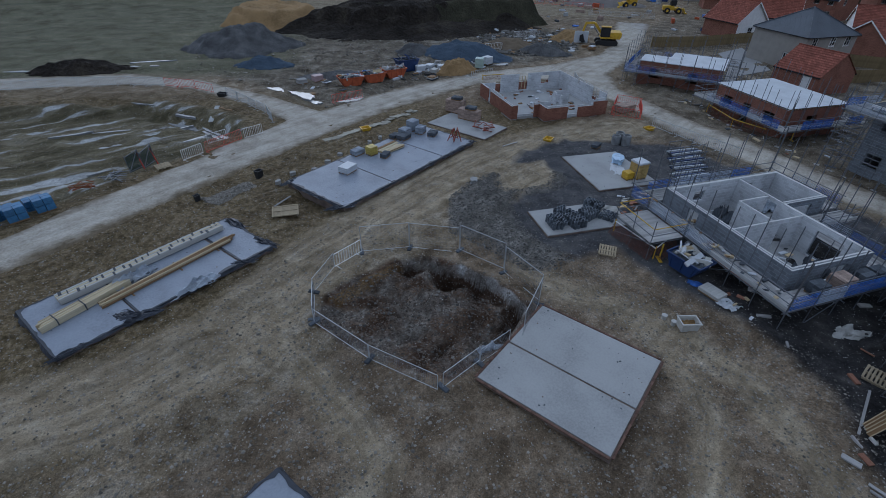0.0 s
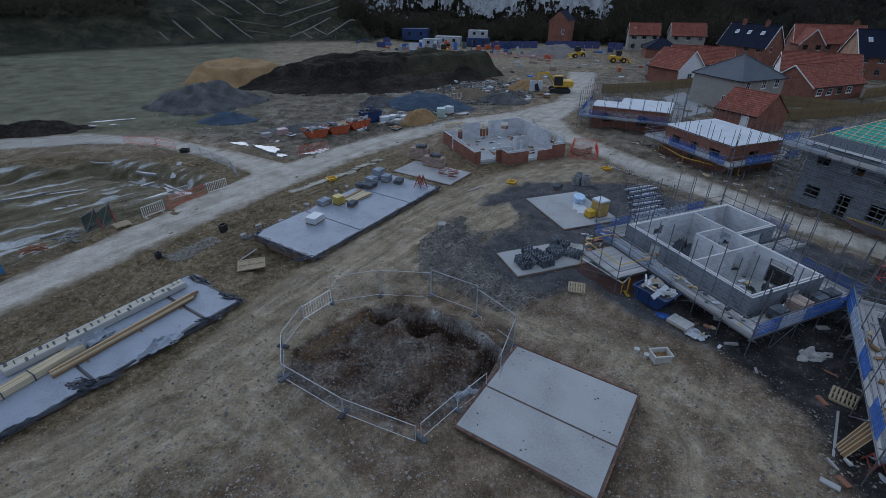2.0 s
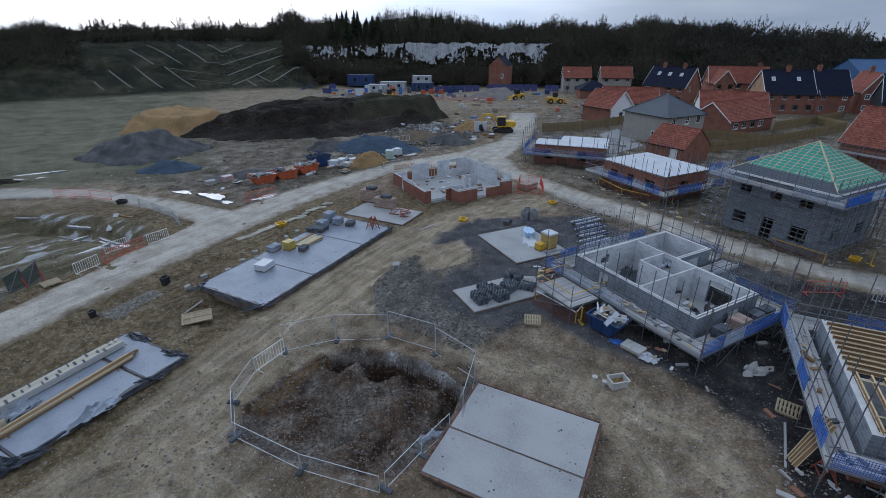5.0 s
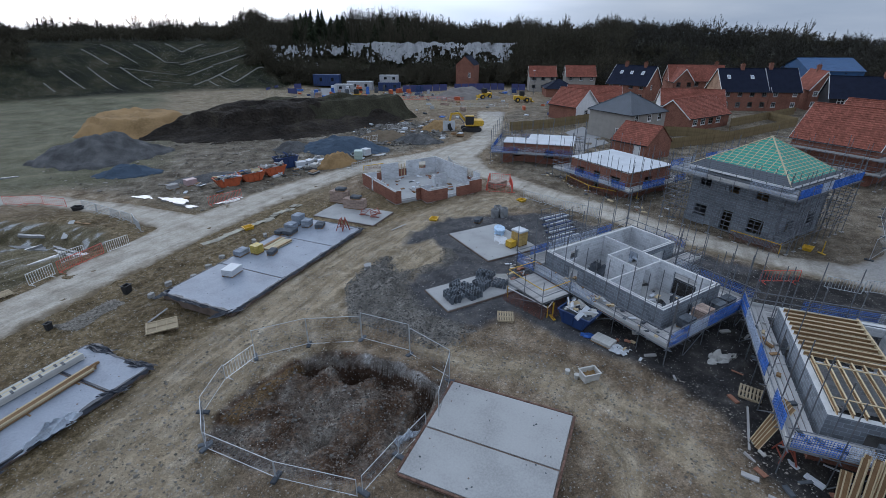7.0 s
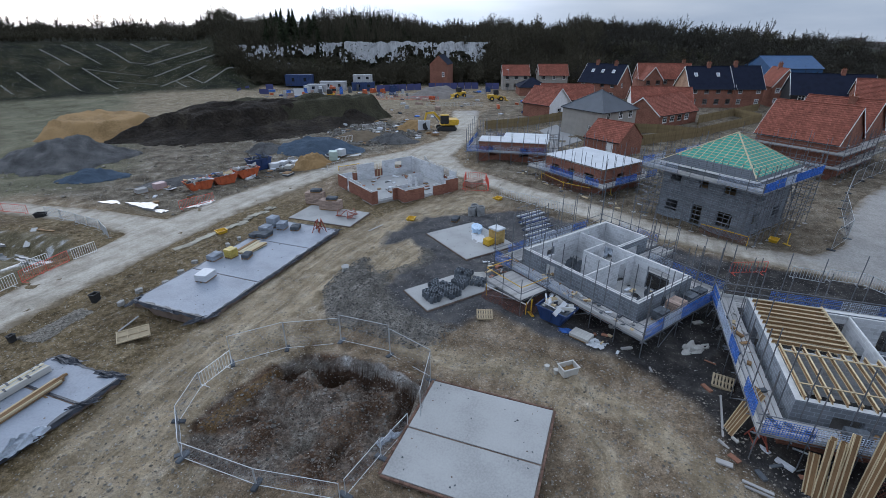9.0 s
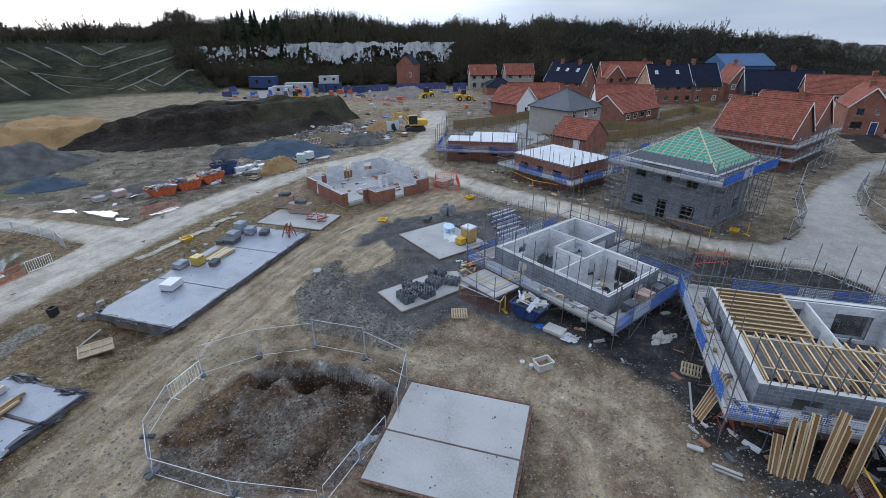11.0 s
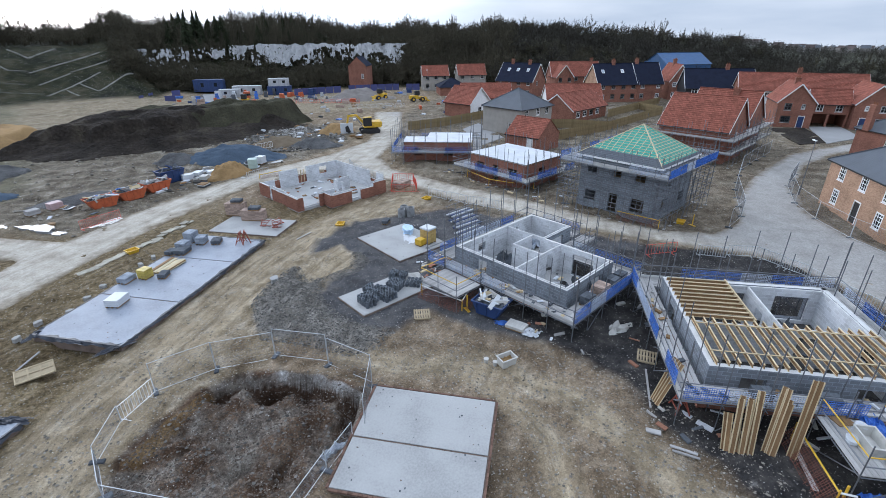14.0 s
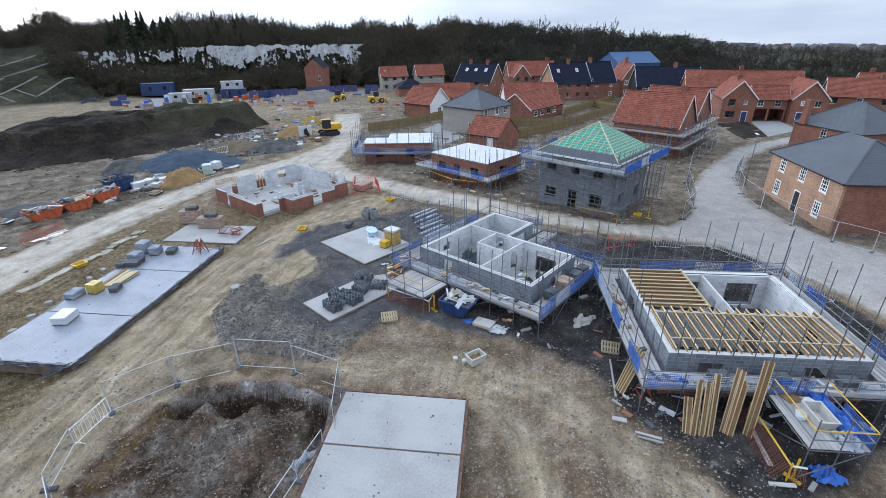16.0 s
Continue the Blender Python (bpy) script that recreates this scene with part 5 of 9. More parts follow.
hole_walls(t, "outer_leaf", A_OUT, 0.25, ZA, 0.1, BLOCK_GREY, "grey concrete block outer leaf")
hole_walls(t, "inner_leaf", A_IN, 0.25, ZA + 0.03, 0.12, BLOCK, "pale aerated block inner leaf")
hole_walls(t, "inner_wall", [((4.2, 6.25), (0.3, 6.25), [(0.5, 1.4, 0.25, 2.2)]), ((5.75, 0.3), (5.75, 6.0), [(3.9, 4.8, 0.25, 2.2)]), ((2.9, 3.5), (5.65, 3.5), []), ((2.9, 6.05), (2.9, 3.6), [(0.8, 1.6, 0.25, 2.1)])], 0.25, ZA, 0.1, BLOCK, "thin pale block partition")
hole_walls(t, "brick_skin", [((-0.115, -0.115), (10.2, -0.115), [])], -0.1, 0.95, 0.11, BRICK, "red brick outer skin begun below the boards")
scaffold(FA, 0, 10.1, 0, 10.0, 1.35, 4.8, "flb", "flb", "tube scaffold with boards and blue guards round the block shell", seed=3, solid_blue="fl", ends={"b": (4.2, -1.6)})
scaffold(FA, 0, 10.1, 0, 6.25, 1.35, 4.8, "rb", "rb", "tube scaffold returning along the rear of the block shell", seed=4, solid_blue="rb", ends={"b": (11.7, 5.8)})
scaffold(FA, 0, 4.2, 0, 10.0, 1.35, 4.8, "r", "r", "tube scaffold along the rear wing of the block shell", seed=5, ends={"r": (7.9, 11.5)})

# house shell with its first-floor joists
FB = at(20.2, 11.2, 126.0)
BX, BY, ZB = 9.9, 9.5, 2.75
t = thing("house_shell", FB, "house shell with open timber first-floor joists", "building", "house shells")
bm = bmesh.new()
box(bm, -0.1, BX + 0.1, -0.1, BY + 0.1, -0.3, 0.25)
part("floor", bm, SHADED_FLOOR, t, "ground-floor slab coloured dark for the shade under the joists")
hole_walls(t, "outer_wall", [((0, 0), (BX, 0), [(1.6, 2.8, 0.9, 2.2), (6.8, 8.2, 0.9, 2.2)]), ((BX, 0.3), (BX, BY), [(3.2, 4.4, 0.9, 2.2)]), ((BX, BY), (0, BY), [(1.0, 3.0, 0.5, 2.2), (4.6, 5.8, 0.3, 2.2)]), ((0, BY - 0.3), (0, 0.3), [(2.0, 3.2, 0.9, 2.2)])], 0.25, ZB, 0.3, BLOCK_GREY, "grey blockwork cavity wall")
hole_walls(t, "inner_leaf", [((BX - 0.31, 0.31), (BX - 0.31, BY - 0.3), [(3.0, 4.2, 0.9, 2.2)]), ((BX - 0.3, BY - 0.41), (0.31, BY - 0.41), [(0.7, 2.7, 0.5, 2.2), (4.3, 5.5, 0.3, 2.2)])], 0.25, ZB - 0.02, 0.1, BLOCK, "pale inner block leaf")
hole_walls(t, "inner_wall", [((5.2, 4.2), (5.2, BY - 0.42), [(2.2, 3.1, 0.25, 2.2)]), ((0.3, 4.15), (BX - 0.42, 4.15), [(5.8, 6.7, 0.25, 2.2)])], 0.25, ZB - 0.02, 0.1, BLOCK, "pale block partition")
WEB = mat("board_web", (0.25, 0.155, 0.08), 0.8, 0.6, 4, 30, vary=0.15)


def joist_mesh():
    """An engineered joist one metre long on the x axis: a brown board web between two pale flanges."""
    bm = bmesh.new()
    for y0, y1, z0, z1 in ((-0.032, 0.032, 0.20, 0.24), (-0.032, 0.032, 0.0, 0.04), (-0.007, 0.007, 0.04, 0.20)):
        box(bm, 0, 1, y0, y1, z0, z1)
    jm = mesh_of("joist", bm, TIMBER)
    jm.materials.append(WEB)
    jm.polygons.foreach_set("material_index", [0] * 12 + [1] * 6)
    return jm


JOIST = joist_mesh()
rng = random.Random(31)
for i in range(18):
    x = 0.4 + i * (BX - 0.8) / 17 + rng.uniform(-0.03, 0.03)
    piece("joist", JOIST, t, pose(x, 0.12 + rng.uniform(-0.03, 0.03), ZB + 0.015, 0, 0, 90 + rng.uniform(-0.5, 0.5)) @ Matrix.Diagonal((4.2, 1, 1, 1)))
for i in range(10):
    y = 4.62 + i * (BY - 5.1) / 9 + rng.uniform(-0.02, 0.02)
    piece("joist", JOIST, t, pose(0.12, y, ZB + 0.015, 0, 0, rng.uniform(-0.5, 0.5)) @ Matrix.Diagonal((3.6, 1, 1, 1)))
plank(t, (3.78, 4.4, ZB + 0.14), (3.78, BY - 0.2, ZB + 0.14), 0.09, 0.24, TIMBER, "trimmer")
plank(t, (0.3, 1.0, ZB + 0.272), (BX - 0.3, 1.0, ZB + 0.272), 0.09, 0.03, TIMBER, "tie_batten")
plank(t, (0.3, 3.6, ZB + 0.272), (BX - 0.3, 3.6, ZB + 0.272), 0.09, 0.03, TIMBER, "tie_batten")
hole_walls(t, "brick_skin", [((-0.115, -0.115), (BX + 0.115, -0.115), []), ((-0.115, BY), (-0.115, 0.0), [])], -0.1, 1.15, 0.11, BRICK, "red brick outer skin begun below the boards")
scaffold(FB, 0, BX, 0, BY, 1.8, 5.3, "fblr", "fblr", "tube scaffold with blue guards round the joisted shell", seed=7, solid_blue="lrb")

def slate_sheet(bm, a, b, c, d, course=0.25, th=0.03):
    """The lowest courses of slates as one lapped sheet."""
    n = (b - a).cross(d - a).normalized()
    n = n if n.z > 0 else -n
    rows = max(2, int((d - a).length / course))
    last = [bm.verts.new(a - n * 0.02), bm.verts.new(b - n * 0.02)]
    for i in range(rows):
        for f, up in ((i / rows, th), ((i + 0.999) / rows, th * 0.25)):
            row_v = [bm.verts.new(a.lerp(d, f) + n * up), bm.verts.new(b.lerp(c, f) + n * up)]
            bm.faces.new((last[0], last[1], row_v[1], row_v[0]))
            last = row_v


# two-storey shell under a green-felted pyramid roof
FC = at(36.05, 39.15, 163.5)
CX, CY, ZC = 8.6, 8.5, 5.85
t = thing("house_shell", FC, "two-storey grey block house shell with a half-tiled green roof", "building", "house shells")
hole_walls(t, "outer_wall", [((0, 0), (CX, 0), [(0.9, 2.1, 0.9, 2.1), (3.7, 4.7, 0.2, 2.2), (6.2, 7.6, 0.8, 2.2), (0.9, 2.0, 3.9, 5.1), (3.8, 4.8, 3.9, 5.1), (6.3, 7.4, 3.9, 5.1)]),
                             ((CX, 0.3), (CX, CY), [(1.5, 2.8, 0.9, 2.1), (5.5, 6.8, 0.9, 2.1), (2.0, 3.1, 3.3, 4.4)]), ((CX, CY), (0, CY), []), ((0, CY - 0.3), (0, 0.3), [(3, 4.2, 3.3, 4.4)])], -0.1, ZC, 0.3, BLOCK_GREY, "grey concrete blockwork wall")
bm = bmesh.new()
box(bm, 0.35, CX - 0.35, 0.35, CY - 0.35, 2.5, 2.7)
part("upper_floor", bm, TIMBER_DARK, t)
APEX = Vector((CX / 2, CY / 2, 8.9))
eaves = [Vector(p) for p in ((-0.4, -0.4, ZC), (CX + 0.4, -0.4, ZC), (CX + 0.4, CY + 0.4, ZC), (-0.4, CY + 0.4, ZC))]
for k in range(4):
    p, q = eaves[k], eaves[(k + 1) % 4]
    n = (q - p).cross(APEX - p).normalized()
    bm = bmesh.new()
    top3, low3 = [bm.verts.new(v + n * 0.02) for v in (p, q, APEX)], [bm.verts.new(v - n * 0.12) for v in (p, q, APEX)]
    bm.faces.new(top3)
    bm.faces.new(low3[::-1])
    for i in range(3):
        bm.faces.new((top3[i], low3[i], low3[(i + 1) % 3], top3[(i + 1) % 3]))
    felt = part("roof_felt", bm, GREEN_FELT, t, "green breathable roof membrane")
    rows = 15
    tiled = {0: 0.20, 1: 0.06, 2: 0.1, 3: 0.2}[k]
    for i in range(rows):
        f = (i + 0.5) / rows
        a, b = p.lerp(APEX, f) + n * 0.045, q.lerp(APEX, f) + n * 0.045
        if f > tiled:
            plank(t, a, b, 0.075, 0.035, BATTEN, "batten")
    bm = bmesh.new()
    slate_sheet(bm, p + n * 0.06, q + n * 0.06, q.lerp(APEX, tiled) + n * 0.06, p.lerp(APEX, tiled) + n * 0.06)
    part("slating", bm, ROOF_GREY, t, "first courses of dark slates")
    length = (APEX - p).length
    cnt = 14
    for i in range(1, cnt):
        e = p.lerp(q, i / cnt)
        f = min(i, cnt - i) / (cnt / 2)
        plank(t, e.lerp(Vector(((p + q) / 2)).lerp(APEX, 1), 0) + n * 0.03, e + (APEX - (p + q) / 2) * f * 0.98 + n * 0.03, 0.07, 0.02, BATTEN, "counter_batten")
    plank(t, p + n * 0.06, APEX + Vector((0, 0, 0.05)), 0.12, 0.06, BATTEN, "hip_batten")
    plank(t, p - Vector((0, 0, 0.08)), q - Vector((0, 0, 0.08)), 0.04, 0.2, WHITE, "fascia")
scaffold(FC, 0, CX, 0, CY, 5.25, 6.9, "fblr", "fblr", "tall tube scaffold with blue guards round the two-storey shell", rails=(1.3, 1.8, 2.6, 3.2, 3.9, 4.5), seed=11, solid_blue="rl", step_len=1.35, dense=True)

# single-storey shell under a white sheeted deck
FD = at(31.2, 55.2, 163.5)
DX, DY, ZD = 9.3, 7.6, 2.95
t = thing("house_shell", FD, "brick house shell covered by a white sheeted deck", "building", "house shells")
hole_walls(t, "outer_wall", [((0, 0), (DX, 0), [(1.2, 2.4, 0.9, 2.2), (4, 5, 0.1, 2.2), (6.6, 8, 0.9, 2.2)]), ((DX, 0.3), (DX, DY), [(2.5, 3.8, 0.9, 2.2)]), ((DX, DY), (0, DY), []), ((0, DY - 0.3), (0, 0.3), [])], -0.1, ZD, 0.3, BRICK, "red-brown brickwork wall")
for i in range(20):
    y = 0.2 + i * (DY - 0.4) / 19
    plank(t, (-0.12, y, ZD + 0.09), (DX + 0.12, y, ZD + 0.09), 0.05, 0.16, TIMBER_DARK, "joist")
bm = bmesh.new()
box(bm, -0.15, DX + 0.15, -0.15, DY + 0.15, ZD + 0.175, ZD + 0.2)
part("deck_sheet", bm, WHITE_SHEET, t, "white waterproof sheeting on the first-floor deck")
scaffold(FD, 0, DX, 0, DY, 1.5, 4.6, "fblr", "fr", "tube scaffold with blue guards round the decked shell", seed=13, solid_blue="fr", step_len=1.6, dense=True)

# second decked shell, at the bend of the road
FE = at(25.9, 66.2, 120.0)
EX, EY, ZE = 10.0, 7.0, 2.9
t = thing("house_shell", FE, "low shell with a stepped white sheeted deck", "building", "house shells")
hole_walls(t, "outer_wall", [((0, 0), (EX, 0), [(1.5, 2.7, 0.9, 2.1), (6, 7.4, 0.9, 2.1)]), ((EX, 0.3), (EX, EY), []), ((EX, EY), (3.2, EY), []), ((3.2, EY), (3.2, 3.6), []), ((2.9, 3.6), (0, 3.6), []), ((0, 3.3), (0, 0.3), [])], -0.1, ZE, 0.3, BRICK, "dark brown brickwork wall")
for x0, x1, y1 in ((0, 3.3, 3.7), (3.3, EX, EY)):
    bm = bmesh.new()
    box(bm, x0 - 0.12 * (x0 == 0) + 0.003, x1 + 0.12 * (x1 == EX), -0.12, y1 + 0.12, ZE + 0.06, ZE + 0.12)
    part("deck_sheet", bm, WHITE_SHEET, t, "white waterproof deck sheeting")
scaffold(FE, 0, EX, 0, EY, 1.75, 5.0, "fblr", "fblr", "tube scaffold with blue guards round the stepped deck", seed=17, solid_blue="fl", step_len=1.6, dense=True)

# first lift of brick and block by the road fork
FG = at(4.3, 59.4, 161.0)
t = thing("house_shell", FG, "knee-high to head-high brick shell lined with pale block", "building", "house shells")
bm = bmesh.new()
prism(bm, [(0.05, 0.05), (8.95, 0.05), (8.95, 3.35), (10.45, 3.35), (10.45, 11.05), (0.05, 11.05)], -0.3, 0.2)
part("floor", bm, CONCRETE, t)
# the front is laid up to the sills, the back leaf to head height with gaps for the windows
for p, q, h, holes in (((0, 0), (2.5, 0), 1.55, []), ((3.1, 0), (9.0, 0), 1.42, []), ((9.0, 0.12), (9.0, 0.75), 1.5, []), ((9.0, 2.75), (9.0, 3.3), 1.4, []), ((9.0, 3.3), (10.5, 3.3), 1.45, []), ((10.5, 3.42), (10.5, 6.1), 1.35, []),
                       ((10.5, 7.4), (10.5, 9.3), 1.2, []), ((10.5, 9.3), (10.5, 11.1), 1.62, []), ((10.4, 11.1), (5.2, 11.1), 1.3, []), ((5.2, 11.1), (0.1, 11.1), 1.6, []), ((0, 11.1), (0, 0.12), 1.3, [(2.0, 3.2, 1.0, 2.2)])):
    hole_walls(t, "brick_skin", [(p, q, holes)], 0.0, h, 0.11, BRICK, "red brick outer skin")
for p, q, h, holes in (((0.16, 0.16), (2.5, 0.16), 1.5, []), ((3.1, 0.16), (6.2, 0.16), 1.68, []), ((6.2, 0.16), (8.8, 0.16), 1.5, []), ((2.4, 0.06), (3.2, 0.06), 0.55, []), ((8.9, 0.8), (8.9, 2.7), 0.42, []), ((10.38, 6.1), (10.38, 7.4), 0.42, []),
                       ((8.84, 2.8), (8.84, 4.9), 1.55, []), ((10.34, 3.6), (10.34, 6.1), 1.5, []), ((10.34, 7.4), (10.34, 8.2), 1.35, []), ((10.34, 9.6), (10.34, 10.9), 1.85, []),
                       ((10.3, 10.94), (0.2, 10.94), 2.3, [(1.3, 2.6, 1.0, 2.4), (5.6, 5.9, 1.9, 2.4)]), ((0.16, 10.9), (0.16, 0.3), 2.3, [(1.6, 2.7, 0.95, 1.9), (4.6, 5.8, 0.35, 2.4), (8.3, 9.0, 0.3, 2.4), (9.0, 10.6, 1.5, 2.4)])):
    hole_walls(t, "block_leaf", [(p, q, holes)], 0.2, h, 0.1, BLOCK, "pale block inner leaf")
hole_walls(t, "inner_wall", [((5.6, 7.0), (5.6, 9.2), []), ((5.6, 7.0), (7.6, 7.0), [(0.7, 1.5, 0.2, 1.6)])], 0.2, 1.55, 0.1, BLOCK, "pale block partition")
rng = random.Random(77)
for k in range(3):
    plank(t, (0.1, 5.1 + 0.45 * k, 0.3), (0.2, 5.1 + 0.45 * k, 2.0), 0.08, 0.07, TIMBER, "window_former")
for k in range(46):
    c = Vector((rng.uniform(0.6, 8.5), rng.uniform(0.5, 10.5), 0.26))
    w = Vector((rng.uniform(-0.4, 0.4), rng.uniform(-0.4, 0.4), rng.uniform(-0.02, 0.1)))
    plank(t, c - w, c + w, rng.uniform(0.1, 0.35), 0.1, rng.choice([BLOCK_PALE, BOARD, DARK_GREY, BRICK_PLAIN, TIMBER_DARK]), "debris")
# rubbish, tarpaulins and trestles inside the block shell and on its scaffold
for f, cnt, xs, ys, z in ((FA, 60, (0.5, 9.6), (0.5, 5.9), 0.28), (FA, 16, (0.5, 3.8), (6.5, 9.6), 0.28), (FA, 40, (-1.4, 10.8), (-1.4, -0.5), 1.42), (FB, 46, (0.5, 9.4), (0.5, 9.2), 0.28), (FB, 30, (-1.4, 11.2), (-1.4, -0.45), 1.86), (FB, 14, (-1.4, -0.45), (0, 9.5), 1.86)):
    for k in range(cnt):
        w = rng.uniform(0.15, 0.55)
        o = thing("offcut", f @ pose(rng.uniform(*xs), rng.uniform(*ys), z, 0, 0, rng.uniform(0, 180)), "small offcut lying on the shell's floor or boards", "offcut", "offcuts in the shells")
        plank(o, (-w / 2, 0, 0.05), (w / 2, 0, 0.05 + rng.uniform(0, 0.08)), rng.uniform(0.08, 0.26), rng.uniform(0.04, 0.16), rng.choice([BLOCK_PALE, BOARD, TIMBER, DARK_GREY, DARK_GREY, TIMBER_DARK]), "piece")

# ---- finished houses ----
BARN_BLUE = mat("blue_cladding", (0.025, 0.085, 0.21), 0.5, 0.8, 0.5, 8, 0.05)
WIN = {}


def window_meshes(w, h, bars):
    """Frame and pane of a casement, in the plane y = 0, from the origin to w, h."""
    key = (round(w, 2), round(h, 2), bars)
    if key not in WIN:
        bm = bmesh.new()
        f, (nx, nz) = 0.15, bars
        xs = [0, f] + [c for i in range(1, nx) for c in (w * i / nx - 0.045, w * i / nx + 0.045)] + [w - f, w]
        zs = [0, f] + [c for i in range(1, nz) for c in (h * i / nz - 0.035, h * i / nz + 0.035)] + [h - f, h]
        grid = [[bm.verts.new((x, -0.02, z)) for x in xs] for z in zs]
        for j in range(len(zs) - 1):
            for i in range(len(xs) - 1):
                if i % 2 == 0 or j % 2 == 0:
                    bm.faces.new((grid[j][i], grid[j][i + 1], grid[j + 1][i + 1], grid[j + 1][i]))
        bmesh.ops.solidify(bm, geom=bm.faces[:], thickness=0.07)
        bmesh.ops.recalc_face_normals(bm, faces=bm.faces[:])
        fr = mesh_of("window", bm, WHITE)
        bm = bmesh.new()
        box(bm, f * 0.5, w - f * 0.5, 0.045, 0.06, f * 0.5, h - f * 0.5)
        pn = mesh_of("pane", bm, GLASS)
        bm = bmesh.new()
        box(bm, -0.06, w + 0.06, -0.06, 0.1, -0.07, -0.005)
        WIN[key] = (fr, pn, mesh_of("sill", bm, WHITE))
    return WIN[key]


def tiled_slope(bm, a, b, c, d, course=0.34, th=0.06):
    """One sheet of overlapping courses on a slope with the eaves a-b and the upper edge d-c."""
    a, b, c, d = (Vector(v) for v in (a, b, c, d))
    n = (b - a).cross(d - a).normalized()
    if n.z < 0:
        n = -n
    rows = max(2, int((d - a).length / course))
    last = [bm.verts.new(a - n * 0.02), bm.verts.new(b - n * 0.02)]
    for i in range(rows):
        f0, f1 = i / rows, (i + 1.0) / rows * 0.999
        for p, q, up in ((a.lerp(d, f0), b.lerp(c, f0), th), (a.lerp(d, f1), b.lerp(c, f1), th * 0.25)):
            row_v = [bm.verts.new(p + n * up), bm.verts.new(q + n * up)]
            bm.faces.new((last[0], last[1], row_v[1], row_v[0]))
            last = row_v


def house(x, y, heading, W, D, eave, ridge, label, walls=None, tiles=None, axis="x", openings=None, chimneys=(), gable_wall=None, bars=(2, 2), door=None, base=0.0, over=0.3, trim=True, voids=(), flank=None, door_paint=None):
    """A finished house. Its front runs W along the heading, and it reaches D to the left of it. axis: the ridge's way, or 'hip'.
    openings: per side f r b l, tuples (from, sill, width, height); door: (side, from, width)."""
    walls, tiles, openings = walls or BRICK, tiles or ROOF_RED, openings or {}
    t = thing("house", at(x, y, heading, base), label, "house", "finished houses")
    sides = {"f": ((0, 0), (W, 0)), "r": ((W, 0), (W, D)), "b": ((W, D), (0, D)), "l": ((0, D), (0, 0))}
    for s, (p, q) in sides.items():
        holes = [(a, a + w, z, z + h) for a, z, w, h in openings.get(s, ())]
        if door and door[0] == s:
            holes.append((door[1], door[1] + door[2], 0.05, 2.15))
        if s == "f":
            holes += list(voids)
        d = Vector((q[0] - p[0], q[1] - p[1], 0)).normalized()
        inset = 0.25 if s in "rl" else 0
        bm = bmesh.new()
        pp, qq = (p[0] + d.x * inset, p[1] + d.y * inset), (q[0] - d.x * inset, q[1] - d.y * inset)
        m = wall(bm, pp, qq, -0.5, eave, 0.25, [(a - inset, b - inset, c, e) for a, b, c, e in holes])
        gable = (axis == "x" and s in "rl") or (axis == "y" and s in "fb")
        if gable:
            L = math.hypot(qq[0] - pp[0], qq[1] - pp[1])
            e0 = -inset
            pts = [(e0, eave), (L + inset, eave), (L / 2, ridge - 0.05)]
            fr, bk = [bm.verts.new(m @ Vector((u, 0, z))) for u, z in pts], [bm.verts.new(m @ Vector((u, 0.25, z))) for u, z in pts]
            bm.faces.new(fr)
            bm.faces.new(bk[::-1])
            for i in range(3):
                bm.faces.new((fr[i], bk[i], bk[(i + 1) % 3], fr[(i + 1) % 3]))
        part("wall", bm, gable_wall if gable and gable_wall else flank if flank and s in "rl" else walls, t)
        rot = Matrix.Translation((*p, 0)) @ Matrix.Rotation(math.atan2(d.y, d.x), 4, "Z")
        for a, z, w, h in openings.get(s, ()):
            fr, pn, sl = window_meshes(w, h, bars)
            win = piece("window", fr, t, rot @ Matrix.Translation((a, 0.03, z)))
            piece("pane", pn, win, Matrix.Identity(4))
            piece("sill", sl, win, Matrix.Identity(4))
        if door and door[0] == s:
            bm = bmesh.new()
            for u0, u1, z0, z1 in ((-0.08, 0, 0, 2.2), (door[2], door[2] + 0.08, 0, 2.2), (-0.08, door[2] + 0.08, 2.2, 2.32)):
                box(bm, u0, u1, -0.04, 0.1, z0, z1)
            fr = part("door_frame", bm, WHITE, t)
            fr.matrix_basis = rot @ Matrix.Translation((door[1], 0, 0))
            bm = bmesh.new()
            box(bm, 0.01, door[2] - 0.01, 0.04, 0.09, 0.05, 2.18)
            for u0, u1, z0, z1 in ((0.12, 0.42, 1.2, 2.0), (0.52, 0.82, 1.2, 2.0), (0.12, 0.82, 0.25, 1.0)):
                box(bm, u0 * door[2] / 0.94, u1 * door[2] / 0.94, 0.025, 0.04, z0, z1)
            part("door", bm, door_paint or BLUE_STEEL, fr, "white panelled side door" if door_paint is WHITE else "dark panelled front door")
    o, rz = over, ridge
    drop = o * (ridge - eave) / (D / 2 if axis != "y" else W / 2)
    ze = eave - drop
    if axis == "x":
        slopes = [((-o, -o, ze), (W + o, -o, ze), (W + o, D / 2, rz), (-o, D / 2, rz)), ((W + o, D + o, ze), (-o, D + o, ze), (-o, D / 2, rz), (W + o, D / 2, rz))]
    elif axis == "y":
        slopes = [((-o, D + o, ze), (-o, -o, ze), (W / 2, -o, rz), (W / 2, D + o, rz)), ((W + o, -o, ze), (W + o, D + o, ze), (W / 2, D + o, rz), (W / 2, -o, rz))]
    else:
        k = min(W, D) / 2
        a1, a2 = ((k, D / 2, rz), (W - k, D / 2, rz)) if W >= D else ((W / 2, k, rz), (W / 2, D - k, rz))
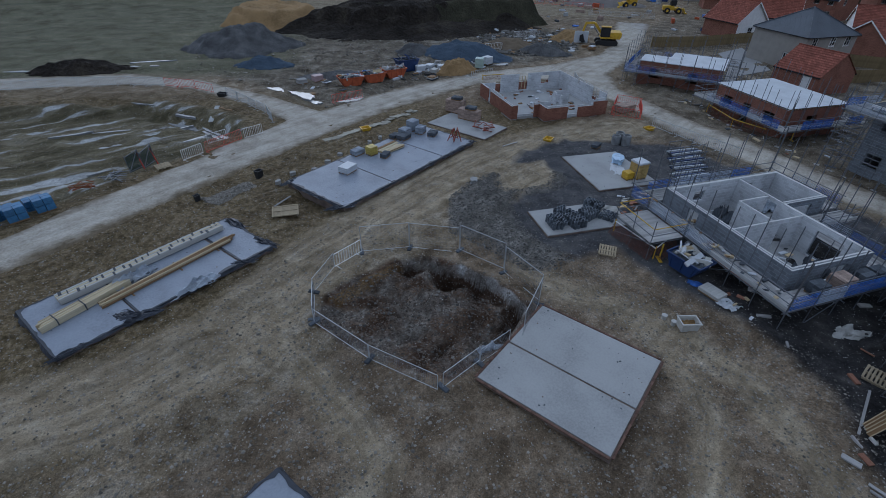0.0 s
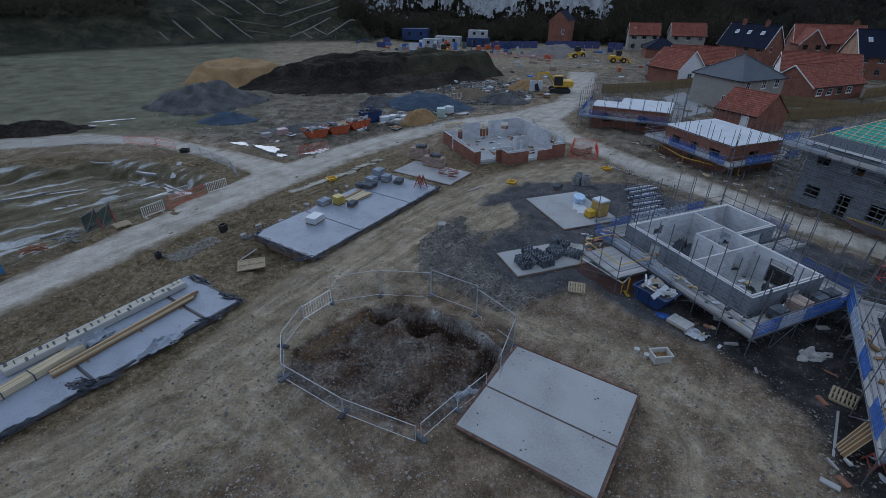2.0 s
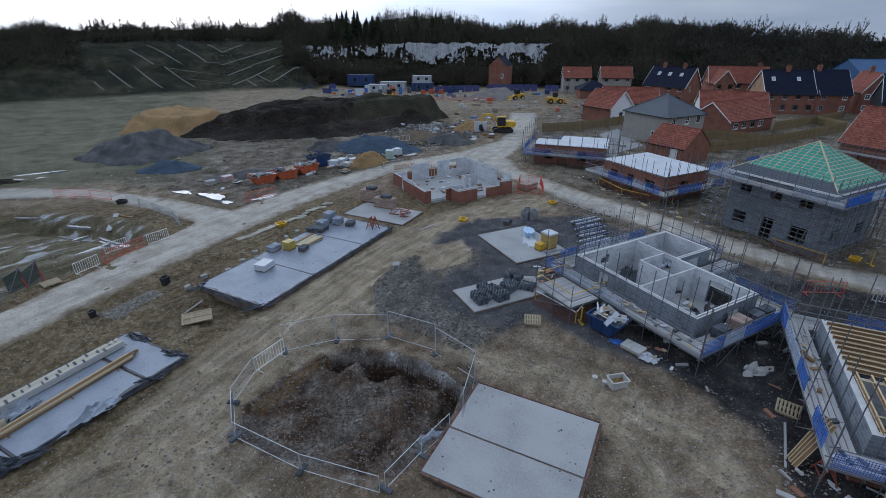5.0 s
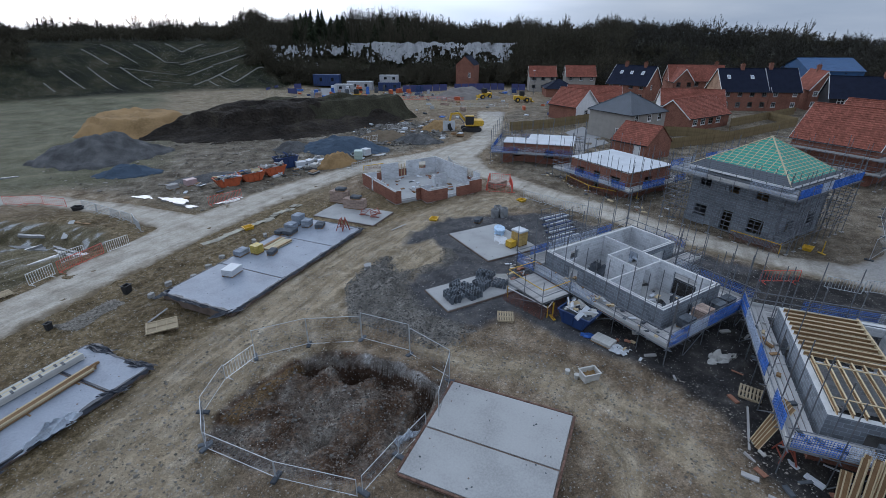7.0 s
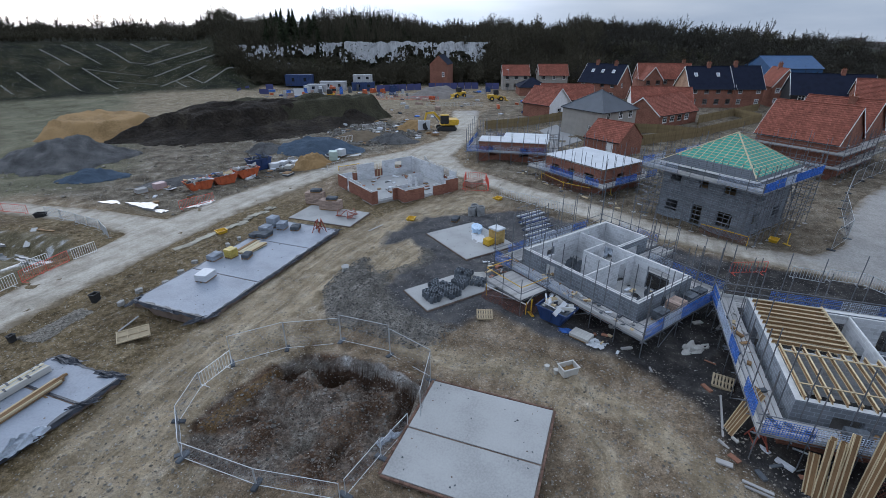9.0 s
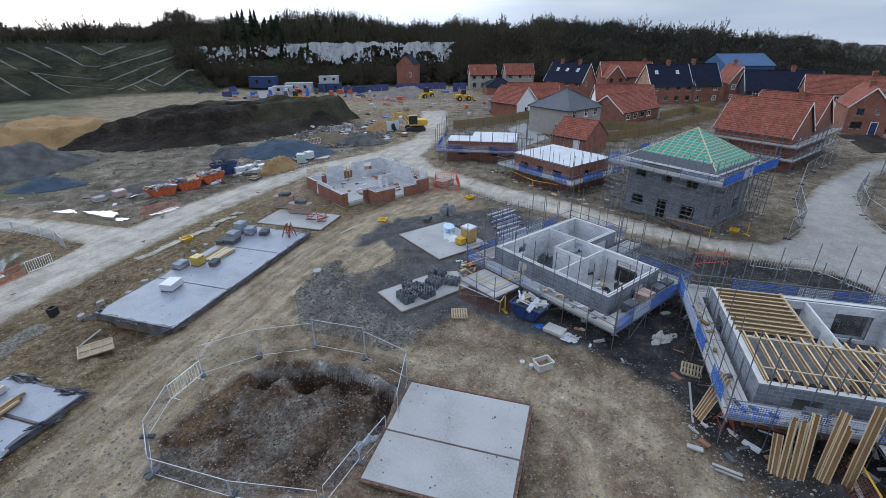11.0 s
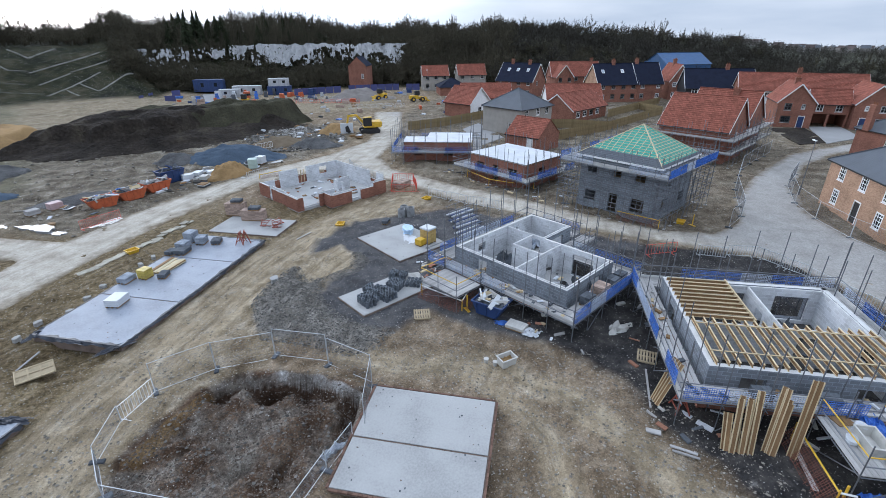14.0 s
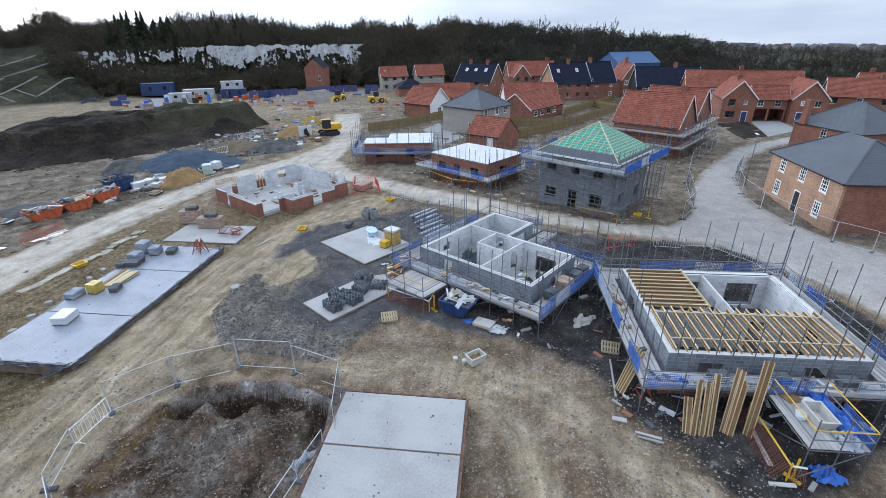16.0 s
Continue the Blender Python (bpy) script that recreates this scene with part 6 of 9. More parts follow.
        if W >= D:
            slopes = [((-o, -o, ze), (W + o, -o, ze), a2, a1), ((W + o, -o, ze), (W + o, D + o, ze), a2, a2), ((W + o, D + o, ze), (-o, D + o, ze), a1, a2), ((-o, D + o, ze), (-o, -o, ze), a1, a1)]
        else:
            slopes = [((-o, -o, ze), (W + o, -o, ze), a1, a1), ((W + o, -o, ze), (W + o, D + o, ze), a2, a1), ((W + o, D + o, ze), (-o, D + o, ze), a2, a2), ((-o, D + o, ze), (-o, -o, ze), a1, a2)]
    for a, b, c, d in slopes:
        bm = bmesh.new()
        tiled_slope(bm, a, b, c, d, *((0.34, 0.06) if tiles is ROOF_RED else (0.25, 0.010)))
        a, b, c, d = (Vector(v) for v in (a, b, c, d))
        roof = part("roof", bm, tiles, t)
        bm = bmesh.new()
        bar(bm, a + Vector((0, 0, -0.06)), b + Vector((0, 0, -0.06)), 0.09, 0.13)
        part("gutter", bm, BLACK, roof)
    bm = bmesh.new()
    if axis == "x":
        bar(bm, (-o, D / 2, rz + 0.05), (W + o, D / 2, rz + 0.05), 0.22, 0.1)
    elif axis == "y":
        bar(bm, (W / 2, -o, rz + 0.05), (W / 2, D + o, rz + 0.05), 0.22, 0.1)
    else:
        for c, e in ((slopes[0][0], slopes[0][3]), (slopes[0][1], slopes[0][2]), (slopes[2][0], slopes[2][3]), (slopes[2][1], slopes[2][2])):
            bar(bm, Vector(c) + Vector((0, 0, 0.05)), Vector(e) + Vector((0, 0, 0.05)), 0.18, 0.08)
    part("ridge_tiles", bm, tiles, t)
    if axis in "xy" and trim:
        for a, b, c, d in slopes:
            for p, q in ((a, d), (b, c)):
                bm = bmesh.new()
                bar(bm, Vector(p) + Vector((0, 0, -0.1)), Vector(q) + Vector((0, 0, -0.1)), 0.05, 0.2)
                part("bargeboard", bm, WHITE, t)
    for cx, cy, ch in chimneys:
        bm = bmesh.new()
        z0 = eave - 0.3
        box(bm, cx - 0.45, cx + 0.45, cy - 0.3, cy + 0.3, z0, ch)
        box(bm, cx - 0.52, cx + 0.52, cy - 0.37, cy + 0.37, ch, ch + 0.14)
        c = part("chimney", bm, walls if walls in (BRICK, BRICK_BUFF) else BRICK, t)
        for u in (-0.2, 0.2):
            bm = bmesh.new()
            tube(bm, (cx + u, cy, ch + 0.14), (cx + u, cy, ch + 0.45), 0.11, 8, 0.09)
            part("chimney_pot", bm, HESSIAN, c)
    return t


def row(n, first, pitch, z, w, h):
    return [(first + i * pitch, z, w, h) for i in range(n)]


W2 = lambda W, n=3: row(n, 0.8, (W - 2.6) / max(1, n - 1), 0.9, 1.1, 1.2) + row(n, 0.8, (W - 2.6) / max(1, n - 1), 3.4, 1.1, 1.2)

house(60.6, 27.0, 217.3, 12.6, 8.6, 5.15, 8.1, "orange brick house with white sashes and a grey hipped roof", BRICK_BUFF, ROOF_GREY, "hip",
      {"f": [(1.9, 0.75, 1.15, 1.6), (9.3, 0.75, 1.15, 1.6), (1.9, 3.3, 1.15, 1.55), (5.7, 3.3, 1.15, 1.55), (9.4, 3.3, 1.15, 1.55)], "r": [(4.2, 3.3, 0.9, 1.3)]}, [(12.2, 6.2, 8.6)], bars=(3, 4), door=("f", 5.9, 0.95), flank=BRICK, door_paint=BLACK)
house(84.2, 35.8, 200, 10.6, 9.5, 5.1, 8.3, "brick house with a grey slate hipped roof and an outside chimney", BRICK, ROOF_GREY, "hip", {"f": [(4.6, 3.3, 1.0, 1.4), (4.6, 0.9, 1.0, 1.4)]}, [(1.6, -0.2, 8.2)], bars=(2, 3))
house(102.4, 57.9, 137, 6.3, 9.5, 5.0, 8.3, "brick gabled house with a red tiled roof and dark blue door", BRICK, ROOF_RED, "y", {"f": [(1.0, 0.9, 1.7, 1.3), (1.2, 3.3, 1.2, 1.3), (4.0, 3.6, 0.7, 0.9)]}, [(3.1, 3.5, 9.0)], door=("f", 4.0, 1.0))
house(111.9, 49.0, 137, 6.3, 9.5, 5.0, 8.3, "brick gabled house with a red tiled roof beside a carport", BRICK, ROOF_RED, "y", {"f": [(3.6, 0.9, 1.7, 1.3), (3.9, 3.3, 1.2, 1.3), (1.5, 3.6, 0.7, 0.9)]}, (), door=("f", 1.2, 1.0))
house(108.6, 54.9, 137, 6.4, 5.5, 4.6, 7.0, "red-roofed link house over a dark carport", BRICK, ROOF_RED, "x", {"f": [(0.8, 3.0, 1.2, 1.3), (4.0, 3.0, 1.2, 1.3)]}, voids=((0.4, 2.9, -0.5, 2.5), (3.3, 6.0, -0.5, 2.5)))
house(114.0, 74.0, 137, 25, 8, 5.2, 8.6, "long brick house with a red roof and pale upper wall", WHITE, ROOF_RED, "x", {"f": W2(25, 6)}, [(12, 4, 9.4)], gable_wall=BRICK)
house(122.5, 47.5, 150, 11, 8, 5.0, 8.2, "brick house with a red tiled gable roof", BRICK, ROOF_RED, "x", {"f": W2(11)}, [(9, 4, 9.1)])
house(133.0, 46.0, 150, 13, 8, 5.2, 8.8, "brick house with a red roof and chimney stacks", BRICK, ROOF_RED, "x", {"f": W2(13)}, [(2, 4, 9.5), (11, 4, 9.5)])
house(63.2, 52.4, 163, 9.8, 8.2, 4.9, 9.0, "new brick house with a steep red pantile roof in scaffolding", BRICK, ROOF_RED, "x", {"r": [(3.4, 2.9, 1.0, 1.2)]})
house(72.6, 55.0, 163, 9.0, 8.2, 4.9, 9.0, "second new brick house with a steep red pantile roof", BRICK, ROOF_RED, "x", {}, [(5.6, 3.6, 9.2)])
house(48.9, 81.9, 163, 9.4, 9.4, 5.0, 8.0, "pale brick house with a grey slate pyramid roof", RENDER_GREY, ROOF_GREY, "hip", {"f": [(6.4, 0.9, 0.9, 1.4)], "r": [(1.0, 3.4, 1.0, 1.3), (4.4, 3.4, 1.1, 1.3), (7.2, 3.4, 1.1, 1.3)]})
house(44.4, 66.9, 158, 6.3, 6.6, 2.4, 4.9, "small brick garage with a red tiled roof and white door", BRICK, ROOF_RED, "x", {}, door=("f", 4.3, 0.95), over=0.12, trim=False, door_paint=WHITE)
house(67.2, 87.8, 163, 8.4, 13.5, 2.6, 5.6, "low brick building with a long red tiled roof", BRICK, ROOF_RED, "y", {"r": row(4, 1.2, 2.6, 0.9, 1.5, 1.2)})
house(50.6, 102.2, 158, 7.5, 7.5, 3.2, 6.4, "brick house with a red roof and white boarded gable", BRICK, ROOF_RED, "x", {"r": [(3.0, 0.8, 1.3, 1.4)]}, gable_wall=WHITE)
house(57.0, 106.0, 118, 12, 7, 3.2, 6.2, "low house with a red tiled roof behind the gabled one", BRICK, ROOF_RED, "x", {})
house(75.0, 95.5, 118, 13, 7.5, 3.0, 6.0, "white-walled house with a red tiled roof", WHITE, ROOF_RED, "x", {"r": [(2.6, 0.9, 1.2, 1.2)]})
house(80.5, 127.5, 150, 11.5, 9.5, 4.6, 9.2, "brick terrace with a dark slate roof and roof lights", BRICK, ROOF_NAVY, "x", {"f": W2(11.5, 4), "r": [(3.0, 3.2, 1.0, 1.2)]}, [(3, 4.6, 9.9), (8.5, 4.6, 9.9)])
house(66.5, 150.0, 107, 8.4, 6.5, 4.8, 7.6, "pale far house with a red tiled roof", RENDER_GREY, ROOF_RED, "x", {"f": W2(8.4)})
house(78.0, 147.0, 107, 9.2, 6.5, 4.8, 7.8, "pale far house with a red roof beside the wood", RENDER_GREY, ROOF_RED, "x", {"f": W2(9.2)})
house(100.0, 126.0, 115, 15, 8, 5.0, 8.9, "brick house with a red roof and white bargeboards", BRICK, ROOF_RED, "x", {"f": W2(15, 5)}, [(13, 4, 9.6)])
house(99.0, 122.6, 107, 5.5, 6, 5.0, 8.3, "brick gabled wing with a white door", BRICK, ROOF_RED, "y", {"f": W2(5.5, 2)})
house(96.0, 101.0, 107, 11.3, 9, 4.8, 9.6, "brick terrace house with a dark slate roof", BRICK, ROOF_NAVY, "x", {"f": W2(11.3, 4)}, [(5.6, 4.4, 10.4)], gable_wall=BRICK_BUFF)
house(106.9, 97.7, 107, 7.2, 8.4, 4.8, 9.7, "brick end-terrace house with a dark slate roof", BRICK, ROOF_NAVY, "x", {"f": W2(7.2, 2)}, [(0.9, 4.2, 10.6)])
house(117.5, 96.5, 117, 5.2, 9, 5.2, 9.2, "narrow brick gabled house beside the terrace", BRICK, ROOF_RED, "y", {"f": W2(5.2, 2)}, [(2.6, 5, 10.2)])
house(111.0, 86.0, 128, 16, 9, 4.6, 8.8, "dark house row with slate roof and white dormers", BLACK, ROOF_NAVY, "x", {"f": row(4, 1.4, 3.8, 3.1, 1.5, 1.3)}, [(10, 4.5, 9.7)])
house(46.5, 167.3, 121, 6.2, 8.5, 7.4, 10.2, "tall narrow brick gabled house by the quarry face", BRICK, ROOF_NAVY, "y", {"f": [(4.3, 3.4, 0.9, 1.5)]}, over=0.12, trim=False)
house(141.0, 118.0, 107, 16, 14, 7.4, 10.6, "large blue metal-clad barn behind the estate", BARN_BLUE, BARN_BLUE, "x", {}, trim=False)

for nm, pts, mt, lab in (("driveway", [(107.7, 54.1), (113.2, 51.0), (105.0, 43.6), (94.3, 43.6)], ROAD_GREY, "pale paved driveway before the carport"),
                         ("compound_yard", [(-11.13, 154.91), (-5.73, 176.86), (9.45, 172.23), (9.97, 147.58)], ROAD_GREY, "pale stone-surfaced yard of the site compound"),
                         ("yard", [(45.71, 84.36), (51.94, 88.81), (48.54, 73.7), (41.97, 70.11)], ROAD_GREY, "grey paved yard beside the pale brick house"),
                         ("garden_bed", [(100.0, 57.0), (106.0, 53.8), (96.0, 43.9), (89.6, 45.4)], SPOIL, "bare dark soil bed before the gabled house")):
    bm = bmesh.new()
    prism(bm, pts, -0.8, 0.10 if nm == "garden_bed" else 0.14)
    tagged(part(nm, bm, mt), lab, "soil" if nm == "garden_bed" else "paving", kind="structure")

def roof_lights(ob, W, D, eave, ridge, places):
    # small glazed lights lying in the front slope
    slope = math.atan2(ridge - eave, D / 2)
    for u in places:
        bm = bmesh.new()
        box(bm, -0.4, 0.4, -0.55, 0.55, 0.0, 0.09)
        light = part("roof_light", bm, WHITE, ob, "white-framed roof light")
        light.matrix_basis = pose(u, D * 0.30, eave + (ridge - eave) * 0.6 + 0.03, math.degrees(slope))
        bm = bmesh.new()
        box(bm, -0.31, 0.31, -0.46, 0.46, 0.09, 0.1)
        part("pane", bm, POLYTHENE, light)


for ob in [o for o in bpy.data.objects if o.name.startswith("house") and o.parent is None]:
    if "roof lights" in ob["label"]:
        roof_lights(ob, 11.5, 9.5, 4.6, 9.2, (2.6, 5.6, 8.8))
    elif ob["label"] == "brick terrace house with a dark slate roof":
        roof_lights(ob, 11.3, 9.0, 4.8, 9.6, (2.0, 7.6))
house(65.38, 135.1, 107, 8.5, 8.0, 2.6, 4.8, "low dark slate hipped roof behind the gabled house", BRICK, ROOF_NAVY, "hip", {})

# ---- fences and barriers ----
def heras_mesh():
    bm = bmesh.new()
    for x in (0.0, 3.45):
        tube(bm, (x, 0, 0.08), (x, 0, 2.0), 0.021, 6)
    for z in (0.12, 1.98):
        tube(bm, (0, 0, z), (3.45, 0, z), 0.019, 6)
    return mesh_of("panel_frame", bm, GALV)


def heras_wire():
    bm = bmesh.new()
    for i in range(1, 36):
        bar(bm, (i * 3.45 / 36, 0, 0.12), (i * 3.45 / 36, 0, 1.98), 0.004)
    for k in range(1, 9):
        bar(bm, (0, 0, 0.12 + k * 0.207), (3.45, 0, 0.12 + k * 0.207), 0.004)
    return mesh_of("wire_mesh", bm, STEEL)


def foot_mesh():
    bm = bmesh.new()
    box(bm, -0.33, 0.33, -0.12, 0.12, 0, 0.13)
    bmesh.ops.bevel(bm, geom=list(bm.edges), offset=0.025, segments=1, affect="EDGES")
    return mesh_of("foot_block", bm, DARK_GREY)


def ped_meshes(material):
    """A crowd barrier: a bent tube frame, and one of the uprights that fill it."""
    bm = bmesh.new()
    for p, q in (((0, 0, 0.15), (0, 0, 1.1)), ((2.2, 0, 0.15), (2.2, 0, 1.1)), ((0, 0, 1.1), (2.2, 0, 1.1)), ((0, 0, 0.2), (2.2, 0, 0.2))):
        tube(bm, p, q, 0.024, 6)
    for x in (0.25, 1.95):
        tube(bm, (x, -0.3, 0.03), (x, 0.3, 0.03), 0.02, 5)
        tube(bm, (x, 0, 0.03), (x, 0, 0.2), 0.02, 5)
    fr = mesh_of("barrier_frame", bm, material)
    bm = bmesh.new()
    tube(bm, (0, 0, 0.2), (0, 0, 1.1), 0.016, 4)
    return fr, mesh_of("upright", bm, material)


HERAS, HERAS_WIRE, FOOT = heras_mesh(), heras_wire(), foot_mesh()
PED_STEEL, PED_RED, PED_WHITE = ped_meshes(GALV), ped_meshes(RED_PLASTIC), ped_meshes(WHITE)


def heras_run(points, label, lean=0.0, group="mesh fence panels", feet=True, tall=1.0):
    """Temporary mesh fence panels between points; the length of each panel is fitted to its gap."""
    for (ax, ay), (bx, by) in zip(points, points[1:]):
        length = math.hypot(bx - ax, by - ay)
        n = max(1, round(length / 3.45))
        for i in range(n):
            x, y = ax + (bx - ax) * i / n, ay + (by - ay) * i / n
            s = length / n / 3.5
            t = thing("mesh_fence_panel", pose(x, y, ground_z(x, y), 0, 0, math.degrees(math.atan2(by - ay, bx - ax))), label, "fence", group)
            m = Matrix.Rotation(radians(lean), 4, "X") @ Matrix.Diagonal((s, 1, tall, 1))
            piece("panel_frame", HERAS, t, m)
            piece("wire_mesh", HERAS_WIRE, t, m)
            if feet:
                piece("foot_block", FOOT, t, pose(0, 0, 0.0, 0, 0, 90))


def barrier_run(points, label, me, group="crowd barriers"):
    for (ax, ay), (bx, by) in zip(points, points[1:]):
        length = math.hypot(bx - ax, by - ay)
        n = max(1, round(length / 2.35))
        for i in range(n):
            x, y = ax + (bx - ax) * i / n, ay + (by - ay) * i / n
            t = thing("crowd_barrier", pose(x, y, ground_z(x, y), 0, 0, math.degrees(math.atan2(by - ay, bx - ax)) + random.uniform(-5, 5)), label, "barrier", group)
            k = length / n / 2.3
            piece("frame", me[0], t, Matrix.Diagonal((k, 1, 1, 1)))
            for j in range(1, 11):
                piece("upright", me[1], t, Matrix.Translation((k * j * 0.2, 0, 0)))


heras_run([(-6.9, 18.7), (-7.4, 20.9), (-6.7, 23.4)], "galvanised low mesh fence panel beside the dug pit", tall=0.52)
heras_run([(-5.3, 25.2), (-2.2, 25.8), (1.1, 25.3), (3.8, 23.3), (5.6, 20.6)], "galvanised mesh fence panel along the pit's edge")
heras_run([(-6.8, 18.4), (-3.5, 15.9), (-0.1, 14.1)], "galvanised low mesh fence panel in front of the pit", tall=0.52)
heras_run([(0.1, 14.2), (1.9, 15.9), (3.5, 17.3)], "galvanised low mesh fence panel running up to the slab", tall=0.52)
heras_run([(5.5, 20.4), (4.2, 17.6)], "mesh fence panel standing on the slab's edge")
barrier_run([(-6.7, 23.4), (-5.3, 25.2)], "pale galvanised crowd barrier closing the pit fence", PED_WHITE)
barrier_run([(-60.0, 56.2), (-48.4, 60.0), (-42.0, 61.0), (-35.8, 61.2)], "grey crowd barrier along the side road", PED_STEEL)
barrier_run([(-35.8, 61.2), (-31.4, 60.0), (-28.5, 58.4)], "red plastic barrier along the side road", PED_RED)
barrier_run([(-26.5, 57.4), (-22.6, 54.0), (-19.8, 51.6), (-18.3, 48.4)], "grey crowd barrier at the road corner", PED_STEEL)
barrier_run([(-23.1, 38.6), (-21.9, 40.3)], "white barrier at the road edge", PED_WHITE)
barrier_run([(-21.8, 40.4), (-19.7, 43.9)], "red barrier at the road edge", PED_RED)
barrier_run([(-19.6, 44.1), (-18.3, 45.6)], "white barrier beside the drainage channel", PED_WHITE)
barrier_run([(-22.9, 43.2), (-21.5, 44.6)], "white barrier fallen behind the road edge", PED_WHITE)
barrier_run([(17.7, 67.2), (17.6, 64.6), (18.8, 59.6), (19.7, 57.9)], "tall grey barrier behind the brick shell", PED_STEEL)
barrier_run([(18.7, 52.6), (21.6, 51.4), (23.0, 55.6), (20.6, 57.0), (18.7, 52.6)], "orange barrier penning in a stack by the road", PED_RED)
barrier_run([(31.8, 25.4), (34.8, 24.6)], "red barrier beside the concrete road", PED_RED)
barrier_run([(36.0, 23.6), (39.6, 20.6), (39.8, 16.6), (38.4, 10.5)], "grey crowd barrier beside the concrete road", PED_STEEL)
barrier_run([(22.2, 49.4), (25.0, 44.4), (27.2, 41.0)], "grey crowd barrier behind the steel stacks", PED_STEEL)
GREEN_NET = mat("green_debris_net", (0.035, 0.065, 0.06), 0.8, 0.6, 3, 20, 0.2)
for (ax, ay), (bx, by) in (((-27.05, 37.0), (-26.6, 38.2)), ((-26.56, 38.3), (-26.4, 39.9))):
    t = thing("netted_panel", pose(ax, ay, ground_z(ax, ay), 0, 0, math.degrees(math.atan2(by - ay, bx - ax))), "dark green netted frame standing in the stripped basin", "fence", "netted panels")
    w = math.hypot(bx - ax, by - ay)
    for p, q in (((0, 0, -0.2), (0, 0.12, 1.7)), ((w, 0, -0.2), (w, 0.12, 1.9)), ((0, 0.1, 1.6), (w, 0.1, 1.8)), ((0, 0.02, 0.3), (w, 0.02, 0.3)), ((0, 0.02, 0.3), (w, 0.1, 1.8))):
        pole(t, p, q, "frame_tube", 0.035)
    bm = bmesh.new()
    for i in range(25):
        bar(bm, (w * i / 24, 0.03, 0.2), (w * i / 24, 0.11, 1.65), 0.03, 0.006)
    for k in range(22):
        z = 0.2 + k * 0.068
        bar(bm, (0, 0.03 + 0.05 * z, z), (w, 0.03 + 0.05 * z, z), 0.03, 0.006)
    part("net", bm, GREEN_NET, t)
    pole(t, (w, -0.1, -0.1), (w * 0.96, 0.2, 1.5), "prop", 0.05, UNIT_TUBE_RED)
t = thing("loose_plank", pose(0, 0, 0), "long grey plank laid over the drainage channel", "timber", "loose planks")
plank(t, (-25.7, 50.2, ground_z(-25.7, 50.2) + 0.35), (-26.1, 53.6, ground_z(-26.1, 53.6) + 0.12), 0.5, 0.06, TOE, "plank")
t = thing("loose_plank", pose(0, 0, 0), "weathered plank on the bank above the channel", "timber", "loose planks")
plank(t, (-25.7, 53.2, ground_z(-25.7, 53.2) + 0.1), (-23.9, 52.0, ground_z(-23.9, 52.0) + 0.1), 0.25, 0.05, TIMBER_DARK, "plank")
heras_run([(70.0, 34.8), (63.8, 32.2), (57.9, 28.0), (54.7, 24.1), (52.3, 19.8), (51.0, 15.8), (51.5, 10.0)], "mesh fence panel round a new house's plot")
heras_run([(44.6, 26.6), (48.6, 28.0), (56.5, 34.2), (66.0, 39.8), (80.0, 44.5)], "mesh fence panel along the road's edge")


# ---- loose building materials ----
BRICK_STACK = mat("dusty_brick", (0.38, 0.29, 0.24), 0.9, 0.6, 3, 30, vary=0.25)

PLY = mat("weathered_plywood", (0.40, 0.33, 0.22), 0.85, 0.6, 1.5, 20, 0.2, vary=0.15)


def pallet(x, y, bearing, label, z=None, tilt=0.0):
    t = thing("pallet", at(x, y, bearing, ground_z(x, y) + 0.02 if z is None else z) @ Matrix.Rotation(radians(tilt), 4, "Y"), label, "pallet", "pallets")
    for i in range(7):
        yy = -0.5 + i / 6
        plank(t, (-0.6, yy, 0.13), (0.6, yy, 0.13), 0.1, 0.02, PLY, "slat")
    for xx in (-0.55, 0, 0.55):
        plank(t, (xx, -0.5, 0.065), (xx, 0.5, 0.065), 0.09, 0.1, PLY, "bearer")
    return t


pallet(10.8, 25.5, 20, "loose wooden pallet on the gravel edge")
pallet(-24.3, 37.4, 46, "old wooden pallet lying beside the road")
pallet(21.0, 15.3, 50, "loose wooden pallet beside the scaffold")
t = thing("formwork_panel", at(-11.75, 30.3, 74, 0.06), "pale plywood panel lying on the earth", "panel")
bm = bmesh.new()
box(bm, -0.95, 0.95, -0.75, 0.75, 0, 0.03)
part("sheet", bm, PLY, t)
for yy in (-0.7, 0, 0.7):
    plank(t, (-0.95, yy, 0.055), (0.95, yy, 0.055), 0.09, 0.05, PLY, "rib")
for xx in (-0.9, -0.3, 0.3, 0.9):
    plank(t, (xx, -0.75, 0.06), (xx, 0.75, 0.06), 0.07, 0.045, PLY, "rib")


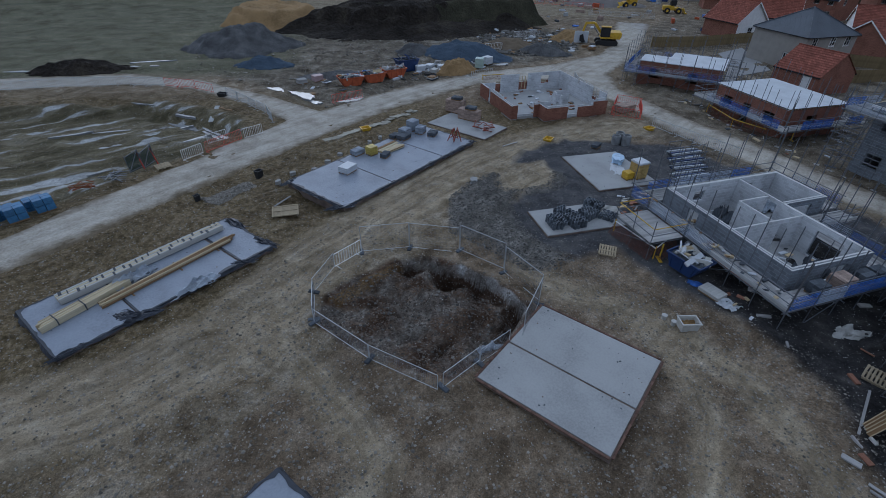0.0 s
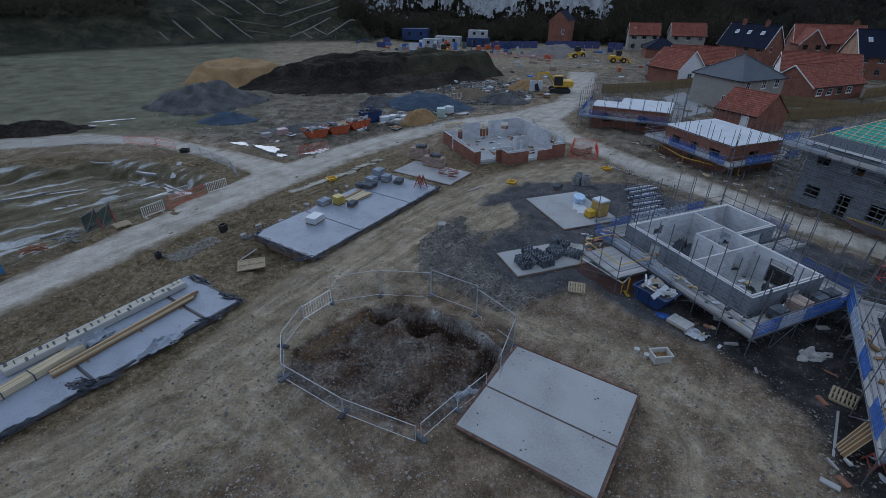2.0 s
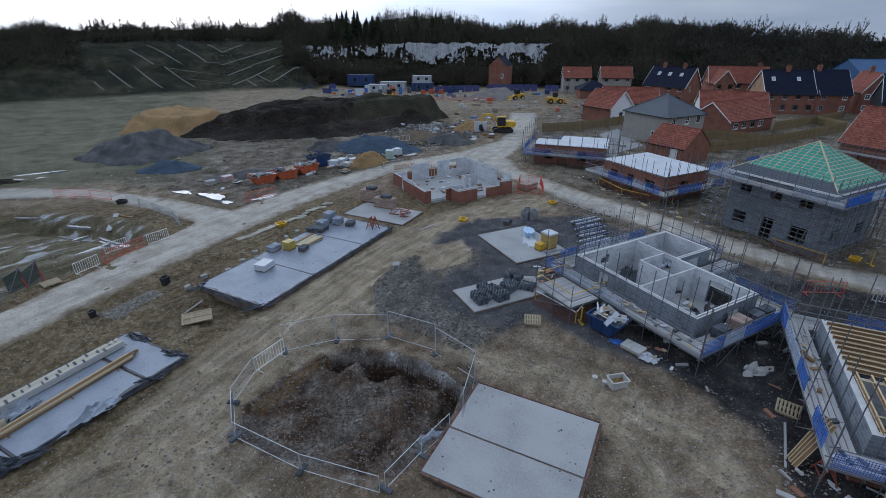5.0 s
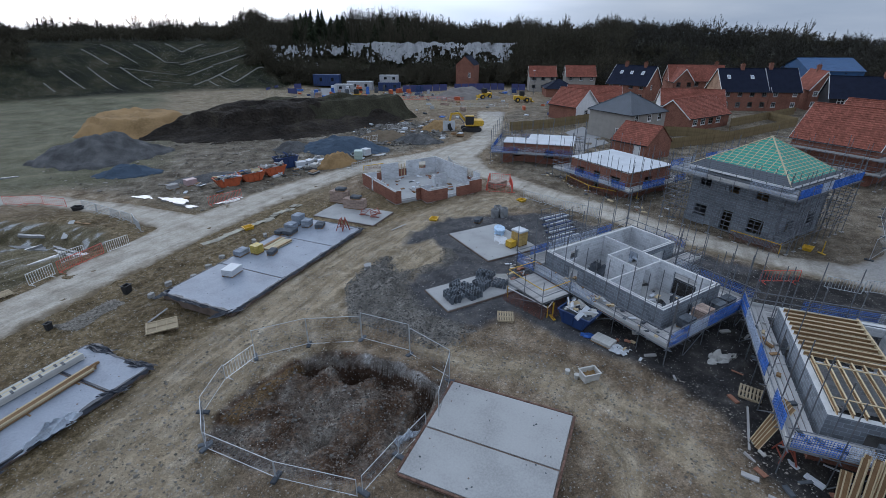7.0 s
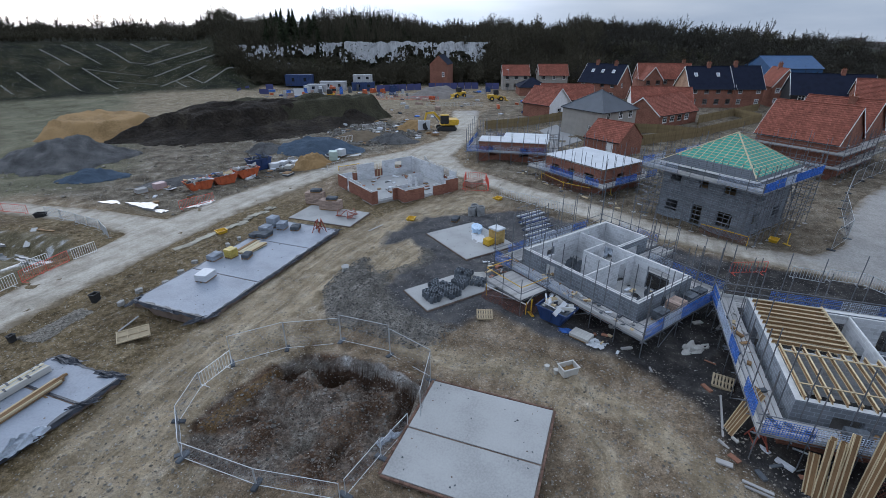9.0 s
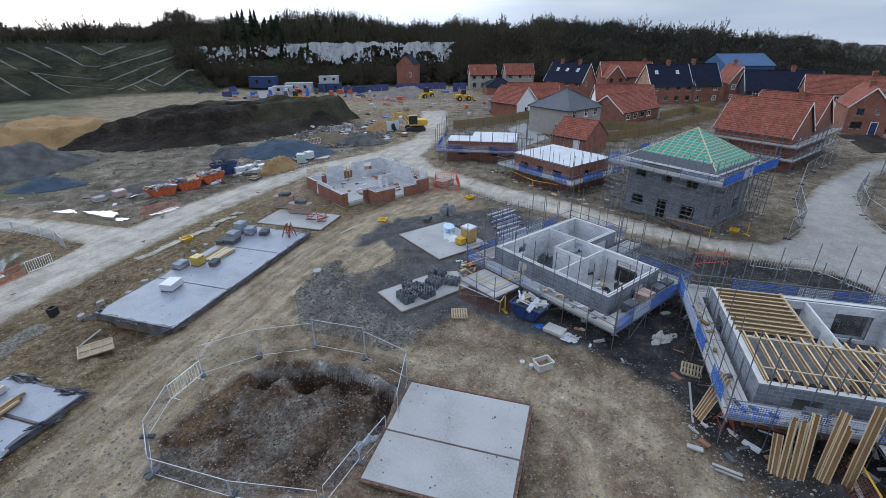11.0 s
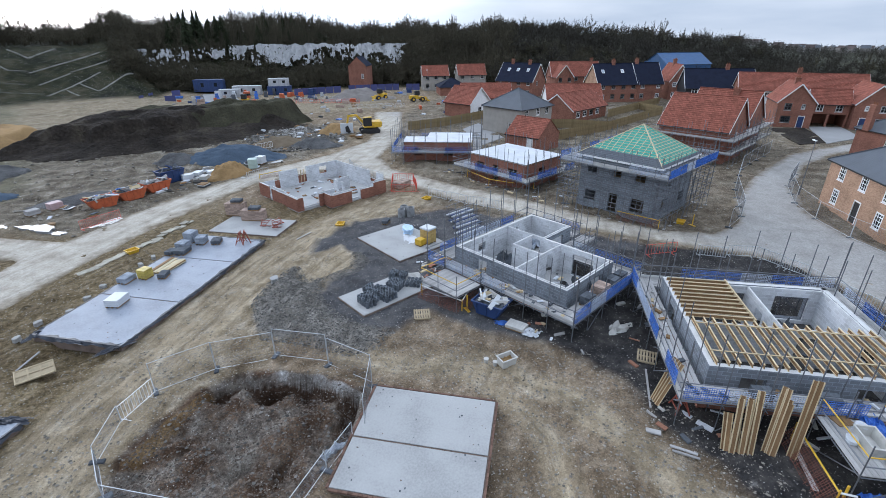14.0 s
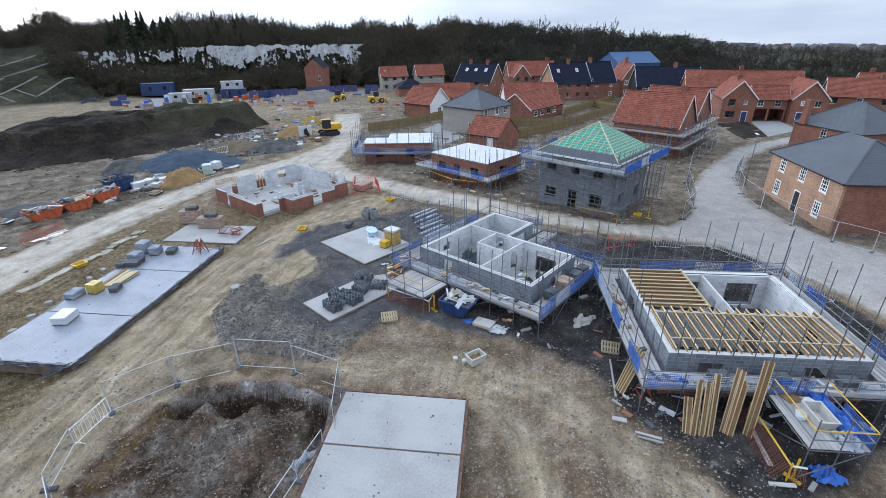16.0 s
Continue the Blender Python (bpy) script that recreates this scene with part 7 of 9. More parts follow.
def tub(x, y, bearing, w, d, h, material, label, fill=None, z=None, name="tub"):
    """An open-topped tapered tub with a rim and, where given, its contents."""
    t = thing(name, at(x, y, bearing, ground_z(x, y) if z is None else z), label, "container")
    bm = bmesh.new()
    def ring(s, zz, inset=0.0):
        return [bm.verts.new((sx * (w / 2 * s - inset), sy * (d / 2 * s - inset), zz)) for sx, sy in ((-1, -1), (1, -1), (1, 1), (-1, 1))]
    rings = [ring(0.86, 0), ring(1.0, h), ring(1.0, h, -0.04), ring(1.0, h + 0.03, -0.04), ring(1.0, h + 0.03, 0.04), ring(0.88, 0.06, 0.04)]
    bm.faces.new(rings[0][::-1])
    for a, b in zip(rings, rings[1:]):
        for k in range(4):
            bm.faces.new((a[k], a[(k + 1) % 4], b[(k + 1) % 4], b[k]))
    bm.faces.new(rings[-1])
    part("shell", bm, material, t)
    if fill:
        bm = bmesh.new()
        n = 7
        g = [[bm.verts.new((w * 0.86 * (i / n - 0.5), d * 0.86 * (j / n - 0.5), h * 0.55 + random.uniform(-0.05, 0.08))) for i in range(n + 1)] for j in range(n + 1)]
        for j in range(n):
            for i in range(n):
                bm.faces.new((g[j][i], g[j][i + 1], g[j + 1][i + 1], g[j + 1][i]))
        part("contents", bm, fill, t)
    return t


tub(13.2, 18.6, 88, 1.0, 0.7, 0.55, PLASTIC_GREY, "pale grey plastic mortar tub holding wet mix", SAND)
for x, y in ((12.35, 19.5), (12.7, 19.05)):
    bm = bmesh.new()
    tube(bm, (0, 0, 0), (0, 0, 0.28), 0.12, 12, 0.145)
    bucket = thing("bucket", at(x, y, 0, ground_z(x, y)), "white plastic bucket on the earth", "bucket", "buckets")
    part("pail", bm, PLASTIC_GREY, bucket)
    bm = bmesh.new()
    tube(bm, (0, 0, 0.28), (0, 0, 0.30), 0.155, 12)
    part("rim", bm, PLASTIC_GREY, bucket)


def skip(x, y, bearing, material, label, L=3.2, W=1.75, H=1.15, junk=(), seed=1, group="skips"):
    """A builder's skip: sloping ends, ribs, a rim, filled with rubbish."""
    t = thing("skip", at(x, y, bearing, ground_z(x, y)), label, "skip", group)
    bm = bmesh.new()
    prof = [(-L / 2 * 0.62, 0.08), (L / 2 * 0.62, 0.08), (L / 2, H), (-L / 2, H)]
    th = 0.05
    for yy in (-W / 2, W / 2 - th):
        f = [bm.verts.new((px, yy, pz)) for px, pz in prof]
        b = [bm.verts.new((px, yy + th, pz)) for px, pz in prof]
        bm.faces.new(f)
        bm.faces.new(b[::-1])
        for k in range(4):
            bm.faces.new((f[k], b[k], b[(k + 1) % 4], f[(k + 1) % 4]))
    for (px, pz), (qx, qz) in ((prof[0], prof[1]), (prof[1], prof[2]), (prof[3], prof[0])):
        bar(bm, (px, 0, pz), (qx, 0, qz), W - 2 * th, th, up=(0, 0, 1) if abs(qz - pz) < 0.1 else (1 if px < 0 else -1, 0, 0.6))
    part("hull", bm, material, t)
    bm = bmesh.new()
    for yy in (-W / 2 - 0.03, W / 2 + 0.03):
        bar(bm, (-L / 2 - 0.03, yy, H), (L / 2 + 0.03, yy, H), 0.09, 0.1)
    for xx in (-L / 2, L / 2):
        bar(bm, (xx, -W / 2, H), (xx, W / 2, H), 0.09, 0.1)
    part("rim", bm, material, t)
    for yy in (-W / 2 - 0.04, W / 2 + 0.04):
        for xx in (-0.7, 0, 0.7):
            plank(t, (xx, yy, 0.15), (xx * 1.15, yy, H - 0.05), 0.1, 0.06, material, "rib", math.pi / 2)
    bm = bmesh.new()
    n = 12
    rng = random.Random(seed)
    g = [[bm.verts.new((L * 0.9 * (i / n - 0.5), (W - 0.14) * (j / 6 - 0.5), H * 0.82 + rng.uniform(-0.1, 0.22))) for i in range(n + 1)] for j in range(7)]
    for j in range(6):
        for i in range(n):
            bm.faces.new((g[j][i], g[j][i + 1], g[j + 1][i + 1], g[j + 1][i]))
    part("rubbish", bm, DARK_GREY, t)
    for k in range(16):
        c = Vector((rng.uniform(-L * 0.42, L * 0.42), rng.uniform(-W * 0.38, W * 0.38), H + rng.uniform(0.0, 0.25)))
        d = Vector((rng.uniform(-1, 1), rng.uniform(-1, 1), rng.uniform(-0.25, 0.3))).normalized() * rng.uniform(0.25, 0.7)
        plank(t, c - d, c + d, rng.uniform(0.08, 0.4), rng.uniform(0.03, 0.15), rng.choice(junk or [WHITE_SHEET]), "scrap", rng.uniform(0, 1.5))
    return t


JUNK = [WHITE_SHEET, BLUE, TIMBER, PLASTIC_GREY, BOARD, DARK_GREY]
skip(-12.3, 62.6, 62, ORANGE, "orange skip heaped with packaging and timber", junk=JUNK, seed=2)
skip(-9.7, 64.6, 60, ORANGE, "orange skip full of sheeting and offcuts", junk=JUNK, seed=3)
skip(-7.1, 66.5, 58, ORANGE, "orange skip full of grey rubbish", junk=[PLASTIC_GREY, WHITE_SHEET, BOARD], seed=4)
skip(-5.6, 70.3, 60, BLUE_STEEL, "dark blue lidded waste skip beside the orange ones", H=1.6, junk=[BLUE_STEEL, DARK_GREY], seed=5)
skip(15.2, 23.6, 150, BLUE_STEEL, "blue tipping skip heaped with white bags and scrap", L=2.3, W=1.5, H=0.95, junk=[WHITE_SHEET, WHITE_SHEET, TIMBER, PLASTIC_GREY], seed=6)


def lump_mesh(name, w, d, h, seed, material, rough=0.12, n=10):
    """A soft, sagging bundle: a rounded box pushed out of true."""
    bm = bmesh.new()
    bmesh.ops.create_cube(bm, size=1.0)
    bmesh.ops.subdivide_edges(bm, edges=bm.edges[:], cuts=3, use_grid_fill=True)
    rng = random.Random(seed)
    for v in bm.verts:
        r = v.co.copy()
        v.co = Vector((r.x * w, r.y * d, (r.z + 0.5) * h))
        k = 1 - 0.25 * (abs(2 * r.x) ** 4 * abs(2 * r.y) ** 4)
        v.co.x *= k
        v.co.y *= k
        v.co += Vector((rng.uniform(-1, 1) * w, rng.uniform(-1, 1) * d, rng.uniform(-1, 0.6) * h * (r.z > -0.4))) * rough * 0.5
    return mesh_of(name, bm, material, False)


def crumple_mesh(name, w, d, h, seed, material):
    """A sheet dropped in sharp folds, with a ragged outline."""
    n = 22
    U, V = np.meshgrid(np.linspace(-1, 1, n), np.linspace(-1, 1, n))
    fold = np.abs(lumps(U * 2 + 0.7 * V, V * 1.4, 0.55, seed, 3)) * 2
    edge = np.clip(1.15 - np.hypot(U, V) + 0.9 * lumps(U * 2, V * 2, 1.0, seed + 7, 3), 0, 1)
    Z = 0.012 + h * np.minimum(edge * 2.0, 1) * (0.25 + 1.1 * fold)
    X, Y = w * 0.6 * (U + 0.5 * lumps(U * 2, V * 2, 0.8, seed + 3, 2)), d * 0.6 * (V + 0.5 * lumps(U * 2, V * 2, 0.8, seed + 5, 2))
    i = np.arange(n * n).reshape(n, n)
    q = np.stack([i[:-1, :-1], i[:-1, 1:], i[1:, 1:], i[1:, :-1]], -1)[edge[:-1, :-1] > 0.02]
    cm = bpy.data.meshes.new(name)
    cm.from_pydata(np.stack([X, Y, Z], -1).reshape(-1, 3).tolist(), [], q.tolist())
    cm.materials.append(material)
    return cm


def bundle(name, x, y, bearing, w, d, h, material, label, category, seed=1, z=None, rough=0.12, group=""):
    ob = new(name, crumple_mesh(name, w, d, h, seed, material) if name.startswith("crumpled") else lump_mesh(name, w, d, h, seed, material, rough))
    ob.matrix_basis = at(x, y, bearing, ground_z(x, y) if z is None else z)
    return tagged(ob, label, category, group)


bundle("crumpled_sheet", 16.3, 20.5, 140, 1.0, 0.8, 0.18, WHITE_SHEET, "white polythene thrown on dark gravel", "sheet", 4)
bundle("crumpled_sheet", 15.2, 22.3, 130, 0.9, 0.5, 0.1, BLUE, "crumpled blue polythene beside the skip", "sheet", 5, rough=0.3)
bundle("crumpled_sheet", 21.8, 18.2, 100, 1.6, 0.8, 0.25, PLASTIC_GREY, "crumpled grey polythene on dark gravel", "sheet", 6, rough=0.4)
bundle("crumpled_sheet", 2.55, 17.2, 60, 1.4, 0.8, 0.3, POLYTHENE, "crumpled polythene against the slab's edge", "sheet", 7, z=ground_z(2.2, 17.4) + 0.05, rough=0.4)
bundle("crumpled_net", 21.75, 4.05, 120, 1.0, 0.8, 0.25, BLUE, "crumpled blue netting on the earth", "netting", 8, rough=0.5)

# things on the long timber slab
M1 = at(-17.1, 22.1, 37.0)
t = thing("roof_truss_stack", M1 @ pose(-0.3, 1.75, 0.3), "long stack of pale strapped roof timbers on the slab", "timber")
rng = random.Random(12)
for i in range(5):
    plank(t, (-4.2, -0.34 + i * 0.15, 0.2 + rng.uniform(0, 0.05)), (5.6, -0.3 + i * 0.15, 0.2 + rng.uniform(0, 0.05)), 0.11, 0.36, BATTEN if i % 2 else PLASTIC_GREY, "timber")
for i in range(26):
    x, y0 = -4.0 + i * 0.37 + rng.uniform(-0.1, 0.1), rng.choice([-0.42, -0.2, 0.0])
    plank(t, (x, y0, 0.405), (x + 0.06, y0 + rng.uniform(0.3, 0.42), 0.41), rng.uniform(0.05, 0.16), 0.02, MEMBRANE, "strap")
t = thing("joist_stack", M1 @ pose(0.9, -0.15, 0.3, 0, 0, 3), "loose stack of long brown timber joists on the slab", "timber")
for i in range(9):
    k, u = rng.uniform(-0.5, 0.5), rng.uniform(-0.06, 0.06)
    plank(t, (-3.9 + k, -0.30 + (i % 5) * 0.13 + u, 0.09 + 0.12 * (i // 5)), (4.1 + k, -0.26 + (i % 5) * 0.13 - u, 0.09 + 0.12 * (i // 5)), 0.09, 0.12, (TIMBER_DARK, WEB, TIMBER)[i % 3], "joist")
for xx in (-2.6, 0.3, 2.8):
    plank(t, (xx, -0.6, 0.015), (xx + 0.1, 0.6, 0.015), 0.09, 0.03, TIMBER_DARK, "bearer")
t = thing("timber_bundle", M1 @ pose(-3.6, 0.25, 0.3, 0, 0, 6), "sheet-wrapped bundle of yellow timbers on the slab", "timber")
for i in range(6):
    plank(t, (-2.4 + 0.1 * (i % 3), -0.28 + i * 0.105, 0.2 + 0.02 * (i % 2)), (2.3 - 0.15 * (i % 2), -0.22 + i * 0.10, 0.22), 0.085, 0.36, TIMBER if i % 2 else BATTEN, "timber")
part_w = new("wrapping", crumple_mesh("wrapping", 1.9, 0.6, 0.42, 61, POLYTHENE))
part_w.parent, part_w.matrix_basis = t, pose(2.6, 0.05, 0.03)
part_w["label"] = "torn white wrapping trailing from one end"
for xx in (-1.6, -0.2):
    plank(t, (xx, -0.36, 0.21), (xx, 0.36, 0.21), 0.05, 0.42, DARK_GREY, "strap")
bundle("crumpled_sheet", -14.3, 21.1, 40, 2.3, 0.55, 0.32, POLYTHENE, "crumpled polythene on the timber slab", "sheet", 14, z=0.3, rough=0.5)
for u in (-2.15, 4.0):
    ob = part("damp_strip", (lambda b: (box(b, u - 0.06, u + 0.06, -2.6, 2.6, 0.302, 0.33), b)[1])(bmesh.new()), MEMBRANE)
    ob.matrix_basis = M1
    tagged(ob, "black damp-proof strip across the slab joint", "strip")

# things on the long white slab
M2 = at(-4.95, 38.95, 37.6, 0.45)


def on(m, x, y, rz=0.0, z=0.0):
    return m @ pose(x, y, z, 0, 0, rz)


def pack(name, m, w, d, h, material, label, category="pack", n=(3, 2, 4), group="packs", gap=0.015):
    """A pallet load of pieces: each block its own."""
    t = thing(name, m, label, category, group)
    rng = random.Random(int(abs(m.translation.x) * 100))
    me_u = unit_box(material)
    nx, ny, nz = n
    for k in range(nz):
        for j in range(ny):
            for i in range(nx):
                c = Vector(((i + 0.5) / nx * w - w / 2, (j + 0.5) / ny * d - d / 2, 0.1 + (k + 0.5) / nz * h))
                piece("block", me_u, t, Matrix.Translation(c) @ Matrix.Rotation(rng.uniform(-0.02, 0.02), 4, "Z") @ Matrix.Diagonal((w / nx - gap, d / ny - gap, h / nz - gap, 1)))
    for yy in (-d * 0.4, 0, d * 0.4):
        plank(t, (-w / 2, yy, 0.05), (w / 2, yy, 0.05), 0.1, 0.1, TIMBER_DARK, "bearer")
    return t


pack("insulation_pack", at(15.8, 21.4, 150, ground_z(15.8, 21.4)), 1.3, 0.9, 0.2, PLASTIC_GREY, "white boards lying on a pallet", n=(4, 1, 1))
pack("insulation_pack", on(M2, -4.0, 0.9, 8), 1.3, 1.0, 0.5, WHITE_SHEET, "white-wrapped pack of insulation boards on the slab", n=(1, 1, 3))
pack("brick_pack", on(M2, -0.2, 1.9, -5), 0.8, 0.8, 0.7, mat("yellow_wrap", (0.50, 0.39, 0.09), 0.5, 0.5, 5, 25, vary=0.2), "yellow-wrapped pack on the white slab", n=(3, 2, 3))
pack("block_pack", on(M2, -1.0, 2.9, 0), 1.1, 0.8, 0.4, BLOCK_PLAIN, "low pack of grey blocks on the white slab", n=(3, 3, 2))
pack("block_pack", on(M2, 0.2, 0.6, 15), 0.9, 0.6, 0.3, DARK_GREY, "few grey blocks on the white slab", n=(3, 2, 1))
t = thing("plank_pile", on(M2, 1.7, 1.5, -4), "loose pile of yellow planks and sheets on the slab", "timber")
for i in range(14):
    z = 0.04 + 0.05 * (i // 4)
    a = rng.uniform(-0.25, 0.25)
    plank(t, (-1.2, -0.6 + (i % 4) * 0.38, z), (1.2 + a, -0.6 + (i % 4) * 0.38 + a, z + 0.02), 0.28, 0.04, (TIMBER, BATTEN, TIMBER_DARK)[i % 3], "plank")
for u, v, r, w, d, h, nn in ((4.4, 2.2, 5, 1.2, 1.0, 0.35, (3, 3, 2)), (5.4, 2.9, 0, 1.0, 0.9, 0.5, (3, 3, 3)), (6.6, 1.9, 12, 1.0, 0.8, 0.6, (3, 2, 3)), (4.0, 3.0, 0, 0.9, 0.7, 0.3, (3, 2, 1)), (6.9, 0.6, 20, 1.0, 0.8, 0.3, (3, 3, 1)), (6.8, 3.1, 0, 1.0, 0.9, 0.9, (3, 2, 3))):
    pack("block_pack", on(M2, u, v, r), w, d, h, BLOCK_PLAIN if h > 0.45 else DARK_GREY, "pack of grey concrete blocks on the white slab", n=nn)


TRESTLE_RED = mat("dull_red_paint", (0.26, 0.065, 0.038), 0.7, 0.6, 3, 25, 0.1)


def trestle(m, label):
    """A folding steel trestle: four splayed legs, cross rails on both faces and a top bar."""
    ob = thing("trestle", m, label, "trestle", "trestles")
    for sx in (-0.45, 0.45):
        for sy in (-0.35, 0.35):
            plank(ob, (sx, sy, 0), (sx * 0.4, 0.02 * sy, 1.1), 0.06, 0.06, TRESTLE_RED, "leg")
    for z in (0.25, 0.6, 0.95):
        k = 1 - z * 0.55
        for sy in (-0.35, 0.35):
            plank(ob, (-0.45 * k, sy * (1 - z * 0.9), z), (0.45 * k, sy * (1 - z * 0.9), z), 0.05, 0.05, TRESTLE_RED, "rail")
    plank(ob, (-0.3, 0, 1.12), (0.3, 0, 1.12), 0.09, 0.05, TRESTLE_RED, "top_bar")


for u, v, r in ((7.2, -1.7, 10), (7.5, -2.0, 40)):
    trestle(on(M2, u, v, r), "red folding trestle on the slab")
for i in range(11):
    u, v = -8.6 + i * 1.75, 4.3 + 0.4 * math.sin(i * 2.1)
    c = M2 @ Vector((u, v, 0))
    bundle("sandbag", c.x, c.y, 30 + 20 * i, 0.5, 0.34, 0.3, mat("footing_block", (0.36, 0.355, 0.34), 0.95, 0.6, 3, 30, 0.2) if i == 0 else bpy.data.materials["footing_block"], "grey concrete footing block beside the slab", "block", 30 + i, rough=0.15, group="footing blocks")

# small slab beyond: brick piers, steel
M3 = at(2.3, 48.6, 127.0, 0.15)

for u, v, w, d, h, lab in ((-3.4, 2.6, 2.0, 1.1, 1.3, "brick-clad stack topped with blocks"), (-0.8, 1.6, 2.4, 1.0, 1.0, "low brick pier stack with blocks on top")):
    pack("brick_stack", on(M3, u, v, 4), w, d, h, BRICK_STACK, lab, n=(6, 3, 8), group="brick stacks")
    pack("block_pack", on(M3, u + 0.2, v, 10, h + 0.1), 1.1, 0.8, 0.25, DARK_GREY, "few grey blocks lying on a brick stack", n=(3, 2, 1))
for u, v, r in ((1.4, 0.3, 10), (2.1, 0.7, 60), (2.6, 0.1, 20)):
    trestle(on(M3, u, v, r, 0.3) @ Matrix.Rotation(radians(85), 4, "X"), "red steel trestle lying on the small slab")

# couplings on the lower gravel slab
M4 = at(9.75, 29.75, -15.5, 0.22)


def coupling_mesh():
    """A short ribbed pipe length, open at both ends."""
    bm = bmesh.new()
    n = 10
    prof = ((0.125, 0), (0.14, 0.02), (0.14, 0.08), (0.125, 0.1), (0.125, 0.18), (0.14, 0.2), (0.14, 0.28), (0.1, 0.28), (0.1, 0.0))
    rings = [[bm.verts.new((r * math.cos(2 * math.pi * k / n), r * math.sin(2 * math.pi * k / n), z)) for k in range(n)] for r, z in prof]
    for a, b in zip(rings, rings[1:] + rings[:1]):
        for k in range(n):
            bm.faces.new((a[k], a[(k + 1) % n], b[(k + 1) % n], b[k]))
    return mesh_of("pipe_length", bm, DARK_PIPE)


DARK_PIPE = mat("dark_clay_pipe", (0.11, 0.125, 0.145), 0.7, 0.6, 3, 30, vary=0.3)
COUPLING = coupling_mesh()
for n, (u, v, nx, ny, nz) in enumerate(((-0.5, 2.0, 5, 4, 2), (-0.7, 0.6, 5, 4, 2), (0.6, 1.0, 4, 4, 2), (0.1, -0.7, 4, 4, 2), (0.9, -1.7, 5, 3, 2), (-0.4, -2.1, 4, 4, 1))):
    t = thing("pipe_pack", on(M4, u, v, 8 * n), "stack of short dark pipe lengths on the slab", "pipes", "pipe packs")
    for k in range(nz):
        for j in range(ny):
            for i in range(nx):
                if random.random() < 0.1:
                    continue
                piece("pipe_length", COUPLING, t, pose(-0.6 + i * 0.29 + random.uniform(-0.02, 0.02), -0.5 + j * 0.29 + random.uniform(-0.02, 0.02), k * 0.285, random.uniform(-3, 3), random.uniform(-3, 3), 0))
t = thing("plank_pile", on(M4, 0.2, -2.75, 75), "fan of pale pipes and boards at the slab's end", "pipes")
for i in range(7):
    plank(t, (-0.7, -0.5 + i * 0.17, 0.12), (0.7, -0.65 + i * 0.2, 0.2), 0.1, 0.08, PLASTIC_GREY, "pipe")

# packs on the upper gravel slab
M5 = at(14.35, 38.1, -15.0, 0.22)
pack("brick_pack", on(M5, -1.9, -1.6, 8), 1.1, 1.0, 1.25, mat("yellow_brick", (0.50, 0.36, 0.14), 0.85, 0.7, 4, 30, vary=0.15), "tall pack of yellow bricks under a white sheet", n=(5, 3, 9))
bm = bmesh.new()
box(bm, -0.6, 0.6, -0.55, 0.55, 1.32, 1.5)
bmesh.ops.bevel(bm, geom=list(bm.edges), offset=0.05, segments=2, affect="EDGES")
ob = part("sheet_cover", bm, WHITE_SHEET)
ob.matrix_basis = on(M5, -1.9, -1.6, 8)
tagged(ob, "white polythene cover on the brick pack", "sheet")
pack("brick_pack", on(M5, -2.0, -0.6, 8), 0.7, 0.7, 0.55, YELLOW, "small yellow-wrapped pack beside the bricks", n=(2, 2, 2))
c = M5 @ Vector((1.3, -1.7, 0))
bundle("wrapped_pack", c.x, c.y, 20, 1.6, 0.9, 0.5, mat("pale_blue_wrap", (0.45, 0.60, 0.78), 0.4, 0.7, 3, 20, 0.2), "pale blue polythene-wrapped pack on the slab", "pack", 41, z=0.22, rough=0.25)
c = M5 @ Vector((-0.3, -0.7, 0))
bundle("crumpled_sheet", c.x, c.y, 20, 1.7, 1.0, 0.05, WHITE_SHEET, "thin white sheet lying on the slab", "sheet", 42, z=0.222, rough=0.3)
RING_CONCRETE = mat("ring_concrete", (0.27, 0.275, 0.28), 0.9, 0.6, 2, 20, 0.2)


def manhole_ring(x, y, h, label):
    """An upright precast ring, open at the top."""
    ob_t = thing("manhole_ring", at(x, y, 0, ground_z(x, y)), label, "concrete ring", "manhole rings")
    bm = bmesh.new()
    n = 18
    prof = ((0.42, 0), (0.42, h - 0.08), (0.38, h - 0.08), (0.38, h), (0.30, h), (0.30, 0.05))
    rr = [[bm.verts.new((r * math.cos(2 * math.pi * k / n), r * math.sin(2 * math.pi * k / n), z)) for k in range(n)] for r, z in prof]
    for p, q in zip(rr, rr[1:]):
        for k in range(n):
            bm.faces.new((p[k], p[(k + 1) % n], q[(k + 1) % n], q[k]))
    bm.faces.new(rr[-1])
    part("barrel", bm, RING_CONCRETE, ob_t)


manhole_ring(16.75, 44.2, 0.95, "grey concrete manhole ring standing on gravel")
manhole_ring(17.6, 43.8, 1.05, "taller grey concrete manhole ring on gravel")
manhole_ring(17.3, 44.9, 0.9, "grey concrete manhole ring behind two others")
pack("brick_pack", at(20.6, 54.0, 60, ground_z(20.6, 54.0)), 2.2, 1.3, 0.7, BRICK_STACK, "low dusty brick stack inside orange barriers", n=(6, 3, 5))
pack("block_pack", at(14.6, 43.2, 40, ground_z(14.6, 43.2)), 1.0, 0.6, 0.3, DARK_GREY, "few dark blocks on the gravel", n=(3, 2, 1))


def trug(x, y, bearing, label):
    tub(x, y, bearing, 0.95, 0.75, 0.28, YELLOW, label, name="mortar_board")


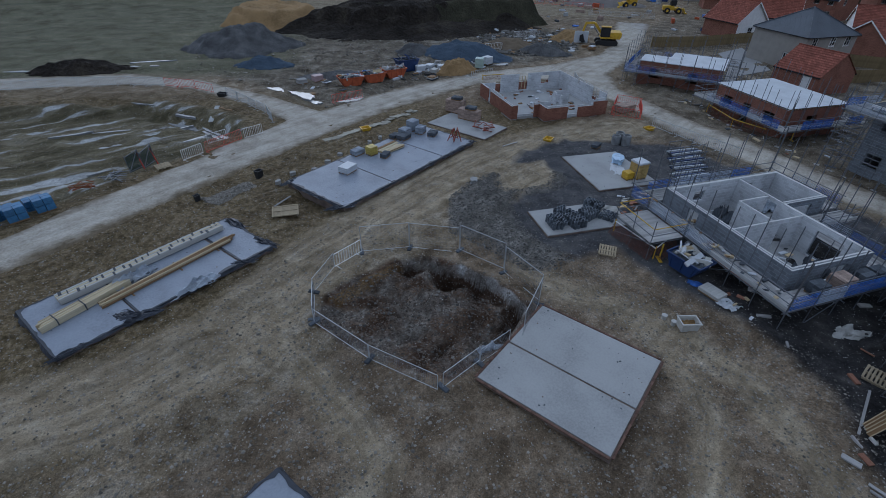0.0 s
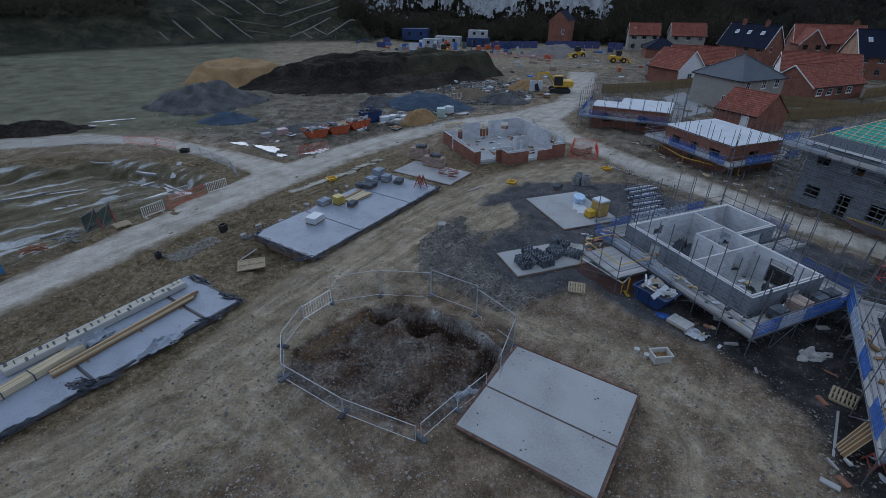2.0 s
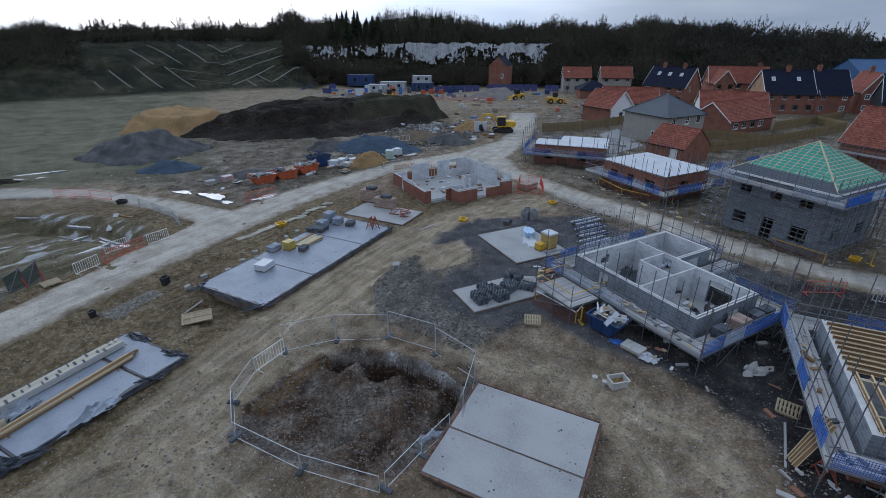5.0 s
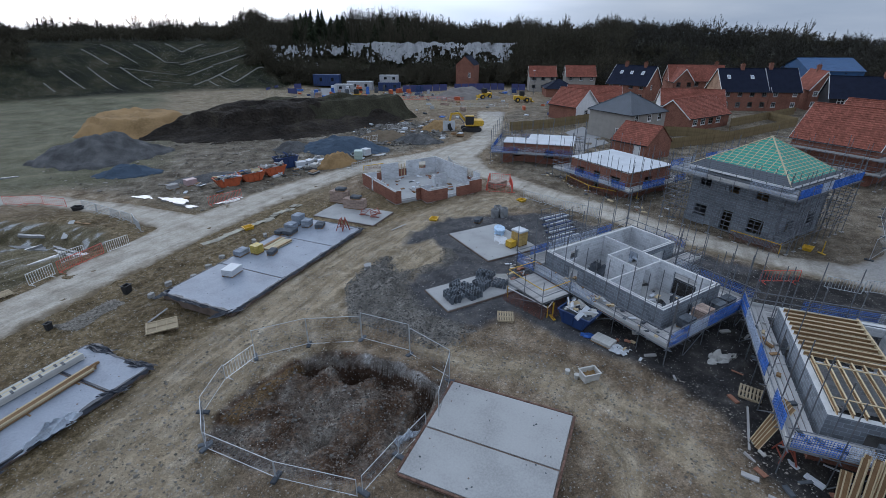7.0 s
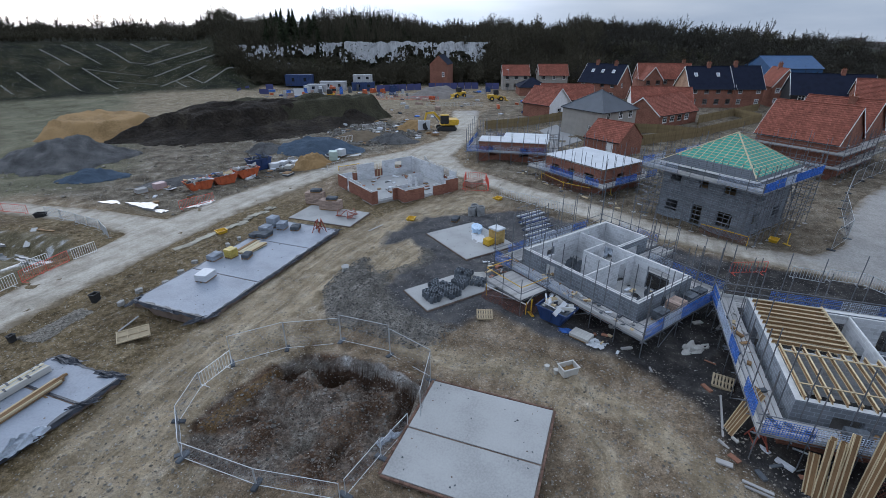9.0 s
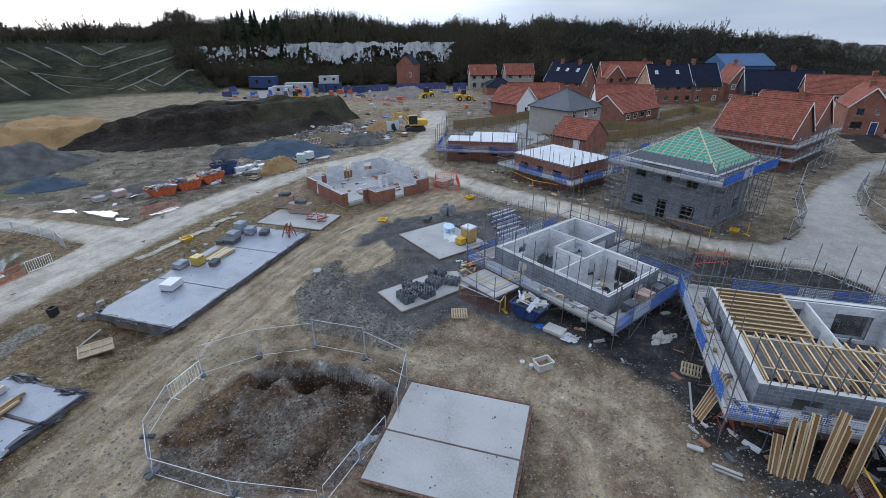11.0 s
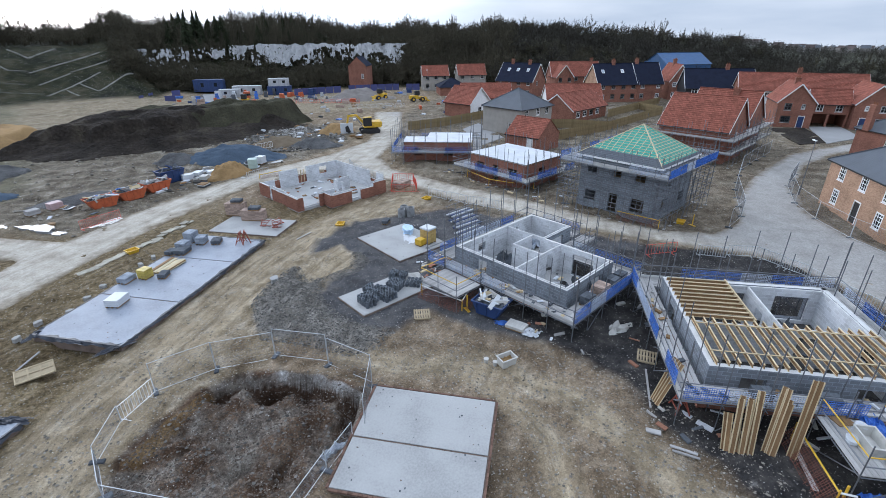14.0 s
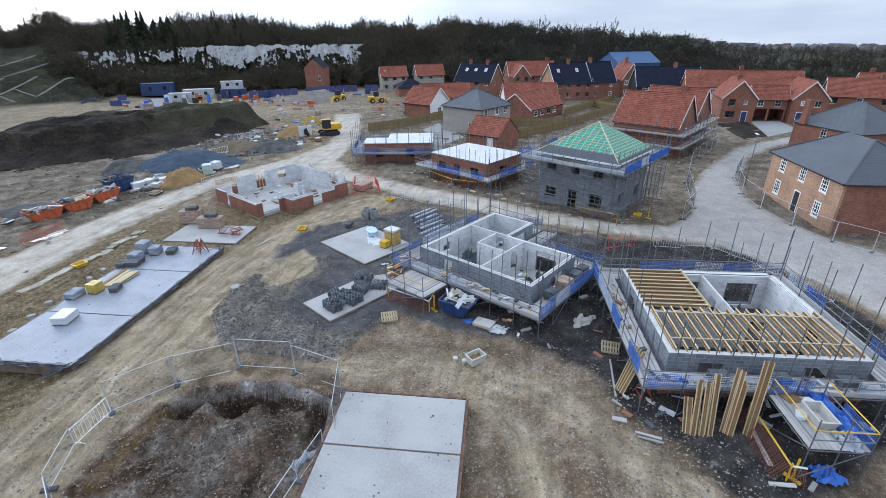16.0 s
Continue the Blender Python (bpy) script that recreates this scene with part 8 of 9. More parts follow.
trug(10.3, 44.9, 30, "yellow mortar tray beside the track")
trug(21.6, 48.6, 60, "yellow mortar tray by the road")
trug(-8.2, 47.0, 60, "yellow mortar tray behind the slab")
trug(41.8, 29.9, 60, "yellow mortar tray beside the shell")

# steel stacks between the road and the block shell
for k in range(5):
    t = thing("steel_cage", at(22.4 - 0.5 * k, 41.6 - 1.6 * k, 72, ground_z(22, 41)), "stack of galvanised and blue scaffold frames", "scaffold frames", "scaffold frame stacks")
    for i in range(5):
        plank(t, (-1.6, -0.5 + i * 0.25, 0.15 + 0.06 * (i % 3)), (1.7, -0.5 + i * 0.25, 0.15 + 0.06 * (i % 2)), 0.16, 0.1, (STEEL, GALV, BLUE_STEEL)[(i + k) % 3], "beam")
    for xx in (-1.3, 0, 1.3):
        pole(t, (xx, -0.7, 0.0), (xx, -0.7, 1.1), "post")
        pole(t, (xx, 0.7, 0.0), (xx, 0.7, 1.1), "post")
    pole(t, (-1.5, -0.7, 1.05), (1.5, -0.7, 1.05), "rail")
    pole(t, (-1.5, 0.7, 1.05), (1.5, 0.7, 1.05), "rail")


# droppings and scraps lying on the cast slabs
for f, hx, hy, z, cnt, sd in ((at(6.27, 15.44, 37.4), 3.0, 3.0, 0.322, 34, 1), (M1, 5.8, 2.4, 0.302, 26, 2), (M2, 7.8, 3.0, 0.002, 40, 3), (M5, 3.0, 2.4, 0.002, 26, 4)):
    rng = random.Random(700 + sd)
    for k in range(cnt):
        r = rng.uniform(0.012, 0.042)
        ob = new("dropping", lump_mesh("dropping", r * 2, r * rng.uniform(1.0, 2.4), r * 0.5, 900 + 50 * sd + k, DARK_GREY if k % 3 else SLAB_EDGE, 0.3))
        ob.matrix_basis = f @ pose(rng.uniform(-hx, hx), rng.uniform(-hy, hy), z, 0, 0, rng.uniform(0, 180))
        tagged(ob, "small dark lump of dried mortar on the slab", "mortar lump", "mortar droppings")

# ---- loading bays ----
def loading_bay(m, x0, x1, y0, y1, z, label, blue=True, seed=1):
    t = thing("loading_bay", m, label, "scaffold", "scaffolds")
    for x in (x0, (x0 + x1) / 2, x1):
        for y in (y0, y1):
            pole(t, (x, y, 0), (x, y, z + 1.6))
    for zz in (z - 0.1, z + 0.5, z + 1.0):
        for p, q in (((x0, y0), (x1, y0)), ((x0, y0), (x0, y1)), ((x1, y0), (x1, y1))):
            pole(t, (*p, zz), (*q, zz), "rail", 0.03, UNIT_TUBE_YELLOW if zz > z + 0.8 else None)
    n = int((x1 - x0) / 0.24)
    for i in range(n):
        x = x0 + (i + 0.5) * (x1 - x0) / n
        plank(t, (x, y0, z), (x, y1, z), 0.225, 0.04, BOARD, "board")
    pole(t, (x0, y0, 0.1), (x1, y0, z), "brace")
    pole(t, (x0, y1, 0.1), (x0, y0, z), "brace")
    if blue:
        for i in range(int((y1 - y0) / 1.95)):
            piece("brick_guard", GUARD, t, pose(x1, y0 + 0.1 + i * 1.7, z + 0.05, 0, 0, 90))
    return t


loading_bay(FA, 0.6, 4.2, -4.3, -1.8, 1.35, "boarded loading bay beside the block shell", blue=False)
loading_bay(FB, 4.25, 6.7, -5.0, -1.75, 1.8, "boarded loading bay holding a mortar bath")
tub(22.7, 5.25, 126, 0.8, 1.35, 0.5, PLASTIC_GREY, "empty pale mortar bath on the loading bay", z=1.83)
bundle("insulation_bundle", *(FB @ Vector((5.55, -2.5, 0))).xy, 126, 0.45, 0.45, 0.42, WHITE_SHEET, "white wrapped bag on the loading bay", "bundle", 51, z=1.83)
bundle("cement_bag", *(FB @ Vector((4.95, -3.1, 0))).xy, 150, 0.42, 0.62, 0.16, WHITE_SHEET, "white paper bag with a blue print on the loading bay", "bag", 52, z=1.83)
bundle("crumpled_net", *(FB @ Vector((6.35, -3.0, 0))).xy, 36, 2.4, 0.8, 0.34, BLUE, "blue netting bunched along the loading bay's edge", "netting", 53, z=1.83)
bundle("crumpled_sheet", *(FB @ Vector((6.0, -4.5, 0))).xy, 36, 0.9, 0.7, 0.3, POLYTHENE, "clear polythene crumpled on the loading bay", "sheet", 54, z=1.83)
t = thing("panel_stack", FB @ pose(5.2, -1.95, 1.83, 0, 0, 15), "two timber hatch boards on the loading bay", "timber")
for k in range(2):
    plank(t, (-0.4 + 0.42 * k, 0, 0.02), (-0.02 + 0.42 * k, 0.02, 0.02), 0.6, 0.035, TIMBER_DARK, "board")

# planks leaning on the joisted shell's scaffold
def i_joist(t, p, q, roll=0.0, depth=0.24):
    """An engineered joist: a brown board web between two pale flanges."""
    p, q = Vector(p), Vector(q)
    rot = (q - p).to_track_quat("X", "Z").to_matrix() @ Matrix.Rotation(roll, 3, "X")
    side = rot @ Vector((0, depth / 2, 0))
    plank(t, p, q, depth - 0.07, 0.012, WEB, "web", roll)
    for k in (-1, 1):
        plank(t, p + side * k * 0.86, q + side * k * 0.86, 0.042, 0.06, TIMBER, "flange", roll)


for k in range(15):
    u = 0.3 + [0, 0.10, 0.30, 0.40, 0.50, 0.72, 0.82, 1.0, 1.1, 1.72, 1.82, 2.0, 2.12, 2.75, 2.87][k]
    h = [1.5, 1.55, 2.5, 2.55, 1.7, 2.5, 2.45, 3.0, 3.05, 3.3, 3.25, 2.5, 2.6, 3.85, 3.9][k]
    t = thing("leaning_joist", FB @ pose(u, -2.75 - 0.09 * (k % 3), ground_z(19.5, 8.3)), "engineered timber joist leaning on the scaffold", "timber", "leaning joists")
    i_joist(t, (0, 0, 0), (0.12 + 0.32 * (k > 8) + 0.03 * (k % 4), 0.85, h), 0.15 * (k % 3) - 0.15)
for k in range(4):
    x, y = 18.15 + 0.05 * k, 12.1 + 0.14 * k
    t = thing("leaning_joist", pose(x, y, ground_z(x, y)), "engineered timber joist leaning on the shell's corner", "timber", "leaning joists")
    i_joist(t, (0, 0, 0.05), (1.75, 0.25 + 0.05 * k, 1.85), 0.3, 0.2)
trestle(at(19.0, 11.4, 30, ground_z(19.0, 11.4)), "red folding trestle under the scaffold")
for (x, y), (a, b), w in (((16.7, 10.0), (17.5, 9.1), 0.15), ((16.5, 9.7), (17.4, 8.9), 0.12), ((19.2, 5.1), (19.9, 4.4), 0.2), ((21.6, 7.2), (20.05, 5.5), 0.2), ((21.0, 4.1), (20.3, 4.0), 0.2), ((19.95, 14.44), (17.84, 12.17), 0.1), ((-12.9, 31.3), (-12.1, 32.9), 0.12), ((5.6, 43.2), (7.2, 44.4), 0.12)):
    t = thing("loose_plank", pose(0, 0, 0), "loose pale plank lying on the ground", "timber", "loose planks")
    plank(t, (x, y, ground_z(x, y) + 0.09), (a, b, ground_z(a, b) + 0.09), w, 0.05, BOARD, "plank")

# crossing barriers of orange net and white rail
def net_barrier(pts, label, rail_mat_tube, h=0.9, lean=0.0):
    t = thing("net_barrier", pose(0, 0, 0), label, "barrier", "net barriers")
    for (ax, ay), (bx, by) in zip(pts, pts[1:]):
        za, zb = ground_z(ax, ay), ground_z(bx, by)
        pole(t, (ax, ay, za), (ax, ay, za + h + 0.15), "post", 0.04, UNIT_TUBE_YELLOW)
        pole(t, (ax, ay, za + h), (bx, by, zb + h), "rail", 0.045, rail_mat_tube)
        bm = bmesh.new()
        a, b = Vector((ax, ay, za + 0.05)), Vector((bx, by, zb + 0.05))
        n = max(4, int((b - a).length / 0.11))
        out = (b - a).cross(Vector((0, 0, 1))).normalized() * lean
        for i in range(n + 1):
            p = a.lerp(b, i / n)
            bar(bm, p + out * (1 + 0.15 * math.sin(i * 1.7)), p + Vector((0, 0, h - 0.1)), 0.022, 0.008)
        for k in range(8):
            dz = Vector((0, 0, k * (h - 0.1) / 7)) + out * (1 - k / 7)
            bar(bm, a + dz, b + dz, 0.022, 0.008)
        part("net", bm, NET, t, "orange plastic safety net")


UNIT_TUBE_WHITE = shared("white_tube", lambda bm: tube(bm, (0, 0, 0), (0, 0, 1), 1.0, 6), WHITE)
net_barrier([(12.0, 28.2), (13.6, 24.9), (15.4, 26.6)], "orange net barrier with a white rail beside the shell", UNIT_TUBE_WHITE, 0.8, 0.5)
net_barrier([(22.06, 7.67), (19.95, 4.79)], "red-brown net barrier with a yellow rail below the loading bay", UNIT_TUBE_YELLOW, 0.9, 0.55)
net_barrier([(19.95, 4.79), (20.57, 4.43)], "short white-railed end of the net barrier", UNIT_TUBE_WHITE, 0.9, 0.2)
net_barrier([(38.2, 29.6), (36.6, 33.6)], "orange net barrier with a yellow rail before the green-roofed shell", UNIT_TUBE_YELLOW)
net_barrier([(30.2, 54.2), (30.9, 49.8), (32.6, 46.6)], "orange net barrier before the white-decked shell", UNIT_TUBE_YELLOW)
net_barrier([(5.0, 66.0), (8.0, 67.0)], "low orange net barrier by the road", UNIT_TUBE_YELLOW, 0.7)
for x, y, b in ((13.6, 24.9, 0), (19.9, 4.8, 0), (41.9, 29.0, 0), (34.6, 45.9, 0)):
    t = thing("bollard_post", at(x + 0.35, y - 0.1, b, ground_z(x, y)), "yellow steel marker post on a plate", "post", "marker posts")
    pole(t, (0, 0, 0), (0, 0, 1.2), "post", 0.05, UNIT_TUBE_YELLOW)
    plank(t, (-0.35, 0, 0.04), (0.35, 0, 0.04), 0.2, 0.05, YELLOW, "base_plate")

# pale stone edging along the haul road, old paving
PAVING = mat("old_paving", (0.40, 0.375, 0.31), 0.95, 0.55, 1.5, 14, 0.3, vary=0.2, stain=0.9)
for i in range(20):
    f = i / 19
    x, y = -11.4 + 8.0 * f + random.uniform(-0.2, 0.2), 44.0 + 9.0 * f + random.uniform(-0.2, 0.2)
    bm = bmesh.new()
    box(bm, -0.45, 0.45, -0.3, 0.3, -0.03, 0.06)
    bmesh.ops.bevel(bm, geom=list(bm.edges), offset=0.03, segments=1, affect="EDGES")
    ob = part("paving_slab", bm, PAVING)
    ob.matrix_basis = pose(x, y, ground_z(x, y) + 0.01, random.uniform(-4, 4), random.uniform(-4, 4), 42 + random.uniform(-18, 18))
    tagged(ob, "old pale paving slab beside the haul road", "paving", "old paving slabs")

# dark bins on the verge, block rubble
for x, y, k in ((-15.6, 36.1, 0.8), (-18.8, 31.6, 0.55)):
    tub(x, y, 30, 0.7 * k, 0.55 * k, 0.85 * k, BLACK, "black plastic bin on the road verge", name="bin")
scatter_stones("verge_stone", 4500, pick_in([(-18.9, 31.9), (-16.4, 35.4), (-15.3, 34.5), (-17.1, 31.2)]), 0.03, 0.11, 111, STONE, "grey broken stone spread on the verge")
bundle("boulder", 2.4, 34.5, 10, 0.8, 0.5, 0.35, CONCRETE, "flat lump of concrete on the rubble", "rubble", 62, rough=0.3)
for u, v, r, w, d, h, k in ((-2.3, -2.75, 20, 1.9, 0.8, 0.35, 1), (-2.6, -2.2, 60, 1.2, 0.7, 0.25, 2), (6.2, -2.0, 80, 1.8, 0.6, 0.3, 3), (6.3, 1.6, 90, 2.0, 0.7, 0.3, 4), (4.1, -2.8, 40, 1.3, 0.5, 0.25, 5), (-5.6, -2.7, 5, 1.6, 0.5, 0.25, 6)):
    c = M1 @ Vector((u, v, 0))
    bundle("crumpled_membrane", c.x, c.y, 37 + r, w, d * 0.8, h * 0.38, MEMBRANE, "black damp-proof sheet bunched at the slab edge", "sheet", 80 + k, z=0.26, group="bunched membranes")
for u, v, r, w, d, h, k in ((-8.2, 3.2, 0, 1.6, 0.6, 0.3, 1), (-8.3, -3.1, 30, 2.2, 0.6, 0.25, 2), (-8.4, 0.4, 90, 1.8, 0.45, 0.22, 3), (-3.0, -3.3, 5, 1.6, 0.4, 0.2, 4), (3.4, -3.3, 0, 2.2, 0.4, 0.2, 5), (8.1, -3.0, 60, 1.2, 0.5, 0.25, 6), (0.3, -3.4, 3, 1.5, 0.4, 0.2, 7)):
    c = M2 @ Vector((u, v, 0))
    bundle("crumpled_membrane", c.x, c.y, 37 + r, w, d * 0.8, h * 0.38, MEMBRANE, "black damp-proof sheet bunched at the slab edge", "sheet", 90 + k, z=0.36, group="bunched membranes")
for f, u, v, w, d, h, m_, k in ((FA, 1.6, 4.4, 1.8, 1.2, 0.7, DARK_GREY, 1), (FA, 3.0, 5.2, 1.5, 1.0, 0.5, POLYTHENE, 2), (FA, 8.6, 4.4, 1.7, 1.3, 0.9, DARK_GREY, 3), (FA, 1.4, 8.2, 1.6, 1.0, 0.5, POLYTHENE, 4), (FB, 7.2, 7.4, 1.8, 1.4, 0.8, DARK_GREY, 5), (FB, 4.4, 6.2, 1.4, 0.9, 0.6, POLYTHENE, 6)):
    c = f @ Vector((u, v, 0))
    bundle("crumpled_tarpaulin", c.x, c.y, 20 * k, w, d, h, m_, "grey tarpaulin thrown over materials inside the shell", "tarpaulin", 110 + k, z=0.26, group="tarpaulins")
pack("brick_pack", FA @ pose(10.95, 3.0, 1.4, 0, 0, 90), 1.1, 0.9, 0.65, BRICK_STACK, "pack of pinkish bricks on the scaffold boards", n=(5, 3, 7))
for u, v in ((11.0, 4.6), (11.0, 5.7), (11.0, 1.2)):
    pack("block_pack", FA @ pose(u, v, 1.4, 0, 0, 90), 0.9, 0.7, 0.6, DARK_GREY, "stack of grey blocks on the scaffold boards", n=(2, 2, 3))
for u, v, r in ((2.2, -0.9, 0), (5.1, -0.9, 0), (8.3, -0.9, 0)):
    pack("block_pack", FB @ pose(u, v, 1.84, 0, 0, r), 0.9, 0.6, 0.4, DARK_GREY, "few grey blocks on the scaffold boards", n=(2, 2, 2))

# blue-wrapped block stacks across the road
for k, (x, y, b) in enumerate(((-31.4, 27.4, 40), (-30.2, 28.5, 40), (-31.7, 29.3, 40), (-30.6, 30.6, 40), (-29.3, 30.0, 40), (-32.6, 28.2, 40))):
    pack("block_pack", at(x, y, b, ground_z(x, y)), 1.2, 1.0, 1.0, mat("blue_wrap", (0.06, 0.17, 0.33), 0.5, 0.6, 2, 20, 0.15, vary=0.2) if k == 0 else bpy.data.materials["blue_wrap"], "blue-wrapped pack of blocks beside the road", n=(2, 2, 2), gap=0.04)
for k, (x, y, m_, lab) in enumerate(((-28.6, 33.4, HESSIAN, "tangle of rusty steel bars beside wrapped packs"), (-27.2, 35.2, STEEL, "tangle of dark steel bars on the earth"))):
    t = thing("scrap_pile", at(x, y, 40, ground_z(x, y)), lab, "scrap", "scrap piles")
    for i in range(16):
        c = Vector((rng.uniform(-0.6, 0.6), rng.uniform(-0.5, 0.5), 0.06 + 0.02 * i))
        d = Vector((rng.uniform(-1, 1), rng.uniform(-1, 1), rng.uniform(-0.12, 0.12))) * rng.uniform(0.5, 0.9)
        plank(t, c - d, c + d, 0.06, 0.05, m_, "bar")

# offcuts and broken blocks under and around the scaffolds
for k in range(130):
    f = rng.choice([FA, FA, FB, FB, FC, FD])
    c = f @ Vector((rng.uniform(-3.5, 13), rng.uniform(-2.5, -0.3) if rng.random() < 0.6 else rng.uniform(-3, 11), 0))
    if inside(np.array([c.x]), np.array([c.y]), MAIN_ROAD)[0] > -0.4 or abs((f.inverted() @ c).x - 5) < 5.6 and 0 < (f.inverted() @ c).y < 10:
        continue
    t = thing("offcut", at(c.x, c.y, rng.uniform(0, 180), ground_z(c.x, c.y)), "loose offcut lying on the site gravel", "offcut", "offcuts")
    w = rng.uniform(0.2, 0.9)
    plank(t, (-w / 2, 0, 0.06), (w / 2, 0, 0.06), rng.uniform(0.08, 0.3), rng.uniform(0.04, 0.12), rng.choice([BOARD, TIMBER, BLOCK_PALE, PLASTIC_GREY, BRICK_PLAIN, DARK_GREY]), "piece")
tub(-27.0, 57.4, 100, 1.0, 0.7, 0.45, BLACK, "black plastic bin standing on the side road", name="bin")

# ---- garden fences, lamp posts ----
def post_mesh():
    bm = bmesh.new()
    box(bm, -0.05, 0.05, -0.05, 0.05, -0.3, 1.85)
    return mesh_of("post", bm, FENCE_WOOD)


POST = post_mesh()


FENCE_BOARD = shared("board", lambda bm: box(bm, -0.074, 0.074, -0.012, 0.012, 0.05, 1.75), FENCE_WOOD)
FENCE_RAIL = shared("rail", lambda bm: box(bm, 0.0, 1.85, 0.014, 0.06, -0.04, 0.04), FENCE_WOOD)


def garden_fence(points, label):
    t = thing("garden_fence", pose(0, 0, 0), label, "fence", "garden fences")
    for (ax, ay), (bx, by) in zip(points, points[1:]):
        length = math.hypot(bx - ax, by - ay)
        n = max(1, round(length / 1.85))
        a = math.degrees(math.atan2(by - ay, bx - ax))
        for i in range(n):
            m = pose(ax + (bx - ax) * i / n, ay + (by - ay) * i / n, 0, 0, 0, a) @ Matrix.Diagonal((length / n / 1.85, 1, 1, 1))
            for k in range(12):
                piece("board", FENCE_BOARD, t, m @ pose((k + 0.5) * 1.85 / 12, 0, 0))
            for z in (0.35, 1.35):
                piece("rail", FENCE_RAIL, t, m @ pose(0, 0, z))
            piece("post", POST, t, m)


garden_fence([(35.8, 88.5), (44.6, 89.6), (58.1, 94.8)], "brown boarded garden fence along the site road")
garden_fence([(54.0, 68.0), (57.0, 67.7), (70.2, 70.1), (95.5, 79.2)], "long brown boarded fence behind the house plots")
garden_fence([(62.0, 77.6), (66.0, 75.6), (70.2, 70.4)], "brown boarded fence beside the grey-roofed house")
garden_fence([(81.4, 81.7), (96.0, 87.0), (108.9, 91.7)], "brown boarded garden fence below the terrace")
garden_fence([(70.2, 70.4), (81.4, 81.5)], "brown boarded fence between gardens")
garden_fence([(95.5, 79.2), (96.5, 87.0)], "short brown boarded garden fence")
garden_fence([(58.1, 94.8), (66.0, 88.0)], "brown boarded fence joining two houses")


def lamp_post(x, y, h, label, bearing=0):
    t = thing("street_lamp", at(x, y, bearing, 0), label, "street lamp", "street lamps")
    bm = bmesh.new()
    tube(bm, (0, 0, 0), (0, 0, 1.2), 0.085, 8)
    tube(bm, (0, 0, 1.2), (0, 0, h), 0.05, 8, 0.04)
    part("column", bm, STEEL, t)
    bm = bmesh.new()
    box(bm, -0.1, 0.7, -0.12, 0.12, h - 0.03, h + 0.08)
    bmesh.ops.bevel(bm, geom=list(bm.edges), offset=0.03, segments=2, affect="EDGES")
    part("head", bm, WHITE, t, "white lamp head")


lamp_post(61.5, 29.6, 6.4, "grey street lamp beside the concrete road", 40)
lamp_post(64.5, 142.0, 7.0, "grey street lamp by the site compound", 250)
scaffold(at(63.2, 52.4, 163), 0, 9.8, 0, 8.2, 3.7, 5.6, "fr", "", "tube scaffold round the steep red-roofed house", lifts=(1.9,), seed=23, gap=0.3, width=1.1)
scaffold(at(72.6, 55.0, 163), 0, 9.0, 0, 8.2, 3.7, 5.6, "r", "", "tube scaffold beside the second red-roofed house", lifts=(1.9,), seed=24, gap=0.3, width=1.1)


# ---- machines ----
def track_mesh(bm, x0, x1, y0, y1, h):
    n = 8
    pts = [(x0 + h / 2 - h / 2 * math.sin(math.pi * k / n), h / 2 - h / 2 * math.cos(math.pi * k / n)) for k in range(n + 1)]
    pts += [(x1 - h / 2 + h / 2 * math.sin(math.pi * k / n), h / 2 + h / 2 * math.cos(math.pi * k / n)) for k in range(n + 1)]
    a, b = [bm.verts.new((x, y0, z)) for x, z in pts], [bm.verts.new((x, y1, z)) for x, z in pts]
    for k in range(len(pts)):
        j = (k + 1) % len(pts)
        bm.faces.new((a[k], a[j], b[j], b[k]))
    bm.faces.new(a)
    bm.faces.new(b[::-1])


